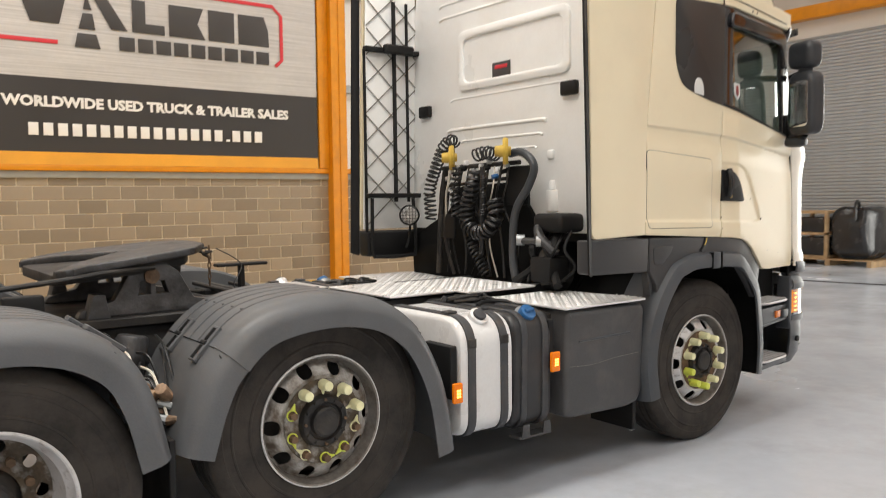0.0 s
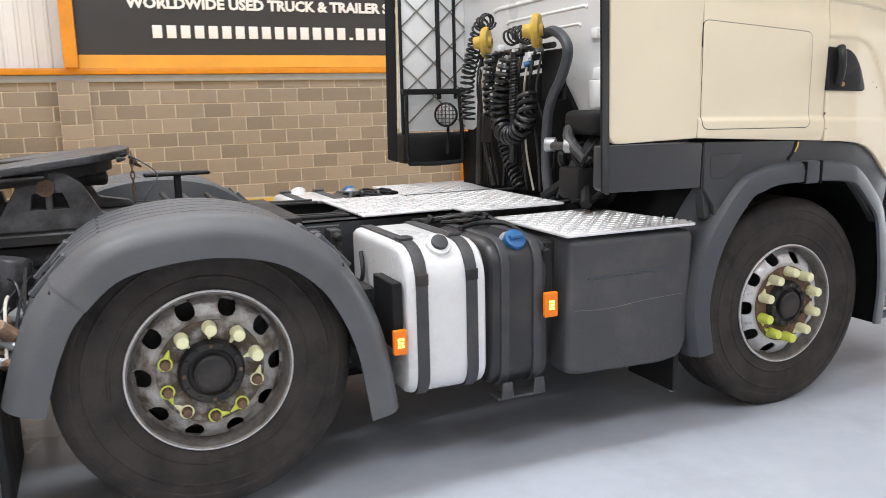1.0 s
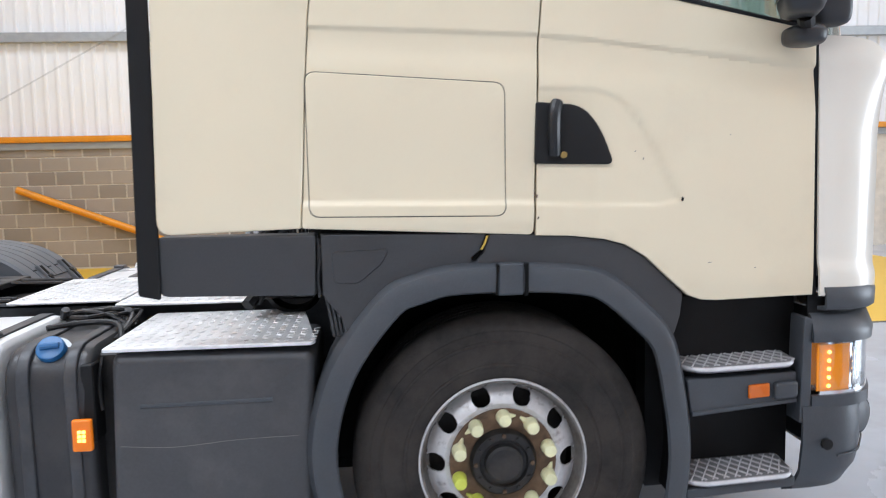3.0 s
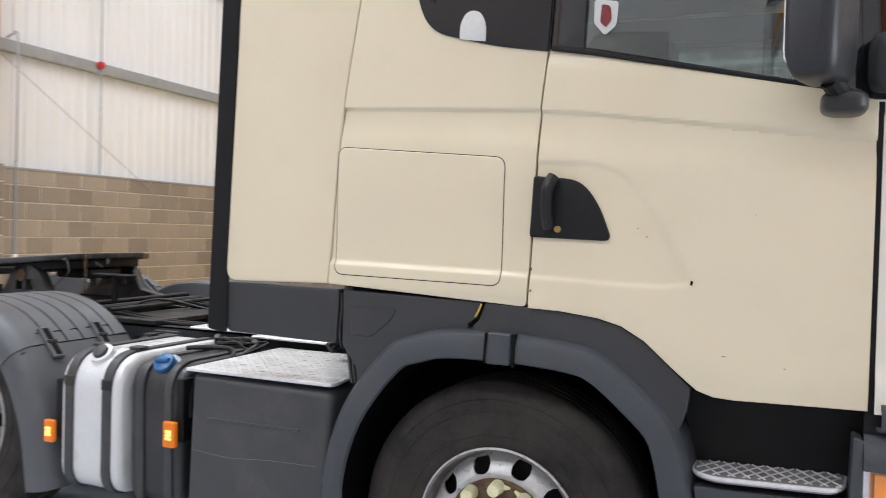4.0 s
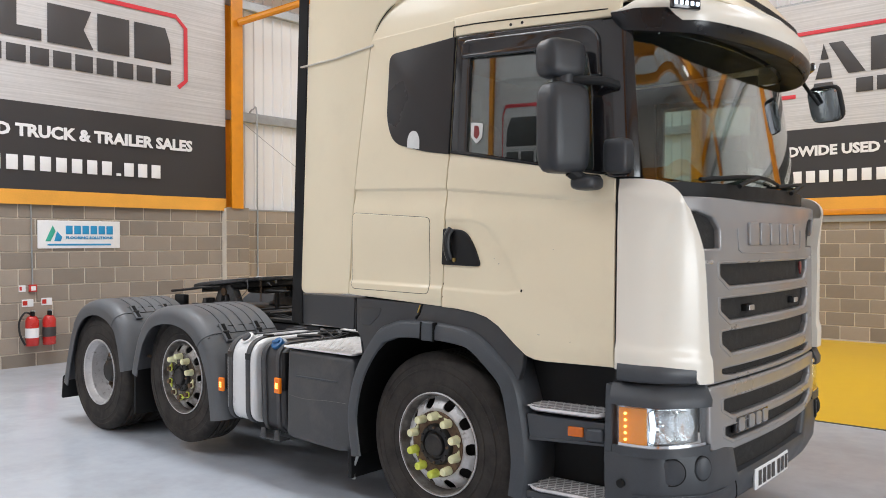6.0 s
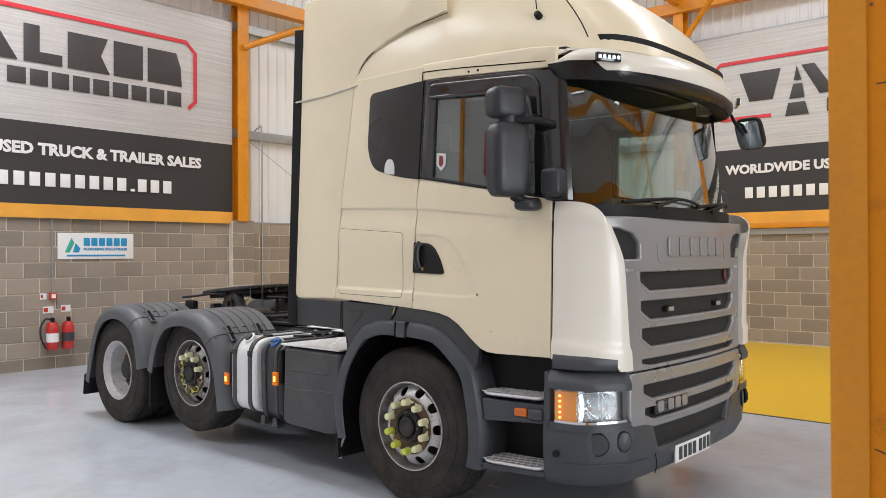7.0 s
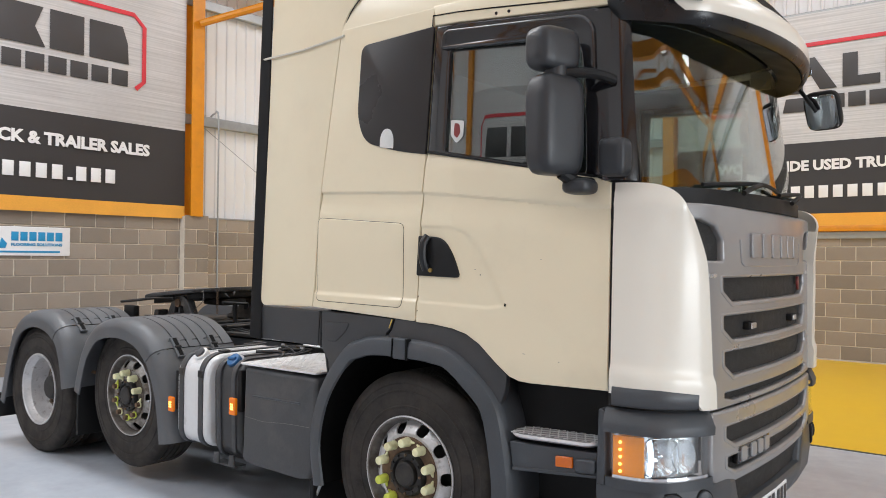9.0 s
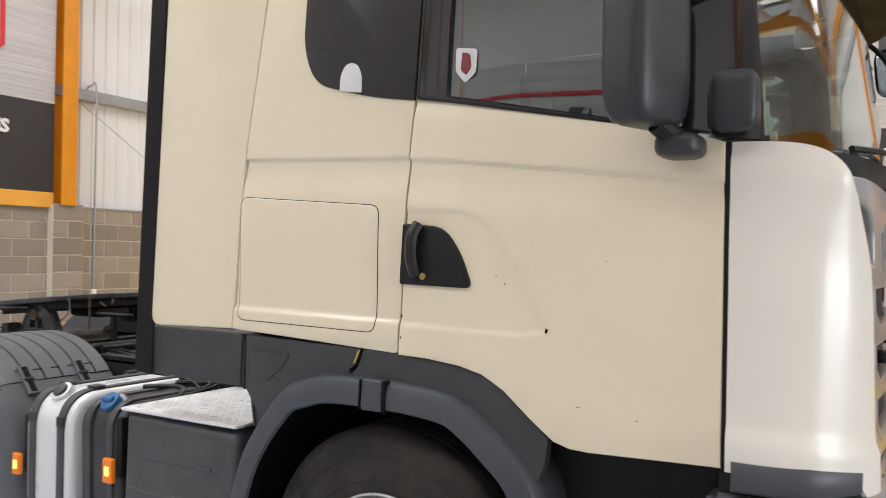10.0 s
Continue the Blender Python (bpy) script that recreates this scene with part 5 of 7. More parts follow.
# ---- headlamps with trim
for s in (-1, 1):
    def hx(u, v, s=s, out=0.0, z0=0.70, z1=0.885):
        a = (math.pi / 2) * u
        x = 1.125 + out * math.sin(a) + (1.440 - 1.125) * math.sin(a) ** 0.62
        y = 0.840 + (1.228 + out - 0.840) * math.cos(a) ** 0.62
        return (x, s * y, z0 + (z1 - z0) * v)
    hl = part("headlamp", grid(lambda u, v: Vector(hx(0.02 + 0.96 * u, v)) - Vector((0.06, s * 0.05, 0)), 18, 4, 0.006), M_BOWL, truck, "lit headlamp with chrome reflector")
    part("lens", grid(lambda u, v: hx(0.02 + 0.96 * u, v), 20, 4, 0.004), M_LENS, hl, "clear headlamp lens").visible_shadow = False
    part("indicator", grid(lambda u, v: Vector(hx(0.03 + 0.235 * u, 0.05 + 0.90 * v)) - Vector((0.012, s * 0.012, 0)), 12, 12, 0.006), M_AMBERH, hl, "lit amber turn lamp")
    for k in range(5):
        p = Vector(hx(0.06, 0.16 + 0.165 * k, out=-0.004))
        part("led", cyl(p, p + Vector((0.002, s * 0.006, 0)), 0.0062, 10), M_AMBERON, hl, "lit amber diode")
    part("light_guide", grid(lambda u, v: Vector(hx(0.285 + 0.06 * u + 0.025 * math.sin(v * math.pi), 0.06 + 0.86 * v)) - Vector((0.016, s * 0.014, 0)), 3, 12, 0.004), M_LED, hl, "lit white light guide")
    for k in range(6):
        part("guide_rib", grid(lambda u, v: Vector(hx(0.355 + 0.035 * u + 0.03 * math.sin((0.14 * k + 0.1) * math.pi), 0.08 + 0.14 * k + 0.06 * v)) - Vector((0.02, s * 0.016, 0)), 3, 1, 0.003), M_SILVERB, hl)
    nrm = pose(0, 0, 0, 0, 0, 90 - s * -34)
    c1 = Vector(hx(0.49, 0.50)) - Vector((0.030, s * 0.022, 0))
    part("reflector", moved(plate(rounded([(-0.088, -0.080), (0.080, -0.084), (0.080, 0.080), (-0.088, 0.084)], 0.04, 5), 0.008, lambda u, v, w: (u, w, v), [rounded([(-0.083, -0.075), (0.075, -0.079), (0.075, 0.075), (-0.083, 0.079)], 0.037, 5)], 0.003), Matrix.Translation(c1) @ nrm), M_CHROME, hl, "thin chrome bezel")
    part("reflector", moved(lathe([(0.080, 0.0), (0.074, 0.006), (0.060, 0.020), (0.040, 0.032), (0.018, 0.040), (0.0, 0.041)], 28), Matrix.Translation(c1) @ nrm), M_BOWL, hl, "deep chrome reflector bowl")
    part("bulb_shield", cyl(c1 + Vector((-0.03, s * -0.02, 0)), c1 + Vector((-0.008, s * -0.006, 0)), 0.012, 14, 0.009, bevel=0.003), M_CHROME, hl)
    c2 = Vector(hx(0.79, 0.50)) - Vector((0.034, s * 0.0, 0))
    nr2 = pose(0, 0, 0, 0, 0, 90 + s * 18)
    part("reflector", moved(lathe([(0.070, -0.006), (0.073, 0.0), (0.066, 0.004), (0.056, 0.018), (0.036, 0.032), (0.0, 0.038)], 28), Matrix.Translation(c2) @ nr2), M_BOWL, hl, "round chrome reflector")
    part("lamp_rim", grid(lambda u, v: Vector(hx(0.02 + 0.96 * u, v, z0=0.697, z1=0.712)) + Vector((0.002, s * 0.002, 0)), 20, 1, 0.006), M_CHROME, hl, "bright lower rim")
    part("lamp_surround", grid(lambda u, v: Vector(hx(u, v, z0=0.655, z1=0.698)) + Vector((0.008, s * 0.008, 0)), 18, 2, 0.02), M_GREY, truck, "grey lamp surround")

    def loft(u0, u1, prof, n=24, s=s):
        """A band round the corner; prof gives (height, offset) from below upwards."""
        m = len(prof) - 1
        def at(u, v):
            k = min(m - 1, int(v * m + 1e-6))
            t = v * m - k
            z = prof[k][0] * (1 - t) + prof[k + 1][0] * t
            o = prof[k][1] * (1 - t) + prof[k + 1][1] * t
            uu = u0 + (u1 - u0) * u
            a = (math.pi / 2) * uu
            r = 0.72
            return (1.128 + (1.446 - 1.128) * math.sin(a) ** r + o * math.sin(a) ** 0.5, s * (0.848 + (1.228 - 0.848) * math.cos(a) ** r + o * math.cos(a) ** 0.5), z - 0.012 * uu)
        return grid(at, n, m, 0.012)
    part("lamp_brow", loft(0.0, 0.99, [(0.890, 0.0), (0.892, 0.020), (0.925, 0.022), (0.938, 0.016), (0.985, -0.004), (0.992, -0.020)]), M_GREY, truck, "grey trim over the headlamp", 50)
    part("brow_neck", loft(0.0, 0.99, [(0.985, -0.026), (1.06, -0.030)]), M_BLACK, truck, "black recess under the ledge")
    part("lamp_ledge", loft(0.03, 0.80, [(1.004, -0.02), (1.006, 0.014), (1.016, 0.024), (1.066, 0.026), (1.086, 0.016), (1.088, -0.01)]), M_GREY, truck, "dark ledge under the corner panel", 50)
    # bumper end beside the steps
    part("bumper_end", side_plate(s, rounded([(1.088, 0.60), (1.130, 0.60), (1.130, 0.975), (1.10, 0.985)], 0.012), 0.10, 0.010), M_GREY, truck, "grey bumper end")

# ---- steps
for s in (-1, 1):
    part("step_recess", box(0.55, 1.13, min(s * 0.85, s * 0.99), max(s * 0.85, s * 0.99), 0.33, 1.08), M_BLACK, truck, "black step well")
    part("upper_skirt", side_plate(s, [(0.56, 1.06), (0.70, 1.05), (1.14, 1.05), (1.14, 0.80), (0.64, 0.80)], 0.02, -0.17), M_BLACK, truck, "black panel above the step")
    part("step_riser", side_plate(s, rounded([(0.66, 0.655), (1.085, 0.675), (1.085, 0.785), (0.64, 0.785)], 0.012), 0.06, -0.01), M_GREY, truck, "grey step riser")
    part("riser_lip", side_plate(s, [(0.66, 0.655), (1.085, 0.675), (1.085, 0.690), (0.66, 0.672)], 0.02, -0.004, bevel=0.003), M_GREY, truck)
    mk = part("side_marker", side_plate(s, rounded([(0.885, 0.702), (0.970, 0.704), (0.970, 0.752), (0.885, 0.75)], 0.006), 0.02, 0.0, bevel=0.004), M_AMBER, truck, "amber side marker")
    part("riser_knob", side_plate(s, rounded([(0.985, 0.690), (1.083, 0.692), (1.083, 0.757), (0.985, 0.754)], 0.018), 0.05, 0.012, bevel=0.014, res=3), M_GREY, truck, "rounded grey end piece on the riser")
    for z in (0.79, 0.385):
        so = rounded([(0.635, 1.0), (1.085, 1.0), (1.085, 1.18), (1.05, 1.236), (0.70, 1.236), (0.635, 1.18)], 0.04)
        st = part("step", plate(so, 0.022, lambda u, v, w: (u, s * v, z + 0.028 + w), bevel=0.004), M_STEPB, truck, "pale gridded step tread")
        part("tread_rim", tube([(u, s * v, z + 0.030) for u, v in so], 0.0075, 8, True), M_STEPR, st, "pale worn rim")
        for k in range(11):
            x0 = 0.61 + k * 0.045
            for ya, yb in ((1.02, 1.222), (1.222, 1.02)):
                xa, xb = max(0.645, x0), min(1.075, x0 + 0.11)
                fa, fb = (xa - x0) / 0.11, (xb - x0) / 0.11
                part("tread_rib", cyl((xa, s * (ya + (yb - ya) * fa), z + 0.0395), (xb, s * (ya + (yb - ya) * fb), z + 0.0395), 0.0035, 5), M_STEPR, st)
    part("step_foot", side_plate(s, rounded([(0.64, 0.36), (1.085, 0.365), (1.085, 0.40), (0.64, 0.395)], 0.008), 0.20, -0.005), M_GREY, truck)

# ---- lower skirt and wheel arches
ARCH = smooth_path([(-0.648, 0.36), (-0.680, 0.62), (-0.604, 0.90), (-0.430, 1.135), (-0.30, 1.197), (-0.18, 1.222), (0.05, 1.224), (0.24, 1.210), (0.345, 1.180), (0.47, 1.085), (0.59, 0.955), (0.645, 0.74), (0.667, 0.53), (0.648, 0.345)], 5)
for s in (-1, 1):
    part("lower_skirt", side_plate(s, rounded([(-1.118, 1.328), (-1.118, 1.150), (-1.10, 1.138), (-0.628, 1.128), (-0.622, 1.325)], 0.012), 0.10, -0.012), M_SKIRT, truck, "dark grey plastic skirt under the cab")
    part("lower_skirt", side_plate(s, [(-0.606, 1.325), (-0.606, 1.128), (-0.545, 1.045), (-0.53, 0.95), (-0.34, 1.10), (-0.118, 1.16), (-0.118, 1.236), (-0.092, 1.255), (-0.070, 1.312)], 0.04, -0.016), M_SKIRT, truck, "dark grey plastic skirt behind the wheel")
    part("lower_skirt", side_plate(s, [(-0.058, 1.311), (-0.080, 1.250), (-0.102, 1.228), (-0.10, 1.15), (0.10, 1.16), (0.30, 1.10), (0.44, 0.98), (0.54, 0.88), (0.592, 0.955), (0.612, 1.01), (0.622, 1.084), (0.56, 1.142), (0.47, 1.222), (0.40, 1.262), (0.32, 1.284), (0.2, 1.298), (0.08, 1.306)], 0.04, -0.012), M_SKIRT, truck, "dark grey plastic skirt over the wheel")
    part("skirt_panel", side_plate(s, rounded([(-0.575, 1.268), (-0.568, 1.165), (-0.49, 1.160), (-0.41, 1.225), (-0.385, 1.272)], 0.02), 0.012, -0.012, bevel=0.005), M_SKIRT, truck)
    fl = part("wheel_arch", sweep(ARCH, [(s * 0.98, -0.012), (s * 0.98, 0.0), (s * 1.165, 0.0), (s * 1.205, -0.004), (s * 1.238, -0.024), (s * 1.248, -0.05), (s * 1.248, -0.100), (s * 1.236, -0.106), (s * 1.22, -0.03), (s * 1.13, -0.012)]), M_GREY, truck, "grey plastic wheel arch")
    part("arch_clip", side_plate(s, rounded([(-0.040, 1.112), (0.046, 1.112), (0.048, 1.216), (-0.035, 1.218)], 0.010), 0.05, 0.0275, bevel=0.008), M_GREY, fl, "joint cover on the arch")
    part("clip_gap", side_plate(s, [(-0.047, 1.115), (-0.041, 1.115), (-0.036, 1.214), (-0.042, 1.214)], 0.03, 0.0305, bevel=0.001), M_PIT, fl)
    part("clip", tube([(-0.088, s * 1.222, 1.262), (-0.076, s * 1.224, 1.284), (-0.068, s * 1.222, 1.306)], 0.0035, 6), M_YELLOWC if s < 0 else M_BLACK, truck, "yellow plastic clip")
    part("skirt_gap", side_plate(s, [(-0.118, 1.225), (-0.096, 1.228), (-0.052, 1.312), (-0.074, 1.313)], 0.02, -0.030, bevel=0.001), M_PIT, truck, "dark gap between skirt panels")
    part("arch_gap", side_plate(s, [(0.048, 1.110), (0.060, 1.110), (0.062, 1.216), (0.050, 1.216)], 0.03, 0.029, bevel=0.001), M_PIT, truck, "dark gap in the arch")
    for k in range(5):
        part("corner_rib", side_plate(s, [(-0.600 + 0.016 * k, 1.118 - 0.014 * k), (-0.590 + 0.016 * k, 1.118 - 0.014 * k), (-0.568 + 0.012 * k, 0.985), (-0.578 + 0.012 * k, 0.985)], 0.05, -0.034 - 0.004 * k, bevel=0.003), M_SKIRT, truck, "ribbed corner piece of the skirt")
    part("mud_flap", box(-0.72, -0.69, min(s * 0.85, s * 1.18), max(s * 0.85, s * 1.18), 0.20, 0.42, 0.004, 1), M_BLACK, truck, "black mud flap")
    # wall and liner carry the arch's deep shade in their near-black colour
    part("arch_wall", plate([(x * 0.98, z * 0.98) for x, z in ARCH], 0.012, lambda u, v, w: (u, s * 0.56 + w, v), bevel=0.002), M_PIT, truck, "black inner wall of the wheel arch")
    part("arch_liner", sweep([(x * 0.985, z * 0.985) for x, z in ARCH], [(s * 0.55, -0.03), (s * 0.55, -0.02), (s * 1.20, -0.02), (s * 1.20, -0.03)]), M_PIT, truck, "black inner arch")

# ---- wheels
def disc_holes(r_in, r_out, yfn, holes, rc, rh, n=160, rows=10):
    """A wheel disc between two radii with round hand holes, bent by yfn(r)."""
    bm = bmesh.new()
    V = [[None] * n for _ in range(rows + 1)]
    for i in range(rows + 1):
        r = r_in + (r_out - r_in) * i / rows
        for j in range(n):
            a = 2 * math.pi * j / n
            p = Vector((r * math.cos(a), r * math.sin(a)))
            k = round(a / (2 * math.pi) * holes)
            c = Vector((rc * math.cos(2 * math.pi * k / holes), rc * math.sin(2 * math.pi * k / holes)))
            d = (p - c).length
            if rh * 0.72 < d < rh * 1.28:
                p = c + (p - c).normalized() * rh
            V[i][j] = bm.verts.new((p.x, yfn(p.length), p.y))
    for i in range(rows):
        for j in range(n):
            q = (V[i][j], V[i][(j + 1) % n], V[i + 1][(j + 1) % n], V[i + 1][j])
            c0 = sum((v.co for v in q), Vector()) / 4
            a = math.atan2(c0.z, c0.x)
            k = round(a / (2 * math.pi) * holes)
            c = Vector((rc * math.cos(2 * math.pi * k / holes), rc * math.sin(2 * math.pi * k / holes)))
            if (Vector((c0.x, c0.z)) - c).length > rh * 0.97:
                bm.faces.new(q)
    bmesh.ops.recalc_face_normals(bm, faces=bm.faces)
    bmesh.ops.solidify(bm, geom=list(bm.faces), thickness=0.008)
    return bm


def tyre_mesh(R, w):
    """Tyre with y = 0 at its outer side wall, going inward (+y)."""
    prof = [(0.292, 0.03), (0.300, 0.012), (0.325, 0.006), (0.345, 0.004), (0.349, 0.0005), (0.356, 0.0005), (0.36, 0.004), (0.40, 0.0), (0.43, -0.001), (0.434, -0.004), (0.440, -0.004), (0.444, 0.0),
            (R - 0.065, 0.004), (R - 0.06, 0.001), (R - 0.05, 0.002), (R - 0.03, 0.010), (R - 0.012, 0.020), (R - 0.004, 0.030)]
    half, tread = list(prof), []
    for k in range(5):
        y0 = 0.034 + k * (w - 0.068) / 5
        y1 = y0 + (w - 0.068) / 5
        tread += [(R, y0 + 0.006), (R, y1 - 0.006), (R - 0.014, y1 - 0.004), (R - 0.014, y1 + 0.004)]
    tread = tread[:-2]
    back = [(r, w - y) for r, y in reversed(prof)]
    return lathe(half + tread + back, 96)


def wheel(x, z, y, s, R, w, style):
    """A wheel whose outer side wall is at |y|; s is the side."""
    root = new("wheel")
    root.parent = truck
    root.matrix_local = Matrix.Translation((x, s * y, z)) @ pose(0, 0, 0, 0, 0, 0 if s < 0 else 180) @ Matrix.Diagonal((0.965, 1.0, 0.965, 1.0))
    root.empty_display_size = 0.1
    root["label"] = {"front": "front wheel with silver rim and faded nut markers", "mid": "rusty-centred wheel with yellow nut markers", "rear": "twin drive wheel with deep silver rim"}[style]
    ty = part("tyre", tyre_mesh(R, w), M_RUBBER, root, "worn black tyre")
    if style == "rear":
        part("tyre", moved(tyre_mesh(R, w), Matrix.Translation((0, w + 0.04, 0))), M_RUBBER, root, "inner twin tyre")
        rim = lathe([(0.296, 0.022), (0.302, 0.010), (0.302, 0.004), (0.294, 0.002), (0.287, 0.008), (0.283, 0.03), (0.262, 0.06), (0.258, 0.12), (0.245, 0.19), (0.235, 0.205)], 64)
        part("rim", rim, M_RIM, root, "silver deep-dish rim")
        part("disc", disc_holes(0.13, 0.243, lambda r: 0.200 - 0.03 * max(0, (0.2 - r)) / 0.07, 10, 0.205, 0.026), M_RUSTRIM, root, "rusty wheel disc with hand holes")
        part("hub", lathe([(0.14, 0.19), (0.118, 0.165), (0.104, 0.13), (0.098, 0.10), (0.085, 0.088), (0.05, 0.085), (0.0, 0.085)], 32), M_CHASSIS, root, "greasy drive hub")
        for k in range(10):
            a = 2 * math.pi * (k + 0.5) / 10
            p = Vector((0.1675 * math.cos(a), 0.19, 0.1675 * math.sin(a)))
            part("nut", cyl(p, p + Vector((0, -0.04, 0)), 0.018, 6), M_RUST, root)
        return
    m = M_RIM if style == "front" else M_MIDRIM
    rim = lathe([(0.296, 0.022), (0.303, 0.010), (0.303, 0.003), (0.297, 0.000), (0.289, 0.004), (0.285, 0.022), (0.281, 0.045), (0.274, 0.062), (0.262, 0.064)], 72)
    part("rim", rim, M_RIMD, root, "dull silver rim flange")
    part("rim_edge", lathe([(0.3035, 0.008), (0.3035, 0.002), (0.300, -0.001), (0.2965, 0.000), (0.2945, 0.003)], 72), M_RIM, root, "worn bright rim edge")
    for k in range(12):
        a = 2 * math.pi * k / 12
        part("hub_bolt", cyl((0.101 * math.cos(a), -0.017, 0.101 * math.sin(a)), (0.101 * math.cos(a), -0.026, 0.101 * math.sin(a)), 0.0075, 6), M_RUST if k % 3 == 0 else M_CHASSIS, root)
    yf = lambda r: 0.062 - 0.052 * min(1.0, max(0.0, (0.272 - r) / 0.055)) ** 0.8 + (0.0 if r > 0.2 else 0.012 * min(1, (0.2 - r) / 0.03))
    part("disc", disc_holes(0.118, 0.272, yf, 10, 0.241, 0.0345), m, root, "wheel disc with round hand holes")
    part("backing", lathe([(0.26, 0.12), (0.10, 0.12)], 32), M_CHASSIS, root, "dark brake drum behind the holes")
    part("nut_ring", lathe([(0.193, 0.012), (0.190, 0.006), (0.13, 0.006), (0.118, 0.012)], 48), M_RUSTRIM if style == "mid" else M_RUST, root, "rusty nut ring")
    part("hub", lathe([(0.122, 0.02), (0.118, -0.004), (0.110, -0.016), (0.088, -0.018), (0.082, -0.004), (0.070, -0.004), (0.066, -0.026), (0.056, -0.032), (0.0, -0.032)], 40), M_CHASSIS, root, "greasy dark hub cap")
    for k in range(10):
        a = 2 * math.pi * (k + 0.5) / 10
        b = 2 * math.pi * (k + 0.5) / 10
        p = Vector((0.1675 * math.cos(a), 0.004, 0.1675 * math.sin(a)))
        bare = style == "mid" and k > 3
        lean = Vector((math.cos(a), 0, math.sin(a)))
        tang = Vector((-math.sin(a), 0, math.cos(a))) * (1 if k % 2 else -1)
        if not bare:
            bright = style == "front" and k in (5, 6, 7)
            mm = M_YNUT2 if bright else M_YNUT
            nm = part("nut_marker", cyl(p, p + Vector((0, -0.062, 0)), 0.0265, 14, 0.022, bevel=0.004), mm, root, "faded yellow nut marker")
            tip = tang if style == "front" else -lean
            part("pointer", cyl(p + Vector((0, -0.004, 0)), p + tip * 0.045 + Vector((0, -0.004, 0)), 0.018, 10, 0.004), mm, nm)
        else:
            part("nut", cyl(p, p + Vector((0, -0.034, 0)), 0.018, 6), M_RUST, root, "rusty wheel nut")
            rg = part("nut_marker", moved(lathe([(0.024, -0.002), (0.026, -0.012), (0.020, -0.012), (0.020, -0.002), (0.024, -0.002)], 18), Matrix.Translation(p)), M_YNUT2 if k % 3 else M_YNUT, root, "flat yellow ring marker")
            part("pointer", cyl(p + tang * 0.022 + Vector((0, -0.006, 0)), p + tang * 0.052 + Vector((0, -0.006, 0)), 0.012, 10, 0.003), M_YNUT2 if k % 3 else M_YNUT, rg)


for s in (-1, 1):
    wheel(-0.015, 0.518, 1.150, s, 0.537, 0.30, "front")
    wheel(-2.725, 0.606, 1.125, s, 0.539, 0.30, "mid")
    wheel(-4.02, 0.515, 1.175, s, 0.534, 0.29, "rear")
    part("axle", cyl((0, 0, 0.5), (0, s * 1.0, 0.5), 0.06, 14), M_CHASSIS, truck)
    part("axle", cyl((-2.725, 0, 0.606), (-2.725, s * 1.0, 0.606), 0.06, 14), M_CHASSIS, truck)
    part("axle", cyl((-4.02, 0, 0.515), (-4.02, s * 1.0, 0.515), 0.10, 14), M_CHASSIS, truck)

# ---- rear mudguards
MID = smooth_path([(-3.385, 0.60), (-3.32, 0.80), (-3.23, 0.96), (-3.04, 1.115), (-2.74, 1.165), (-2.47, 1.125), (-2.29, 1.02), (-2.175, 0.875), (-2.085, 0.66), (-2.035, 0.37)], 6)
REAR = smooth_path([(-4.665, 0.38), (-4.56, 0.70), (-4.44, 0.95), (-4.25, 1.11), (-3.98, 1.165), (-3.73, 1.125), (-3.55, 1.01), (-3.455, 0.84), (-3.395, 0.60)], 6)
for s in (-1, 1):
    for pth, name in ((MID, "mid"), (REAR, "rear")):
        sec = [(s * 0.57, -0.010), (s * 0.57, -0.15), (s * 0.56, -0.15), (s * 0.56, -0.01), (s * 0.575, 0.0), *[(s * (1.115 + 0.107 * math.sin(math.pi / 2 * k / 9)), -0.075 * (1 - math.cos(math.pi / 2 * k / 9))) for k in range(10)], (s * 1.222, -0.135), (s * 1.212, -0.135), (s * 1.205, -0.07), (s * 1.15, -0.02), (s * 1.08, -0.010)]
        i0, i1 = int(len(pth) * 0.245), int(len(pth) * 0.70)
        flute = [(s * 0.57, -0.010), (s * 0.57, -0.15), (s * 0.56, -0.15), (s * 0.56, -0.01), (s * 0.575, 0.003)]
        for yg in (0.66, 0.755, 0.85, 0.945, 1.04):
            flute += [(s * (yg - 0.006), 0.005), (s * (yg - 0.003), -0.009), (s * (yg + 0.003), -0.009), (s * (yg + 0.006), 0.005)]
        flute += [(s * (1.118 + 0.108 * math.sin(math.pi / 2 * k / 9)), 0.005 - 0.078 * (1 - math.cos(math.pi / 2 * k / 9))) for k in range(10)]
        flute += [(s * 1.226, -0.137), (s * 1.212, -0.137), (s * 1.205, -0.07), (s * 1.15, -0.02), (s * 1.08, -0.012)]
        mg = part("mudguard", sweep(pth[i0:i1 + 1], flute), M_GUARD, truck, "grey plastic mudguard with fluted top", 24)
        gx, gz = pth[i1 - 2]
        for yg in (0.66, 0.755, 0.85, 0.945, 1.04):
            part("groove_end", box(gx - 0.008, gx + 0.004, min(s * (yg - 0.004), s * (yg + 0.042)), max(s * (yg - 0.004), s * (yg + 0.042)), gz - 0.004, gz + 0.0075), M_PIT, mg)
        for q0, q1 in ((0, i0), (i1, len(pth) - 1)):
            part("mudguard_end", sweep(pth[q0:q1 + 1], sec), M_GUARD, mg, "grey lower mudguard section", 40)
        for f in (0.245, 0.70):
            i = int(len(pth) * f)
            (x0, z0), (x1, z1) = pth[i - 1], pth[i + 1]
            ang = math.degrees(math.atan2(z1 - z0, x1 - x0))
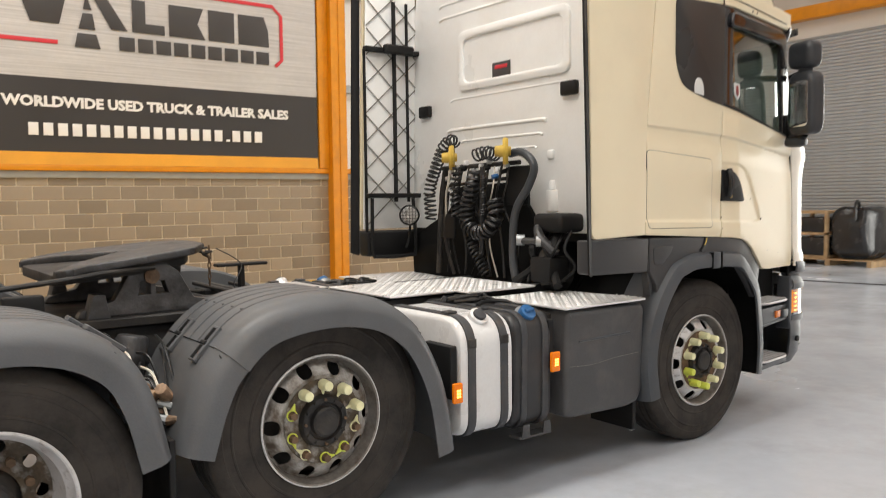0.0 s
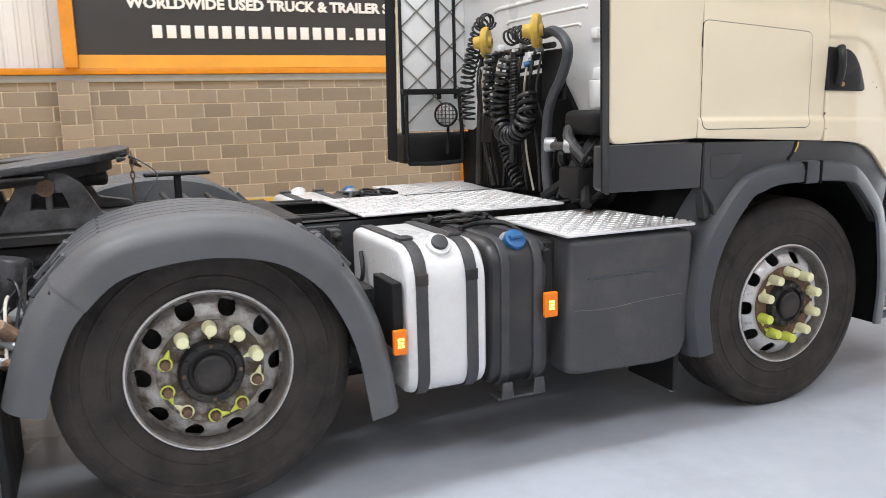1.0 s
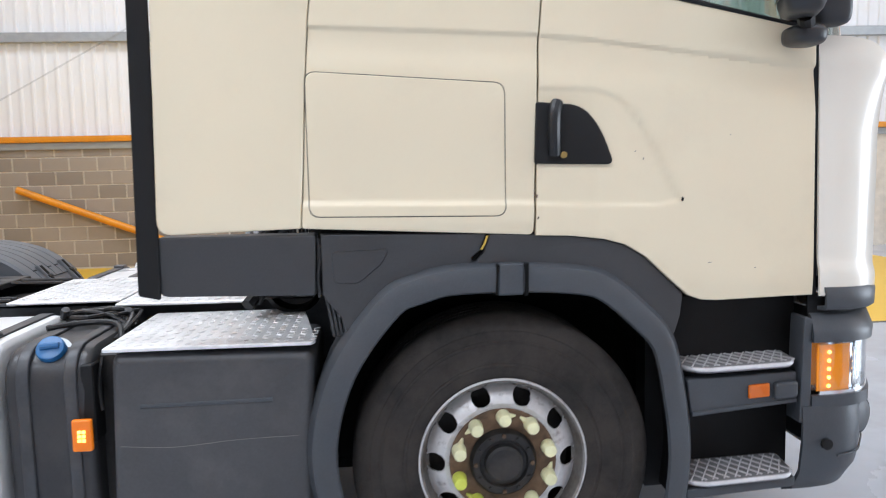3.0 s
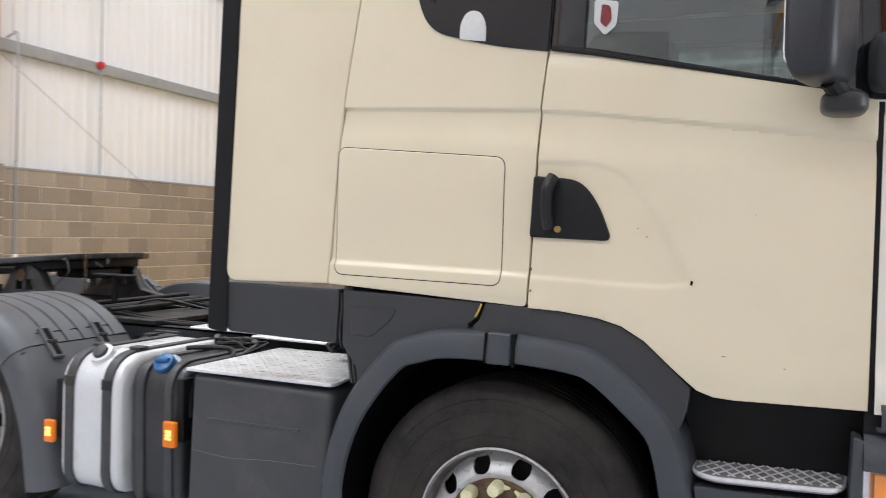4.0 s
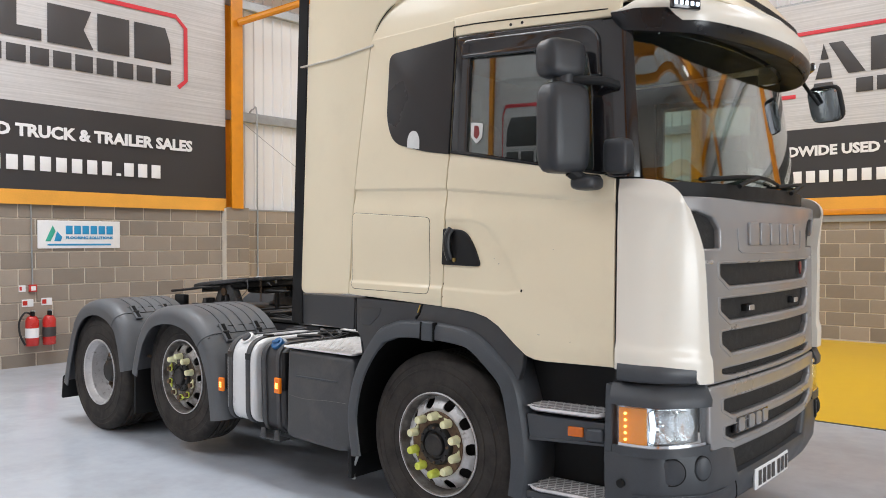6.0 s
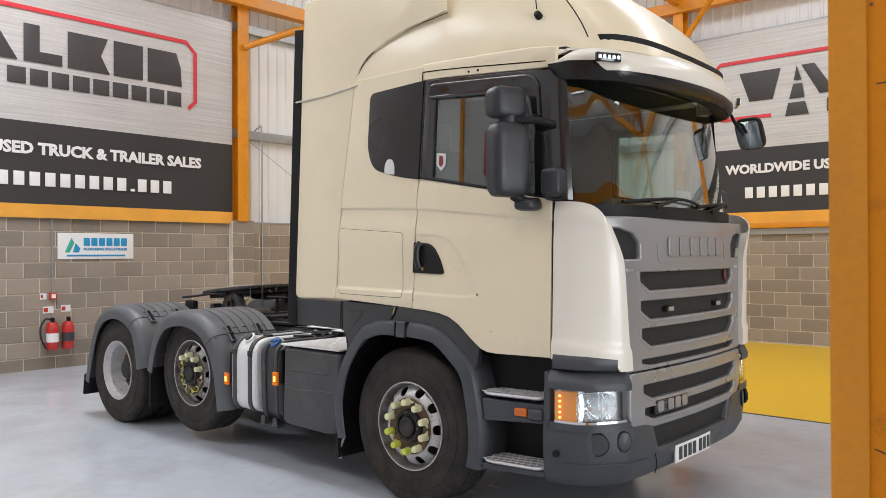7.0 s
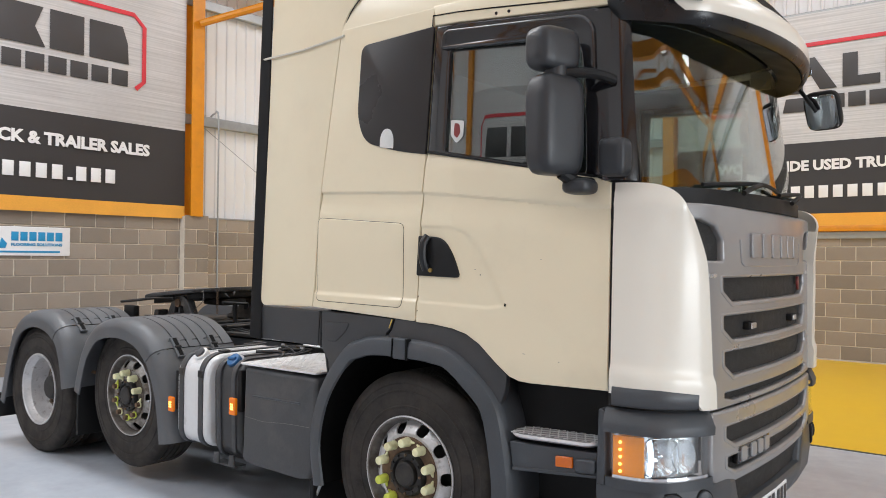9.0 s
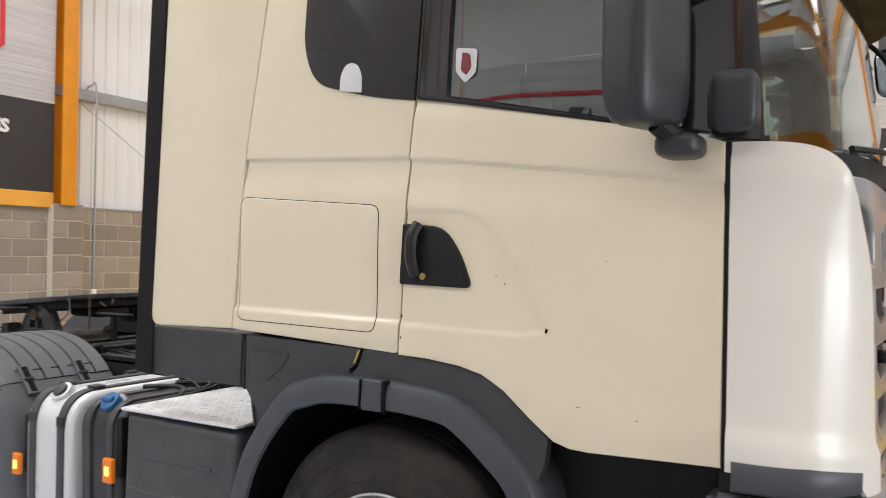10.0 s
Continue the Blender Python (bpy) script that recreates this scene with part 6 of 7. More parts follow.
            part("seam", tube([(pth[i][0], s * y, pth[i][1] + o) for y, o in ((0.57, 0.002), (1.10, 0.002), (1.19, -0.03))], 0.004, 5), M_BLACK, mg)
            for y in (0.74, 1.04):
                lt = part("latch", box(-0.085, 0.085, -0.030, 0.030, -0.004, 0.018, 0.004, 1), M_GUARD, mg, "grey strap latch")
                lt.matrix_local = Matrix.Translation((pth[i][0], s * y, pth[i][1])) @ pose(0, 0, 0, 0, -ang, 0)
                for q in (-0.044, 0.042):
                    part("slot", box(q - 0.031, q + 0.031, -0.015, 0.015, 0.014, 0.0198), M_PIT, lt)
                part("strap", box(-0.009, 0.009, -0.026, 0.026, 0.014, 0.024, 0.003, 1), M_BLACK, lt)
            for k in range(5):
                bx, bz = pth[min(len(pth) - 1, i + 5)]
                part("rivet", cyl((bx, s * (0.62 + k * 0.1), bz - 0.002), (bx - 0.001, s * (0.62 + k * 0.1), bz + 0.005), 0.010, 8), M_BLACK, mg)
    part("mud_flap", plate(rounded([(0.60, 0.20), (1.20, 0.20), (1.20, 0.42), (0.60, 0.42)], 0.02), 0.012, lambda u, v, w: (-4.675 - 0.15 * (0.42 - v) + w, s * u, v)), M_BLACK, truck, "black rear mud flap")
    part("mud_flap", box(-3.41, -3.385, min(s * 0.62, s * 1.16), max(s * 0.62, s * 1.16), 0.22, 0.66, 0.004, 1), M_BLACK, truck, "black mud flap between the wheels")

# ---- chassis
for s in (-1, 1):
    rail = bmesh.new()
    rail = box(-4.95, 0.9, min(s * 0.395, s * 0.403), max(s * 0.395, s * 0.403), 0.73, 1.0, bm=rail)
    rail = box(-4.95, 0.9, min(s * 0.33, s * 0.403), max(s * 0.33, s * 0.403), 0.992, 1.0, bm=rail)
    rail = box(-4.95, 0.9, min(s * 0.33, s * 0.403), max(s * 0.33, s * 0.403), 0.73, 0.738, bm=rail)
    fr = part("frame_rail", rail, M_RAIL, truck, "dark grey chassis rail", smooth=0)
    for k in range(26):
        x = -4.8 + k * 0.19
        for z in (0.80, 0.93):
            part("bolt", cyl((x, s * 0.403, z), (x, s * 0.42, z), 0.014, 6), M_RUST if k % 3 == 0 else M_CHASSIS, fr)
    for x in (-2.725, -4.02):
        part("air_bellows", moved(lathe([(0.0, 0.0), (0.10, 0.0), (0.125, 0.03), (0.13, 0.07), (0.115, 0.10), (0.13, 0.13), (0.125, 0.18), (0.09, 0.2), (0.0, 0.2)], 24), Matrix.Translation((x + 0.34, s * 0.52, 0.62)) @ pose(0, 0, 0, 90)), M_BLACK, truck, "black air spring")
        part("leaf_beam", box(x - 0.5, x + 0.45, s * 0.52 - 0.05, s * 0.52 + 0.05, 0.60, 0.65, 0.01), M_CHASSIS, truck, "steel spring beam")
        part("damper", cyl((x - 0.3, s * 0.50, 0.62), (x - 0.16, s * 0.48, 0.98), 0.035, 12), M_CHASSIS, truck)
for x in (-4.9, -3.35, -2.2, -1.2):
    part("cross_member", box(x - 0.06, x + 0.06, -0.39, 0.39, 0.76, 0.95, 0.008), M_CHASSIS, truck)
part("gearbox", box(-1.9, 0.2, -0.28, 0.28, 0.55, 0.97, 0.06, 3), M_CHASSIS, truck, "dark gearbox casing")
# added sheet, not seen itself, keeps stray light off the floor under the truck
part("noise_shield", box(-2.3, 0.95, -0.52, 0.52, 0.285, 0.325, 0.012), M_PIT, truck, "black sheet added under the chassis to block light")
part("prop_shaft", cyl((-1.9, 0, 0.72), (-3.9, 0, 0.55), 0.06, 16), M_CHASSIS, truck)
part("differential", moved(lathe([(0.0, -0.22), (0.12, -0.2), (0.22, -0.08), (0.22, 0.08), (0.12, 0.2), (0.0, 0.22)], 24), Matrix.Translation((-4.02, 0, 0.52))), M_CHASSIS, truck)
for x, y in ((-3.38, -0.55), (-3.30, 0.5)):
    tk = part("air_tank", cyl((x - 0.03, y, 0.70), (x + 0.03, y + 0.02, 0.98), 0.07, 18, bevel=0.02), M_GREASE, truck, "grey air cylinder")
for k in range(34):
    a = random.random() * 6.28
    p = Vector((-3.42 + random.uniform(-0.06, 0.12), -0.72 + random.uniform(-0.30, 0.28), 0.72 + random.uniform(-0.04, 0.06)))
    rr = random.uniform(0.014, 0.032)
    part("fitting", cyl(p, p + Vector((math.cos(a) * 0.06, math.sin(a) * 0.06, random.uniform(0.0, 0.06))), rr, 8, rr * random.uniform(0.5, 1.0), bevel=0.004), M_FIT if k % 4 else M_STEEL, truck, "rusty pipe fitting")
    if k % 3 == 0:
        q = p + Vector((random.uniform(-0.1, 0.15), random.uniform(0.15, 0.35), random.uniform(0.05, 0.25)))
        part("air_pipe", tube([p, (p + q) / 2 + Vector((0, 0, 0.07)), q], 0.006, 6, smooth_n=4), M_TIE if k % 4 == 0 else M_TUBE, truck)

# ---- fifth wheel
def ragged(pts, n=10, amp=0.006):
    out, k = [], len(pts)
    for i in range(k):
        a, b = Vector(pts[i]), Vector(pts[(i + 1) % k])
        for j in range(max(1, int((b - a).length / 0.04))):
            p = a.lerp(b, j / max(1, int((b - a).length / 0.04)))
            out.append((p.x + random.uniform(-amp, amp), p.y + random.uniform(-amp, amp)))
    return out


def saddle(u, v, w):
    """Top of the coupling: tips down at the rear ramps, thick edges of grease."""
    return (-3.30 + u, v, 1.303 + 0.10 * u + w - 0.10 * max(0.0, -0.20 - u))


fw = part("fifth_wheel", plate(ragged(rounded([(-0.35, -0.42), (-0.22, -0.28), (-0.02, -0.07), (0.03, -0.01), (0.03, 0.01), (-0.02, 0.07), (-0.22, 0.28), (-0.35, 0.42), (-0.29, 0.48), (0.02, 0.48), (0.28, 0.40), (0.40, 0.22), (0.42, 0.0), (0.40, -0.22), (0.28, -0.40), (0.02, -0.48), (-0.29, -0.48)], 0.03)), 0.036, saddle, bevel=0.008, res=2), M_GREASE, truck, "greasy steel fifth wheel coupling plate")
part("under_skirt", plate(rounded([(-0.34, -0.38), (0.02, -0.42), (0.26, -0.34), (0.34, -0.16), (0.34, 0.16), (0.26, 0.34), (0.02, 0.42), (-0.34, 0.38)], 0.05), 0.05, lambda u, v, w: (-3.30 + u, v, 1.262 + 0.10 * u + w), bevel=0.006), M_CHASSIS, fw, "dark casting under the plate")
for s in (-1, 1):
    ped = rounded([(-0.33, 1.05), (0.36, 1.05), (0.34, 1.085), (0.20, 1.11), (0.13, 1.24), (0.07, 1.285), (-0.07, 1.285), (-0.10, 1.24), (-0.17, 1.12), (-0.31, 1.085)], 0.012, 3)
    part("pedestal", plate(ped, 0.07, lambda u, v, w: (-3.22 + u, s * 0.36 + w, v), [[(-0.06, 1.14), (-0.005, 1.14), (-0.005, 1.20), (-0.05, 1.20)], [(0.02, 1.14), (0.08, 1.14), (0.06, 1.20), (0.02, 1.20)]], bevel=0.006), M_GREASE, fw, "greasy cast pedestal")
    part("pedestal_rib", plate([(-0.30, 1.05), (-0.20, 1.05), (-0.22, 1.16), (-0.27, 1.16)], 0.10, lambda u, v, w: (-3.22 + u, s * 0.40 + w, v), bevel=0.006), M_GREASE, fw)
    part("pin", cyl((-3.22, s * 0.30, 1.225), (-3.22, s * 0.41, 1.225), 0.035, 16), M_RUST, fw)
part("mount_plate", box(-3.95, -2.70, -0.46, 0.46, 1.004, 1.05, 0.006, 1), M_CHASSIS, fw, "black mounting plate")
part("lock_jaw", box(-3.28, -2.98, -0.12, 0.12, 1.20, 1.262, 0.02), M_CHASSIS, fw, "greasy locking jaw")
part("release_handle", tube([(-3.93, -0.50, 1.212), (-3.62, -0.50, 1.240), (-3.42, -0.48, 1.262), (-3.22, -0.44, 1.268)], 0.012, 8, smooth_n=3), M_CHASSIS, fw, "greasy pull handle")
part("handle_bracket", box(-3.86, -3.70, -0.52, -0.46, 1.05, 1.185, 0.012), M_BLACK, fw)
for bx, bz, br in ((-2.72, 1.085, 0.014), (-2.62, 1.065, 0.020), (-2.50, 1.070, 0.012)):
    part("cross_pipe", cyl((bx, -0.44, bz), (bx, 0.44, bz + 0.006), br, 10), M_CHASSIS, truck, "dark cross pipe over the chassis")
for by in (-0.36, -0.30, 0.20, 0.31):
    part("long_pipe", tube([(-2.86, by, 1.075), (-2.55, by + 0.02, 1.045), (-2.25, by, 1.022), (-1.96, by + 0.01, 1.015)], 0.009, 7, smooth_n=3), M_TUBE if by < 0 else M_CHASSIS, truck)
for k in range(1, 9, 2):
    p = Vector((-2.93 + random.uniform(-0.03, 0.05), -0.40 + 0.045 * k, 1.320 + random.uniform(-0.02, 0.02)))
    part("latch_piece", cyl(p, p + Vector((random.uniform(0.02, 0.07), random.uniform(-0.03, 0.03), random.uniform(-0.03, 0.02))), random.uniform(0.006, 0.014), 6, 0.004), M_CHASSIS, fw, "greasy latch piece")
for k in range(7):
    z = 1.33 - k * 0.028
    c = Vector((-2.885, -0.25, z))
    d = Vector((0.008, 0, 0)) if k % 2 else Vector((0, 0.008, 0))
    part("chain_link", tube([c + Vector((0, 0, 0.018)) + d * 0.5, c + d, c - Vector((0, 0, 0.018)) + d * 0.5, c - Vector((0, 0, 0.018)) - d * 0.5, c - d, c + Vector((0, 0, 0.018)) - d * 0.5], 0.0032, 5, True), M_RUST, fw, "rusty chain link")
part("wire", tube([(-2.90, -0.38, 1.34), (-2.80, -0.45, 1.26), (-2.86, -0.5, 1.16), (-2.78, -0.48, 1.06)], 0.003, 5, smooth_n=6), M_TUBE, fw)
part("cross_bar", box(-2.84, -2.56, -0.24, -0.18, 1.232, 1.248, 0.005, 1, bm=box(-2.715, -2.685, -0.225, -0.195, 1.0, 1.236, 0.005, 1)), M_BLACK, truck, "black T-shaped bracket")
for k in range(3):
    x = -2.9 + k * 0.13
    part("valve_block", box(x, x + 0.09, 0.05 + 0.1 * (k % 3), 0.2 + 0.1 * (k % 3), 1.0, 1.06 + 0.02 * (k % 2), 0.008, 1), M_BLACK, truck)
    part("air_pipe", tube([(x, -0.3, 1.01), (x + 0.1, -0.05, 1.04 + 0.03 * (k % 3)), (x + 0.25, 0.25, 1.02)], 0.008, 6, smooth_n=4), M_TUBE, truck)
part("frame_bar", box(-2.55, -2.2, -0.42, 0.42, 1.002, 1.03, 0.004, 1), M_CHASSIS, truck)

# ---- tanks and boxes along the sides
def yz_prism(x0, x1, s, outline, name, m, parent, label, bevel=0.012):
    return part(name, plate(outline, x1 - x0, lambda u, v, w: ((x0 + x1) / 2 + w, s * u, v), bevel=bevel, res=2), m, parent, label)


for s in (-1, 1):
    o = lambda d=0.0, lo=0.39, hi=0.985: rounded([(0.52 - d, lo - d), (1.195 + d, lo - d), (1.195 + d, hi + d), (0.52 - d, hi + d)], [0.06, 0.12, 0.17, 0.06], 8)
    x0, x1 = (-2.005, -1.665)
    tk = yz_prism(x0, x1, s, o(), "fuel_tank", M_TANK, truck, "white painted fuel tank", 0.03)
    for x in (-1.945, -1.735):
        st = yz_prism(x - 0.024, x + 0.024, s, o(0.008), "strap", M_RAIL, tk, "dark tank strap", 0.003)
        part("buckle", box(x - 0.03, x + 0.03, s * 1.02 - 0.03, s * 1.02 + 0.03, 0.99, 1.005, 0.004, 1), M_GREASE, st)
        part("buckle", side_plate(s, [(x - 0.026, 0.84), (x + 0.026, 0.84), (x + 0.026, 0.885), (x - 0.026, 0.885)], 0.012, -0.018), M_CHASSIS, st)
    cp = part("filler_neck", cyl((-1.84, s * 1.08, 0.93), (-1.84, s * 1.13, 0.985), 0.050, 24, bevel=0.004), M_ALU, tk, "aluminium filler neck")
    part("filler_cap", cyl((-1.84, s * 1.125, 0.98), (-1.84, s * 1.141, 0.996), 0.034, 20, bevel=0.006), M_RAIL, cp, "black filler cap")
    ad = yz_prism(-1.64, -1.36, s, rounded([(0.62, 0.36), (1.16, 0.36), (1.175, 0.97), (0.62, 0.97)], [0.05, 0.10, 0.14, 0.05], 8), "additive_tank", M_TANKG, truck, "dark plastic additive tank", 0.03)
    for x in (-1.575, -1.425):
        yz_prism(x - 0.02, x + 0.02, s, rounded([(0.61, 0.35), (1.17, 0.35), (1.185, 0.98), (0.61, 0.98)], [0.05, 0.10, 0.14, 0.05], 8), "strap", M_RAIL, ad, "dark moulded rib", 0.006)
        part("foot_bracket", side_plate(s, [(x - 0.03, 0.32), (x + 0.03, 0.32), (x + 0.022, 0.39), (x - 0.022, 0.39)], 0.014, -0.034), M_GREASE, ad, "dull steel bracket")
    part("foot_bracket", box(-1.62, -1.39, min(s * 1.10, s * 1.185), max(s * 1.10, s * 1.185), 0.315, 0.326, 0.003, 1), M_GREASE, ad)
    bc = part("filler_cap", cyl((-1.50, s * 1.08, 0.93), (-1.50, s * 1.13, 0.975), 0.046, 24, bevel=0.008), M_BLUE, ad, "blue screw cap")
    part("cap_grip", tube([(-1.53, s * 1.135, 0.978), (-1.47, s * 1.13, 0.982)], 0.010, 8), M_BLUE, bc)
    part("cap_collar", cyl((-1.50, s * 1.065, 0.917), (-1.50, s * 1.10, 0.948), 0.060, 24), M_STEEL, bc, "steel collar")
    part("hose", tube([(-1.62, s * 0.85, 0.985), (-1.5, s * 0.78, 0.99), (-1.38, s * 0.82, 0.985), (-1.33, s * 0.95, 0.93)], 0.011, 8, smooth_n=5), M_TUBE, ad)
    for k in range(7):
        yk = 0.50 + 0.045 * (k % 4)
        part("hose", tube([(-1.70 + 0.03 * k, s * yk, 0.985), (-1.60 + 0.03 * k, s * (yk + 0.10), 1.000 + 0.008 * (k % 3)), (-1.48 + 0.02 * k, s * (yk + 0.05 * (k % 3)), 0.995), (-1.36, s * (0.62 + 0.05 * k), 0.95)], 0.008 + 0.002 * (k % 2), 7, smooth_n=4), M_TUBE if k % 3 else M_CHASSIS, ad)
    for k in range(4):
        part("union", cyl((-1.66 + 0.085 * k, s * (0.58 + 0.05 * (k % 2)), 0.975), (-1.645 + 0.085 * k, s * (0.60 + 0.05 * (k % 2)), 1.012), 0.017, 8, bevel=0.004), M_GREASE, ad, "steel pipe union")
    part("back_panel", box(-1.40, -1.28, min(s * 0.60, s * 1.08), max(s * 0.60, s * 1.08), 0.40, 0.94, 0.01, 1), M_CHASSIS, truck, "dark rusty bracket beside the tank")
    part("back_panel", box(-2.10, -2.02, min(s * 0.60, s * 0.86), max(s * 0.60, s * 0.86), 0.50, 0.78, 0.01, 1), M_CHASSIS, truck, "dark bracket behind the tank")
    part("wiring", tube([(-1.345, s * 1.10, 0.93), (-1.35, s * 1.13, 0.84), (-1.34, s * 1.14, 0.76)], 0.007, 6, smooth_n=4), M_TUBE, truck)
    # side box with tread plate
    sb = part("side_box", side_plate(s, rounded([(-1.305, 0.385), (-1.25, 0.368), (-0.80, 0.355), (-0.70, 0.37), (-0.660, 0.44), (-0.642, 0.92), (-0.66, 0.945), (-1.285, 0.955)], 0.03), 0.5, 0.0 - 0.02, bevel=0.03, res=3), M_BOX, truck, "scuffed grey plastic side box")
    part("crease", tube([(-1.2, s * (ys(0.78) - 0.022), 0.785), (-0.78, s * (ys(0.78) - 0.022), 0.79)], 0.008, 6), M_GREY, sb)
    part("scratch", tube([(-1.27, s * (ys(0.66) - 0.0195), 0.655), (-1.1, s * (ys(0.66) - 0.0195), 0.645), (-0.9, s * (ys(0.66) - 0.0195), 0.66), (-0.7, s * (ys(0.66) - 0.0195), 0.665)], 0.0008, 4, smooth_n=4), M_CORD, sb, "faint pale scratch")
    tp = part("tread_plate", plate(rounded([(-1.31, -1.215), (-0.645, -1.215), (-0.635, -1.18), (-0.67, -0.95), (-0.72, -0.62), (-0.78, -0.56), (-1.31, -0.56)], 0.012), 0.012, lambda u, v, w: (u, -s * v, 0.972 + w), bevel=0.003), M_ALU, truck, "aluminium tread plate on the side box")
    studs = bmesh.new()
    for i in range(17):
        for j in range(14):
            x, y = -1.285 + i * 0.04, 0.59 + j * 0.045
            if x > -0.70 and y < 0.98 or x > -0.64:
                continue
            a = 45 if (i + j) % 2 else -45
            one = box(-0.014, 0.014, -0.005, 0.005, 0, 0.005, 0.0035, 1)
            studs = join(studs, moved(one, Matrix.Translation((x, s * y, 0.976)) @ pose(0, 0, 0, 0, 0, a)))
    tagged(part("stud", studs, M_ALU, tp, "raised tread studs"), kind="stuff")
    # amber lamps
    for x, z, w, h in ((-2.045, 0.635, 0.055, 0.098), (-1.385, 0.70, 0.062, 0.105)):
        lamp = part("side_lamp", side_plate(s, rounded([(x - w / 2, z - h / 2), (x + w / 2, z - h / 2), (x + w / 2, z + h / 2), (x - w / 2, z + h / 2)], 0.008), 0.022, -0.006), M_AMBERLIT, truck, "lit amber side lamp")
        for i in range(2):
            for j in range(3):
                part("led", side_plate(s, [(x - 0.012 + i * 0.014, z - 0.02 + j * 0.014), (x - 0.002 + i * 0.014, z - 0.02 + j * 0.014), (x - 0.002 + i * 0.014, z - 0.010 + j * 0.014), (x - 0.012 + i * 0.014, z - 0.010 + j * 0.014)], 0.004, -0.003, bevel=0.0005), M_AMBERON, lamp, "lit diode")
        part("bracket", box(x - 0.01, x + 0.03, min(s * 0.95, s * 1.17), max(s * 0.95, s * 1.17), z - 0.04, z + 0.22, 0.004, 1), M_BLACK, truck)
    vb = part("valve_bracket", box(-2.19, -2.03, min(s * 0.42, s * 0.435), max(s * 0.42, s * 0.435), 0.76, 0.985, 0.004, 1), M_RAIL, truck, "grease-stained valve bracket on the frame rail")
    for xk in (-2.165, -2.075):
        part("valve_body", box(xk - 0.028, xk + 0.028, min(s * 0.435, s * 0.52), max(s * 0.435, s * 0.52), 0.775, 0.975, 0.010), M_GREASE, vb)
        for zk in (0.80, 0.872, 0.945):
            part("valve_port", cyl((xk, s * 0.52, zk), (xk + 0.004, s * 0.562, zk - 0.004), 0.021, 10, 0.017, bevel=0.004), M_CHASSIS if zk > 0.85 else M_FIT, vb)
    part("air_pipe", tube([(-2.075, s * 0.56, 0.80), (-2.05, s * 0.66, 0.74), (-2.03, s * 0.74, 0.80), (-2.02, s * 0.70, 0.90)], 0.010, 7, smooth_n=5), M_TUBE, vb)

    part("stand_rod", tube([(-0.71, s * 1.15, 0.38), (-0.70, s * 1.15, 0.19)], 0.012, 8, bm=tube([(-0.66, s * 1.13, 0.38), (-0.705, s * 1.15, 0.26)], 0.010, 8)), M_STEEL, truck, "dull steel support rod")
    part("rope", tube([(-0.615, s * 1.20, 1.31), (-0.611, s * 1.205, 1.25), (-0.618, s * 1.205, 1.18), (-0.613, s * 1.20, 1.12)], 0.006, 6, smooth_n=3), M_TUBE, truck)

# centre deck plates
for x0, x1, y0, y1 in ((-1.93, -1.475, -0.465, 0.25), (-1.465, -0.92, -0.58, 0.165)):
    dk = part("deck_plate", box(x0, x1, y0, y1, 1.012, 1.024, 0.003, 1), M_ALU, truck, "aluminium tread plate over the chassis")
    studs = bmesh.new()
    for i in range(int((x1 - x0) / 0.04)):
        for j in range(int((y1 - y0) / 0.045)):
            one = box(-0.014, 0.014, -0.005, 0.005, 0, 0.005, 0.0035, 1)
            studs = join(studs, moved(one, Matrix.Translation((x0 + 0.03 + i * 0.04, y0 + 0.03 + j * 0.045, 1.022)) @ pose(0, 0, 0, 0, 0, 45 if (i + j) % 2 else -45)))
    tagged(part("stud", studs, M_ALU, dk, "raised tread studs"), kind="stuff")

# ---- back of the cab
rw = part("cab_rear_wall", plate([(-1.14, 1.34), (1.14, 1.34), (1.10, 2.95), (0.95, 3.7), (-0.95, 3.7), (-1.10, 2.95)], 0.04, lambda u, v, w: (-0.62 + w, u, v)), M_WHITE, truck, "white painted cab rear wall")
part("raised_panel", plate(rounded([(-0.62, 2.36), (0.52, 2.36), (0.52, 2.80), (-0.62, 2.80)], 0.08), 0.03, lambda u, v, w: (-0.645 + w, u, v), [rounded([(-0.56, 2.42), (0.46, 2.42), (0.46, 2.74), (-0.56, 2.74)], 0.07)], bevel=0.012), M_WHITE, rw)
for y0, y1, z, r in ((0.66, -0.40, 2.075, 0.020), (0.50, -0.36, 1.985, 0.014), (0.30, -0.30, 1.90, 0.012), (0.75, -0.66, 2.92, 0.016), (0.75, -0.66, 3.02, 0.016), (0.62, -0.60, 2.30, 0.012)):
    r *= 0.72
    part("pressed_rib", tube([(-0.640, y0, z), (-0.636, y0 + (y1 - y0) * 0.03, z + 0.012), (-0.636, y1 - (y1 - y0) * 0.03, z + 0.012), (-0.640, y1, z)], r, 10), M_WHITE, rw, smooth=80)
part("pressed_boss", cyl((-0.63, -0.45, 1.48), (-0.64, -0.45, 1.62), 0.055, 20, 0.045, bevel=0.01, bm=cyl((-0.64, -0.45, 1.62), (-0.64, -0.45, 1.68), 0.03, 14, 0.022, bevel=0.006)), M_WHITE, rw, "white pressed boss")
part("pressed_boss", box(-0.66, -0.63, -0.47, -0.41, 1.82, 1.88, 0.012), M_WHITE, rw)
part("sticker", plate([(-0.05, 2.37), (0.14, 2.37), (0.14, 2.52), (-0.05, 2.52)], 0.003, lambda u, v, w: (-0.643 + w, u, v), bevel=0.0005), M_BANTXT, rw, "dark and red sticker")
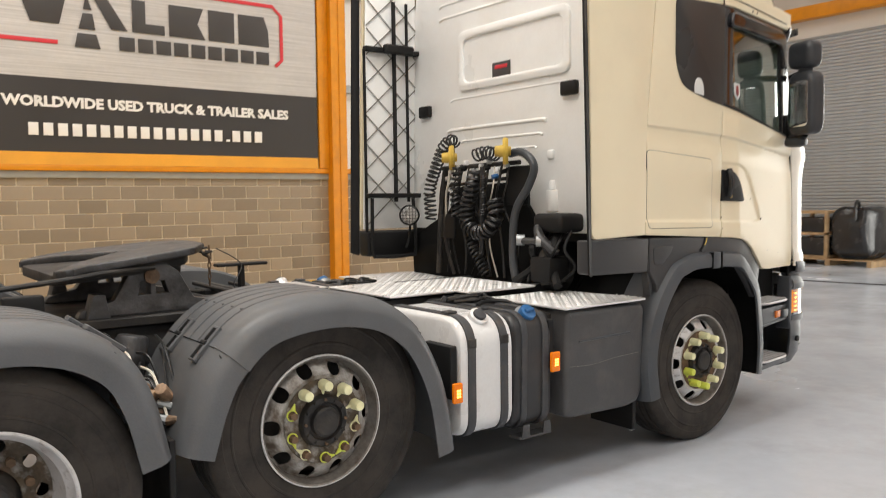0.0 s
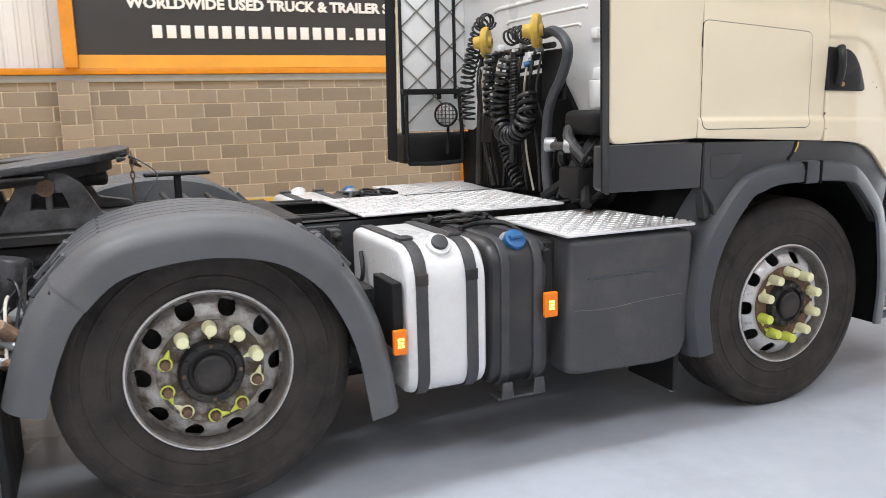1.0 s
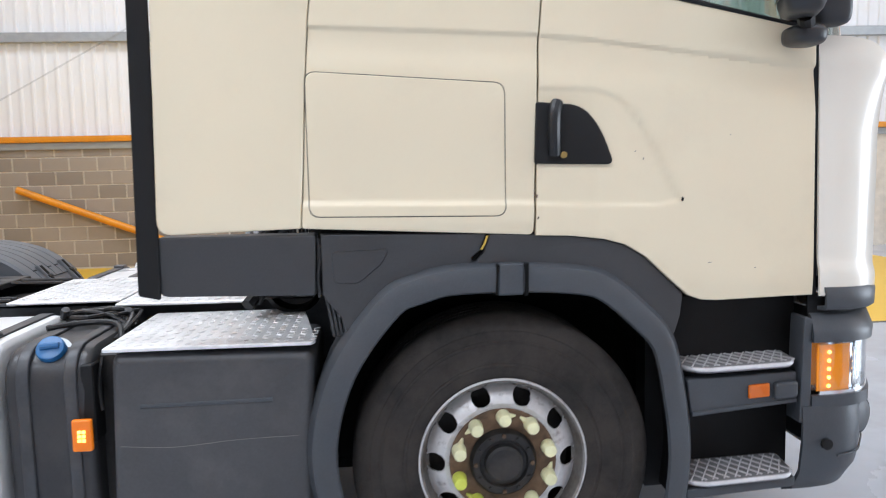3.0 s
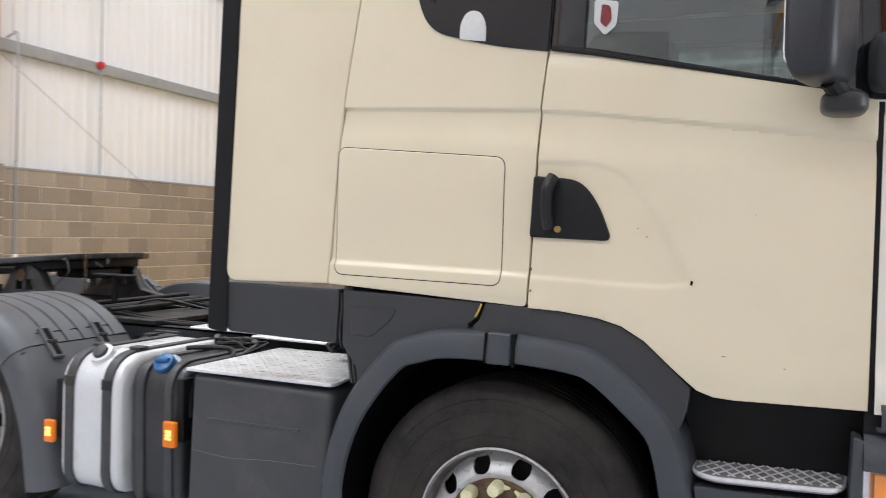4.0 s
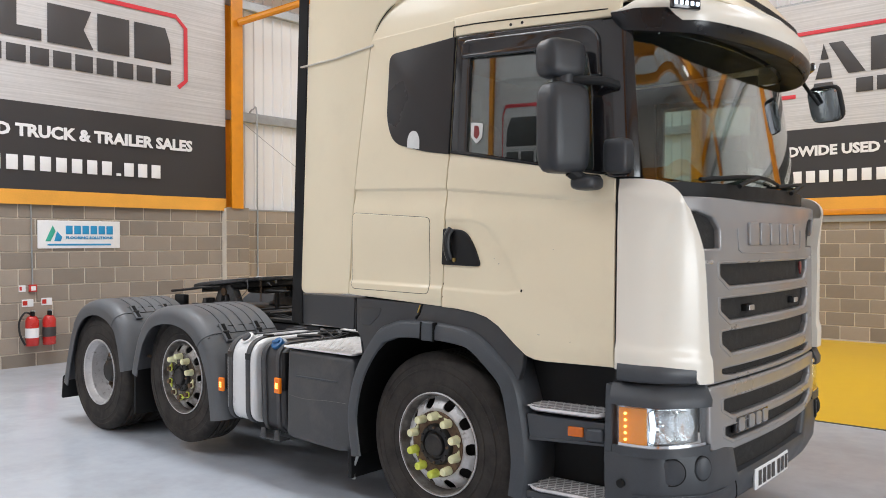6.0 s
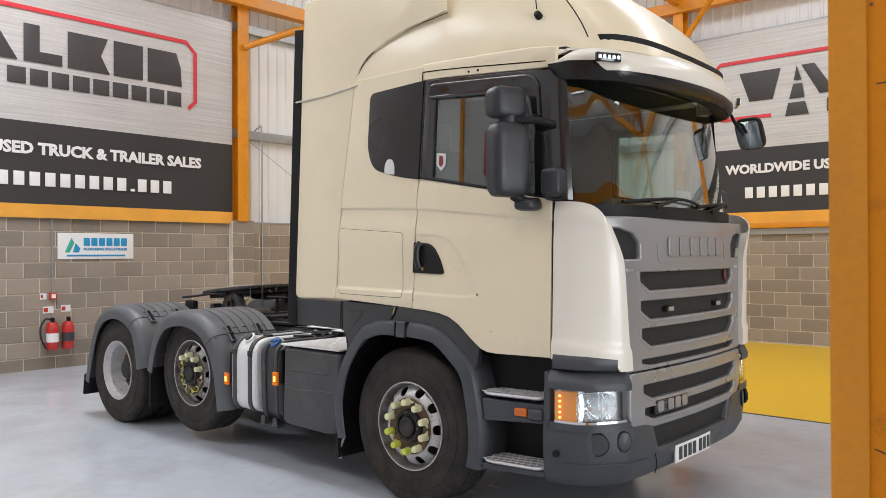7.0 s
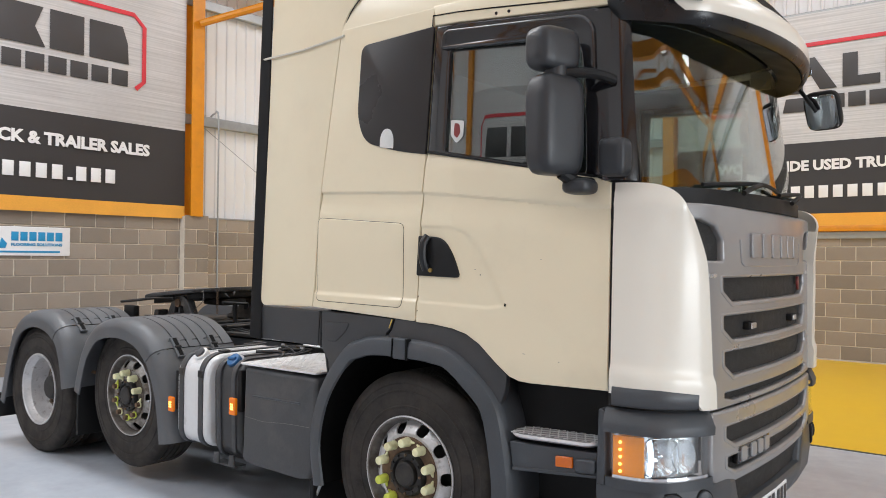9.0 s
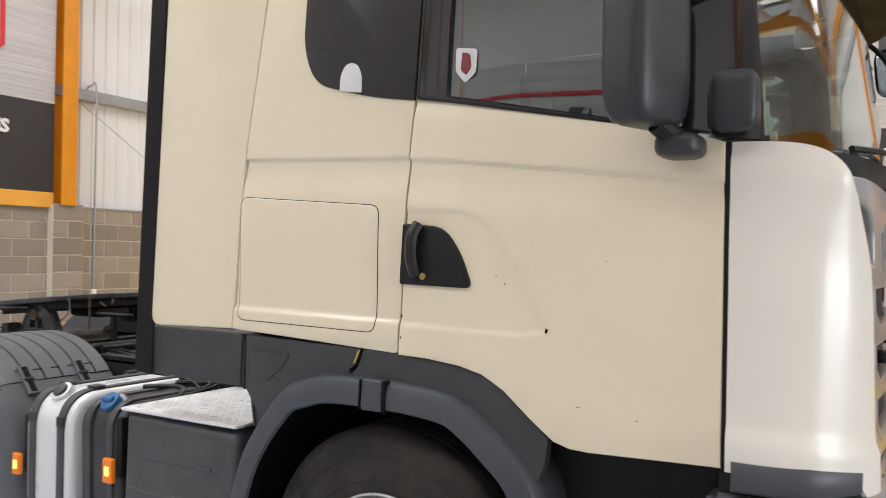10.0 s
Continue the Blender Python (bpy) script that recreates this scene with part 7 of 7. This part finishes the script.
part("sticker_band", plate([(-0.02, 2.475), (0.11, 2.475), (0.11, 2.50), (-0.02, 2.50)], 0.002, lambda u, v, w: (-0.646 + w, u, v), bevel=0.0004), M_RED, rw)
for y, z in ((0.93, 2.25), (-0.62, 2.26)):
    part("buffer", box(-0.68, -0.64, y - 0.068, y + 0.068, z - 0.045, z + 0.045, 0.012), M_BLACK, rw, "black rubber buffer")
# flat near-black sheet stands for the shaded depth of the engine opening
part("engine_opening", plate(rounded([(-0.40, 0.95), (1.10, 0.95), (1.12, 1.26), (0.85, 1.38), (0.62, 1.48), (0.50, 1.66), (-0.10, 1.68), (-0.30, 1.45)], 0.05), 0.05, lambda u, v, w: (-0.645 + w, u, v)), M_PIT, truck, "near-black sheet for the shade in the engine opening")
part("engine_block", box(-0.62, 0.5, -0.45, 0.75, 0.75, 1.33, 0.05), M_BLACK, truck, "dark engine cover")
part("cab_floor", box(-0.62, 1.12, -1.13, 1.13, 1.28, 1.36, 0.01, 1), M_BLACK, truck, "dark cab floor")
# air and electric lines on their stand
stand = part("hose_stand", tube([(-0.84, -0.26, 1.86), (-0.84, -0.36, 1.865), (-0.84, -0.45, 1.82), (-0.84, -0.485, 1.75), (-0.84, -0.43, 1.64), (-0.84, -0.33, 1.52), (-0.84, -0.29, 1.40), (-0.84, -0.28, 1.17), (-0.84, -0.32, 0.98)], 0.027, 12, smooth_n=5), M_GREY, truck, "grey bent pipe behind the cab")
part("post", tube([(-0.82, 0.56, 1.02), (-0.82, 0.52, 1.5), (-0.82, 0.46, 1.80)], 0.022, 10, smooth_n=3), M_CHASSIS, stand)
part("post", tube([(-0.80, 0.40, 1.02), (-0.82, 0.48, 1.3), (-0.82, 0.44, 1.62)], 0.014, 8, smooth_n=3), M_CHASSIS, stand)
part("cross_bar", cyl((-0.83, 0.50, 1.79), (-0.83, -0.34, 1.80), 0.016, 10), M_CHASSIS, stand)
part("cross_bar", cyl((-0.82, 0.46, 1.66), (-0.82, -0.20, 1.70), 0.012, 10), M_CHASSIS, stand)
part("bracket_plate", box(-0.81, -0.79, -0.40, -0.18, 1.52, 1.78, 0.006, 1), M_BLACK, stand, "black bracket plate")
part("bracket_plate", box(-0.83, -0.81, 0.36, 0.56, 1.28, 1.46, 0.006, 1), M_BLACK, stand)
for y, z in ((0.30, 1.86), (-0.27, 1.875)):
    g = part("coupling", moved(lathe([(0.0, -0.036), (0.028, -0.036), (0.034, -0.018), (0.082, -0.018), (0.090, 0.0), (0.082, 0.018), (0.040, 0.018), (0.034, 0.07), (0.0, 0.07)], 24), Matrix.Translation((-0.89, y, z)) @ pose(0, 0, 0, 0, 0, 48)), M_YELLOWC, stand, "yellow coupling head")
    part("dust_cap", moved(lathe([(0.0, -0.036), (0.02, -0.036), (0.024, -0.028)], 16), Matrix.Translation((-0.89, y, z)) @ pose(0, 0, 0, 0, 0, 48)), M_BLACK, g)
part("coiled_hose", coil([(-0.88, 0.27, 1.97), (-0.88, 0.34, 1.985), (-0.88, 0.42, 1.93), (-0.88, 0.49, 1.82), (-0.88, 0.56, 1.70), (-0.88, 0.59, 1.60), (-0.88, 0.57, 1.42)], 0.040, 0.0075, 21), M_TUBE, stand, "thin coiled black air hose")
part("coiled_hose", coil([(-0.88, 0.04, 1.76), (-0.89, 0.08, 1.64), (-0.89, 0.13, 1.52), (-0.89, 0.14, 1.42), (-0.90, 0.09, 1.36), (-0.90, 0.02, 1.335), (-0.90, -0.06, 1.34), (-0.90, -0.13, 1.38), (-0.89, -0.175, 1.46), (-0.88, -0.15, 1.56)], 0.046, 0.0125, 23), M_TUBE, stand, "coiled black electric lead")
part("ribbed_hose", coil([(-0.91, -0.07, 1.74), (-0.92, -0.07, 1.45)], 0.018, 0.007, 18, bm=tube([(-0.91, -0.06, 1.78), (-0.92, -0.065, 1.40), (-0.92, -0.05, 1.19)], 0.017, 8)), M_TUBE, stand, "ribbed black hose")
part("coiled_hose", coil([(-0.88, 0.06, 1.86), (-0.86, -0.03, 1.88), (-0.86, -0.14, 1.86)], 0.042, 0.007, 6), M_TUBE, stand, "open loops of black hose")
part("coiled_hose", coil([(-0.88, 0.14, 1.38), (-0.88, 0.08, 1.22), (-0.86, -0.04, 1.04)], 0.030, 0.009, 13), M_TUBE, stand)
part("coiled_hose", coil([(-0.90, 0.22, 1.80), (-0.90, 0.26, 1.62), (-0.90, 0.24, 1.44)], 0.030, 0.009, 10), M_TUBE, stand)
for k in range(11):
    y = 0.46 - k * 0.07
    part("air_pipe", tube([(-0.83, y, 1.80), (-0.88, y - 0.03, 1.70 - 0.03 * (k % 3)), (-0.84, y + 0.05, 1.52 + 0.04 * (k % 2)), (-0.80, y + 0.10 * math.sin(k), 1.25), (-0.80, y + 0.02, 1.03)], 0.009 if k % 2 else 0.006, 6, smooth_n=4), M_TIE if k in (1, 8) else M_TUBE, stand)
for k in range(8):
    yk, zk = 0.34 - k * 0.085, 1.74 + 0.03 * (k % 3)
    part("clip", box(-0.875, -0.835, yk, yk + 0.03, zk, zk + 0.035, 0.006, 1), M_STEEL if k % 2 else M_WHITEP, stand, "pale hose clip")
    part("joint", cyl((-0.88, yk + 0.05, zk - 0.03), (-0.84, yk + 0.03, zk - 0.02), 0.016, 8), M_BLUE if k == 6 else M_STEEL if k % 3 == 0 else M_BLACK, stand)
lt = part("cab_latch", box(-0.88, -0.66, -0.76, -0.50, 1.35, 1.47, 0.035, 3), M_BLACK, truck, "black cab latch housing")
part("latch_arm", tube([(-0.87, -0.55, 1.38), (-0.90, -0.60, 1.32), (-0.86, -0.70, 1.22)], 0.03, 10, smooth_n=3), M_GREASE, lt, "steel latch arm")
part("latch_arm", cyl((-0.90, -0.42, 1.295), (-0.90, -0.62, 1.295), 0.022, 14), M_GREASE, lt)
for y in (-0.42, -0.60):
    part("roller", cyl((-0.88, y - 0.02, 1.30), (-0.92, y + 0.02, 1.30), 0.036, 16, bevel=0.005), M_STEEL, lt, "bare steel roller")
for k in range(6):
    y = -0.50 - 0.05 * k
    part("cable", tube([(-0.78, y, 1.36), (-0.90 + 0.03 * (k % 2), y - 0.03, 1.25), (-0.84, y + 0.10 * math.sin(k * 2.1), 1.14), (-0.92 + 0.02 * (k % 3), y + 0.12 * math.cos(k), 1.03)], 0.010 if k % 3 else 0.026, 7, smooth_n=5), M_BLACK, lt)
part("valve_box", box(-0.92, -0.74, -0.70, -0.52, 1.04, 1.20, 0.02), M_BLACK, lt, "black valve box")
part("bellows_duct", moved(lathe([(0.10, 0.0), (0.12, 0.02), (0.10, 0.04), (0.12, 0.06), (0.10, 0.08), (0.12, 0.10), (0.10, 0.12)], 24), Matrix.Translation((-0.76, -0.66, 1.09))), M_BLACK, truck, "black ribbed duct")
part("support", tube([(-0.85, -0.62, 1.03), (-0.86, -0.60, 1.16), (-0.80, -0.60, 1.28)], 0.05, 12, smooth_n=4), M_CHASSIS, truck)
# ladder bars, cords and work lamp at the left fairing
lb = part("fairing_frame", tube([(-1.11, 1.10, 1.14), (-1.11, 1.10, 2.72), (-0.66, 1.08, 2.76)], 0.012, 8), M_BLACK, truck, "black frame inside the fairing")
part("fairing_bar", cyl((-0.86, 1.06, 1.55), (-0.86, 1.06, 3.1), 0.016, 8), M_BLACK, lb)
part("fairing_bar", cyl((-0.74, 1.06, 1.55), (-0.74, 1.06, 3.1), 0.012, 8), M_BLACK, lb)
for z in (1.60, 2.72):
    part("fairing_bar", box(-1.13, -0.62, 1.03, 1.09, z - 0.018, z + 0.018, 0.006, 1), M_BLACK, lb)
part("fairing_bar", box(-0.98, -0.72, 0.98, 1.04, 2.69, 2.76, 0.01, 1), M_BLACK, lb, "black hinge bracket")
part("fairing_box", box(-1.14, -0.70, 1.04, 1.17, 1.13, 1.32, 0.02), M_BLACK, lb, "black box under the fairing")
part("loop_bar", tube([(-1.12, 1.0, 1.58), (-1.12, 1.0, 1.18), (-1.06, 1.0, 1.13), (-0.78, 1.0, 1.13), (-0.72, 1.0, 1.18), (-0.74, 1.0, 1.58)], 0.014, 8, smooth_n=4), M_BLACK, lb)
part("inner_skin", plate([(-1.12, 1.34), (-0.64, 1.34), (-0.64, 3.3), (-1.10, 3.3)], 0.01, lambda u, v, w: (u, 1.135 - 0.03 * (v - 1.38) + w, v), bevel=0.001), M_WHITE, lb, "white inner side of the fairing")
for k in range(8):
    z0 = 1.36 + k * 0.22
    sk = lambda z: 1.135 - 0.03 * (z - 1.38) - 0.010
    part("cord", cyl((-1.10, sk(z0), z0), (-0.64, sk(z0 + 0.42), z0 + 0.42), 0.0045, 5), M_CORD, lb)
    part("cord", cyl((-0.64, sk(z0) - 0.003, z0), (-1.10, sk(z0 + 0.42) - 0.003, z0 + 0.42), 0.0045, 5), M_CORD, lb)
wl_ = part("work_lamp", moved(lathe([(0.0, 0.05), (0.04, 0.045), (0.072, 0.02), (0.078, -0.01), (0.070, -0.016), (0.066, -0.008), (0.0, -0.004)], 24), Matrix.Translation((-0.95, 0.75, 1.45)) @ pose(0, 0, 0, 0, 0, -40)), M_BLACK, truck, "round work lamp with a wire guard")
part("lens", moved(lathe([(0.064, -0.011), (0.0, -0.016)], 24), Matrix.Translation((-0.95, 0.75, 1.45)) @ pose(0, 0, 0, 0, 0, -40)), M_SILVERB, wl_, "pale lamp lens")
for k in range(-2, 3):
    c = math.sqrt(0.066 ** 2 - (k * 0.024) ** 2)
    mm = Matrix.Translation((-0.95, 0.75, 1.45)) @ pose(0, 0, 0, 0, 0, -40)
    part("guard_wire", cyl(mm @ Vector((k * 0.024, -0.02, -c)), mm @ Vector((k * 0.024, -0.02, c)), 0.0022, 5), M_BLACK, wl_)
    part("guard_wire", cyl(mm @ Vector((-c, -0.02, k * 0.024)), mm @ Vector((c, -0.02, k * 0.024)), 0.0022, 5), M_BLACK, wl_)
part("lamp_arm", tube([(-0.93, 0.77, 1.39), (-0.92, 0.80, 1.28), (-0.88, 0.9, 1.20)], 0.010, 6, smooth_n=3), M_BLACK, wl_)

# ---- mirrors
TURN = 0.38


def shell(cx, cy, cz, sx, sy, sz, p=3.2, turn=0.0):
    """A rounded box as a superellipsoid, turned about its upright axis."""
    bm = bmesh.new()
    bmesh.ops.create_uvsphere(bm, u_segments=32, v_segments=20, radius=1.0)
    for v in bm.verts:
        n = (abs(v.co.x) ** p + abs(v.co.y) ** p + abs(v.co.z) ** p) ** (-1 / p)
        x, y = v.co.x * n * sx / 2, v.co.y * n * sy / 2
        v.co = Vector((cx + x * math.cos(turn) - y * math.sin(turn), cy + x * math.sin(turn) + y * math.cos(turn), cz + v.co.z * n * sz / 2))
    return bm


for s in (-1, 1):
    mr = part("mirror", shell(0.965, s * 1.385, 2.190, 0.150, 0.232, 0.425, 5.5, s * TURN), M_MIRR, truck, "large black door mirror", 60)
    part("mirror_glass", plate(rounded([(1.30, 2.03), (1.47, 2.03), (1.47, 2.34), (1.30, 2.34)], 0.03), 0.006, lambda u, v, w: (0.965 - (0.074 + w) * math.cos(TURN) - (u - 1.385) * math.sin(TURN), s * (1.385 - (0.074 + w) * math.sin(TURN) + (u - 1.385) * math.cos(TURN)), v), bevel=0.001), M_CHROME, mr, "mirror glass")
    part("upper_mirror", shell(0.95, s * 1.38, 2.515, 0.145, 0.222, 0.185, 4.2, s * TURN), M_MIRR, mr, "smaller upper mirror", 60)
    part("mirror_neck", cyl((0.965, s * 1.38, 2.38), (0.965, s * 1.38, 2.45), 0.05, 14), M_MIRR, mr)
    part("mirror_arm", tube([(0.98, s * 1.38, 2.415), (1.10, s * 1.28, 2.415), (1.14, s * 1.19, 2.40)], 0.022, 10, smooth_n=3), M_BLACK, mr)
    part("mirror_arm", tube([(0.99, s * 1.37, 1.99), (1.03, s * 1.31, 1.95), (1.05, s * 1.22, 1.95)], 0.03, 10, smooth_n=3), M_BLACK, mr)
    part("mirror_foot", shell(1.035, s * 1.29, 1.935, 0.13, 0.15, 0.07), M_MIRR, mr, "", 60)
    part("pillar_box", shell(1.165, s * 1.225, 2.06, 0.125, 0.11, 0.165, 5), M_MIRR, truck, "black mirror base on the pillar", 60)
fmm = Matrix.Translation((1.50, 0.98, 2.53)) @ pose(0, 0, 0, 26, 0, -10)
fm = part("front_mirror", moved(shell(0, 0, 0, 0.21, 0.06, 0.24, 4.5), fmm), M_BLACK, truck, "square front mirror on a hook arm", 60)
part("mirror_glass", moved(plate(rounded([(-0.09, -0.105), (0.09, -0.105), (0.09, 0.105), (-0.09, 0.105)], 0.03), 0.004, lambda u, v, w: (u, -0.031 + w, v), bevel=0.001), fmm), M_CHROME, fm, "mirror glass")
part("mirror_arm", tube([(1.36, 0.98, 2.68), (1.42, 0.90, 2.60), (1.47, 0.93, 2.52)], 0.012, 8, smooth_n=4), M_BLACK, fm)

# ---- inside the cab
part("dashboard", plate(rounded([(0.62, 1.36), (1.24, 1.36), (1.32, 1.80), (1.28, 1.93), (0.98, 1.90), (0.82, 1.75)], 0.05), 2.05, lambda u, v, w: (u, w, v), bevel=0.03), M_INT, truck, "dark grey dashboard")
sw = part("steering_wheel", moved(tube([(0.225 * math.cos(a), 0.225 * math.sin(a), 0) for a in [2 * math.pi * k / 32 for k in range(32)]], 0.017, 10, True), Matrix.Translation((0.66, -0.58, 1.92)) @ pose(0, 0, 0, 0, 40, 0)), M_BLACK, truck, "black steering wheel")
part("column", cyl((0.66, -0.58, 1.92), (0.95, -0.58, 1.62), 0.045, 12), M_BLACK, sw)
part("spoke", cyl((0.66, -0.79, 1.92), (0.66, -0.37, 1.92), 0.018, 8), M_BLACK, sw)
for y in (-0.60, 0.60):
    seat = part("seat", box(-0.10, 0.42, y - 0.26, y + 0.26, 1.62, 1.80, 0.06, 3), M_FABRIC, truck, "dark fabric driver's seat")
    part("backrest", moved(box(-0.07, 0.07, y - 0.25, y + 0.25, 0.0, 0.66, 0.05, 3), Matrix.Translation((-0.08, 0, 1.76)) @ pose(0, 0, 0, 0, -12, 0)), M_FABRIC, seat)
    part("headrest", box(-0.30, -0.20, y - 0.13, y + 0.13, 2.42, 2.62, 0.04, 3), M_FABRIC, seat)
    part("pedestal", box(-0.05, 0.35, y - 0.18, y + 0.18, 1.36, 1.62, 0.02), M_BLACK, seat)
part("rear_lining", box(-0.59, -0.56, -1.12, 1.12, 1.4, 3.2), M_LINING, truck, "dark cab rear lining")
part("bunk", box(-0.56, -0.32, -1.1, 1.1, 1.62, 1.85, 0.05), M_FABRIC, truck, "dark bunk")
part("headlining", grid(lambda u, v: (-0.58 + 1.75 * u, (v - 0.5) * 2.2, 2.86), 2, 2, 0.02), M_FABRIC, truck, "dark cab headlining")
# paper stickers in the windows
sk = part("shield_sticker", side_plate(-1, rounded([(0.272, 2.222), (0.308, 2.180), (0.346, 2.212), (0.350, 2.288), (0.272, 2.298)], 0.012), 0.002, -0.012, bevel=0.0004), M_VINYL, truck, "white shield sticker with a red mark")
part("red_mark", side_plate(-1, rounded([(0.292, 2.222), (0.312, 2.206), (0.330, 2.230), (0.324, 2.276), (0.296, 2.280)], [0.008, 0.004, 0.010, 0.014, 0.006]), 0.002, -0.010, bevel=0.0004), M_BADGE, sk)
# the cab narrows towards its front corners
def settle(ob):
    bm = bmesh.new()
    bm.from_mesh(ob.data)
    if max(v.co.x for v in bm.verts) - min(v.co.x for v in bm.verts) > 0.25 and len(bm.verts) < 400:
        for q in (0.30, 0.50, 0.70, 0.90, 1.02):
            bmesh.ops.bisect_plane(bm, geom=[*bm.verts, *bm.edges, *bm.faces], dist=1e-5, plane_co=(q, 0, 0), plane_no=(1, 0, 0))
    for v in bm.verts:
        x, y, z = v.co
        if y > 0:
            b = min(1.0, max(0.0, (x - 0.3) / 0.8))
            v.co = (x - b * 0.028 * y, y * (1 - 0.055 * b), z)
        else:
            b = min(1.0, max(0.0, (x - 0.30) / 0.80))
            g = min(1.0, max(0.0, (-y - 0.80) / 0.35))
            b *= g * g * (3 - 2 * g)
            v.co = (x - 0.043 * b, y + 0.092 * b, z)
    bm.to_mesh(ob.data)
    bm.free()


part("windscreen_card", box(1.30, 1.31, 0.05, 0.30, 1.95, 2.08, 0.002, 1), M_CREAMIN, truck, "pale card behind the windscreen")


for ob in list(truck.children_recursive):
    if ob.type == "MESH" and ob.matrix_local == Matrix.Identity(4) and (ob.parent == truck or ob.parent.matrix_local == Matrix.Identity(4)) and ob.data.vertices and max(v.co.z for v in ob.data.vertices) > 0.3 and ob.parent.type != "EMPTY" or ob.parent == truck and ob.type == "MESH" and ob.matrix_local == Matrix.Identity(4):
        settle(ob)
# ---------------------------------------------------------------- concrete blocks and piers, laid last
PU, PV = 0.45, 0.2295


def block_mesh(lu, axis):
    h, t = PV - 0.010, 0.012
    lu, h = lu - 0.009, h - 0.008
    bm = box(-lu / 2, lu / 2, -t, 0.004, 0, h, 0.004, 1) if axis == "x" else box(-0.004, t, -lu / 2, lu / 2, 0, h, 0.004, 1)
    me = bpy.data.meshes.new("block")
    bm.to_mesh(me)
    bm.free()
    me.materials.append(M_BLOCK)
    return me


def lay(wall, axis, u0, u1, rows, v0, place, clear=()):
    full, half = block_mesh(0.44, axis), block_mesh(0.215, axis)
    for r in range(rows):
        u = u0 + (PU / 2 if r % 2 else 0.0)
        if r % 2:
            b = new("block", half)
            b.parent = wall
            b.location = place(u0 + 0.112 - 0.0, v0 + r * PV)
        while u < u1:
            c = u + PU / 2
            if not any(a < c < b_ for a, b_ in clear):
                b = new("block", full)
                b.parent = wall
                b.location = place(c, v0 + r * PV)
            u += PU


lay(wall_side, "x", -8.42, 5.6, 9, 0.028, lambda u, v: (u, YS, v))
lay(wall_back, "y", -4.45, 9.6, 10, -0.045, lambda u, v: (XB, u, v))


def pier(name, bm, blocks, label):
    p = solid(name, bm, M_MORTAR, label, "pier", "block piers", kind="structure")
    return p


pn = pier("pier_north", box(-3.38, -2.93, YS - 0.12, YS, 0, 1.985), None, "concrete block pier under the column")
mh, mw = block_mesh(0.215, "x"), block_mesh(0.44, "x")
for r in range(9):
    for k in ((0,) if r % 2 else (-1, 1)):
        b = new("block", mw if r % 2 else mh)
        b.parent = pn
        b.location = (-3.155 + k * 0.1125, YS - 0.12, r * PV - 0.03)
pw = pier("pier_west", box(XB, XB + 0.12, 3.0, 3.45, 0, 2.24), None, "concrete block pier under the column")
mh, mw = block_mesh(0.215, "y"), block_mesh(0.44, "y")
for r in range(10):
    for k in ((0,) if r % 2 else (-1, 1)):
        b = new("block", mw if r % 2 else mh)
        b.parent = pw
        b.location = (XB + 0.12, 3.225 + k * 0.1125, r * PV - 0.02)
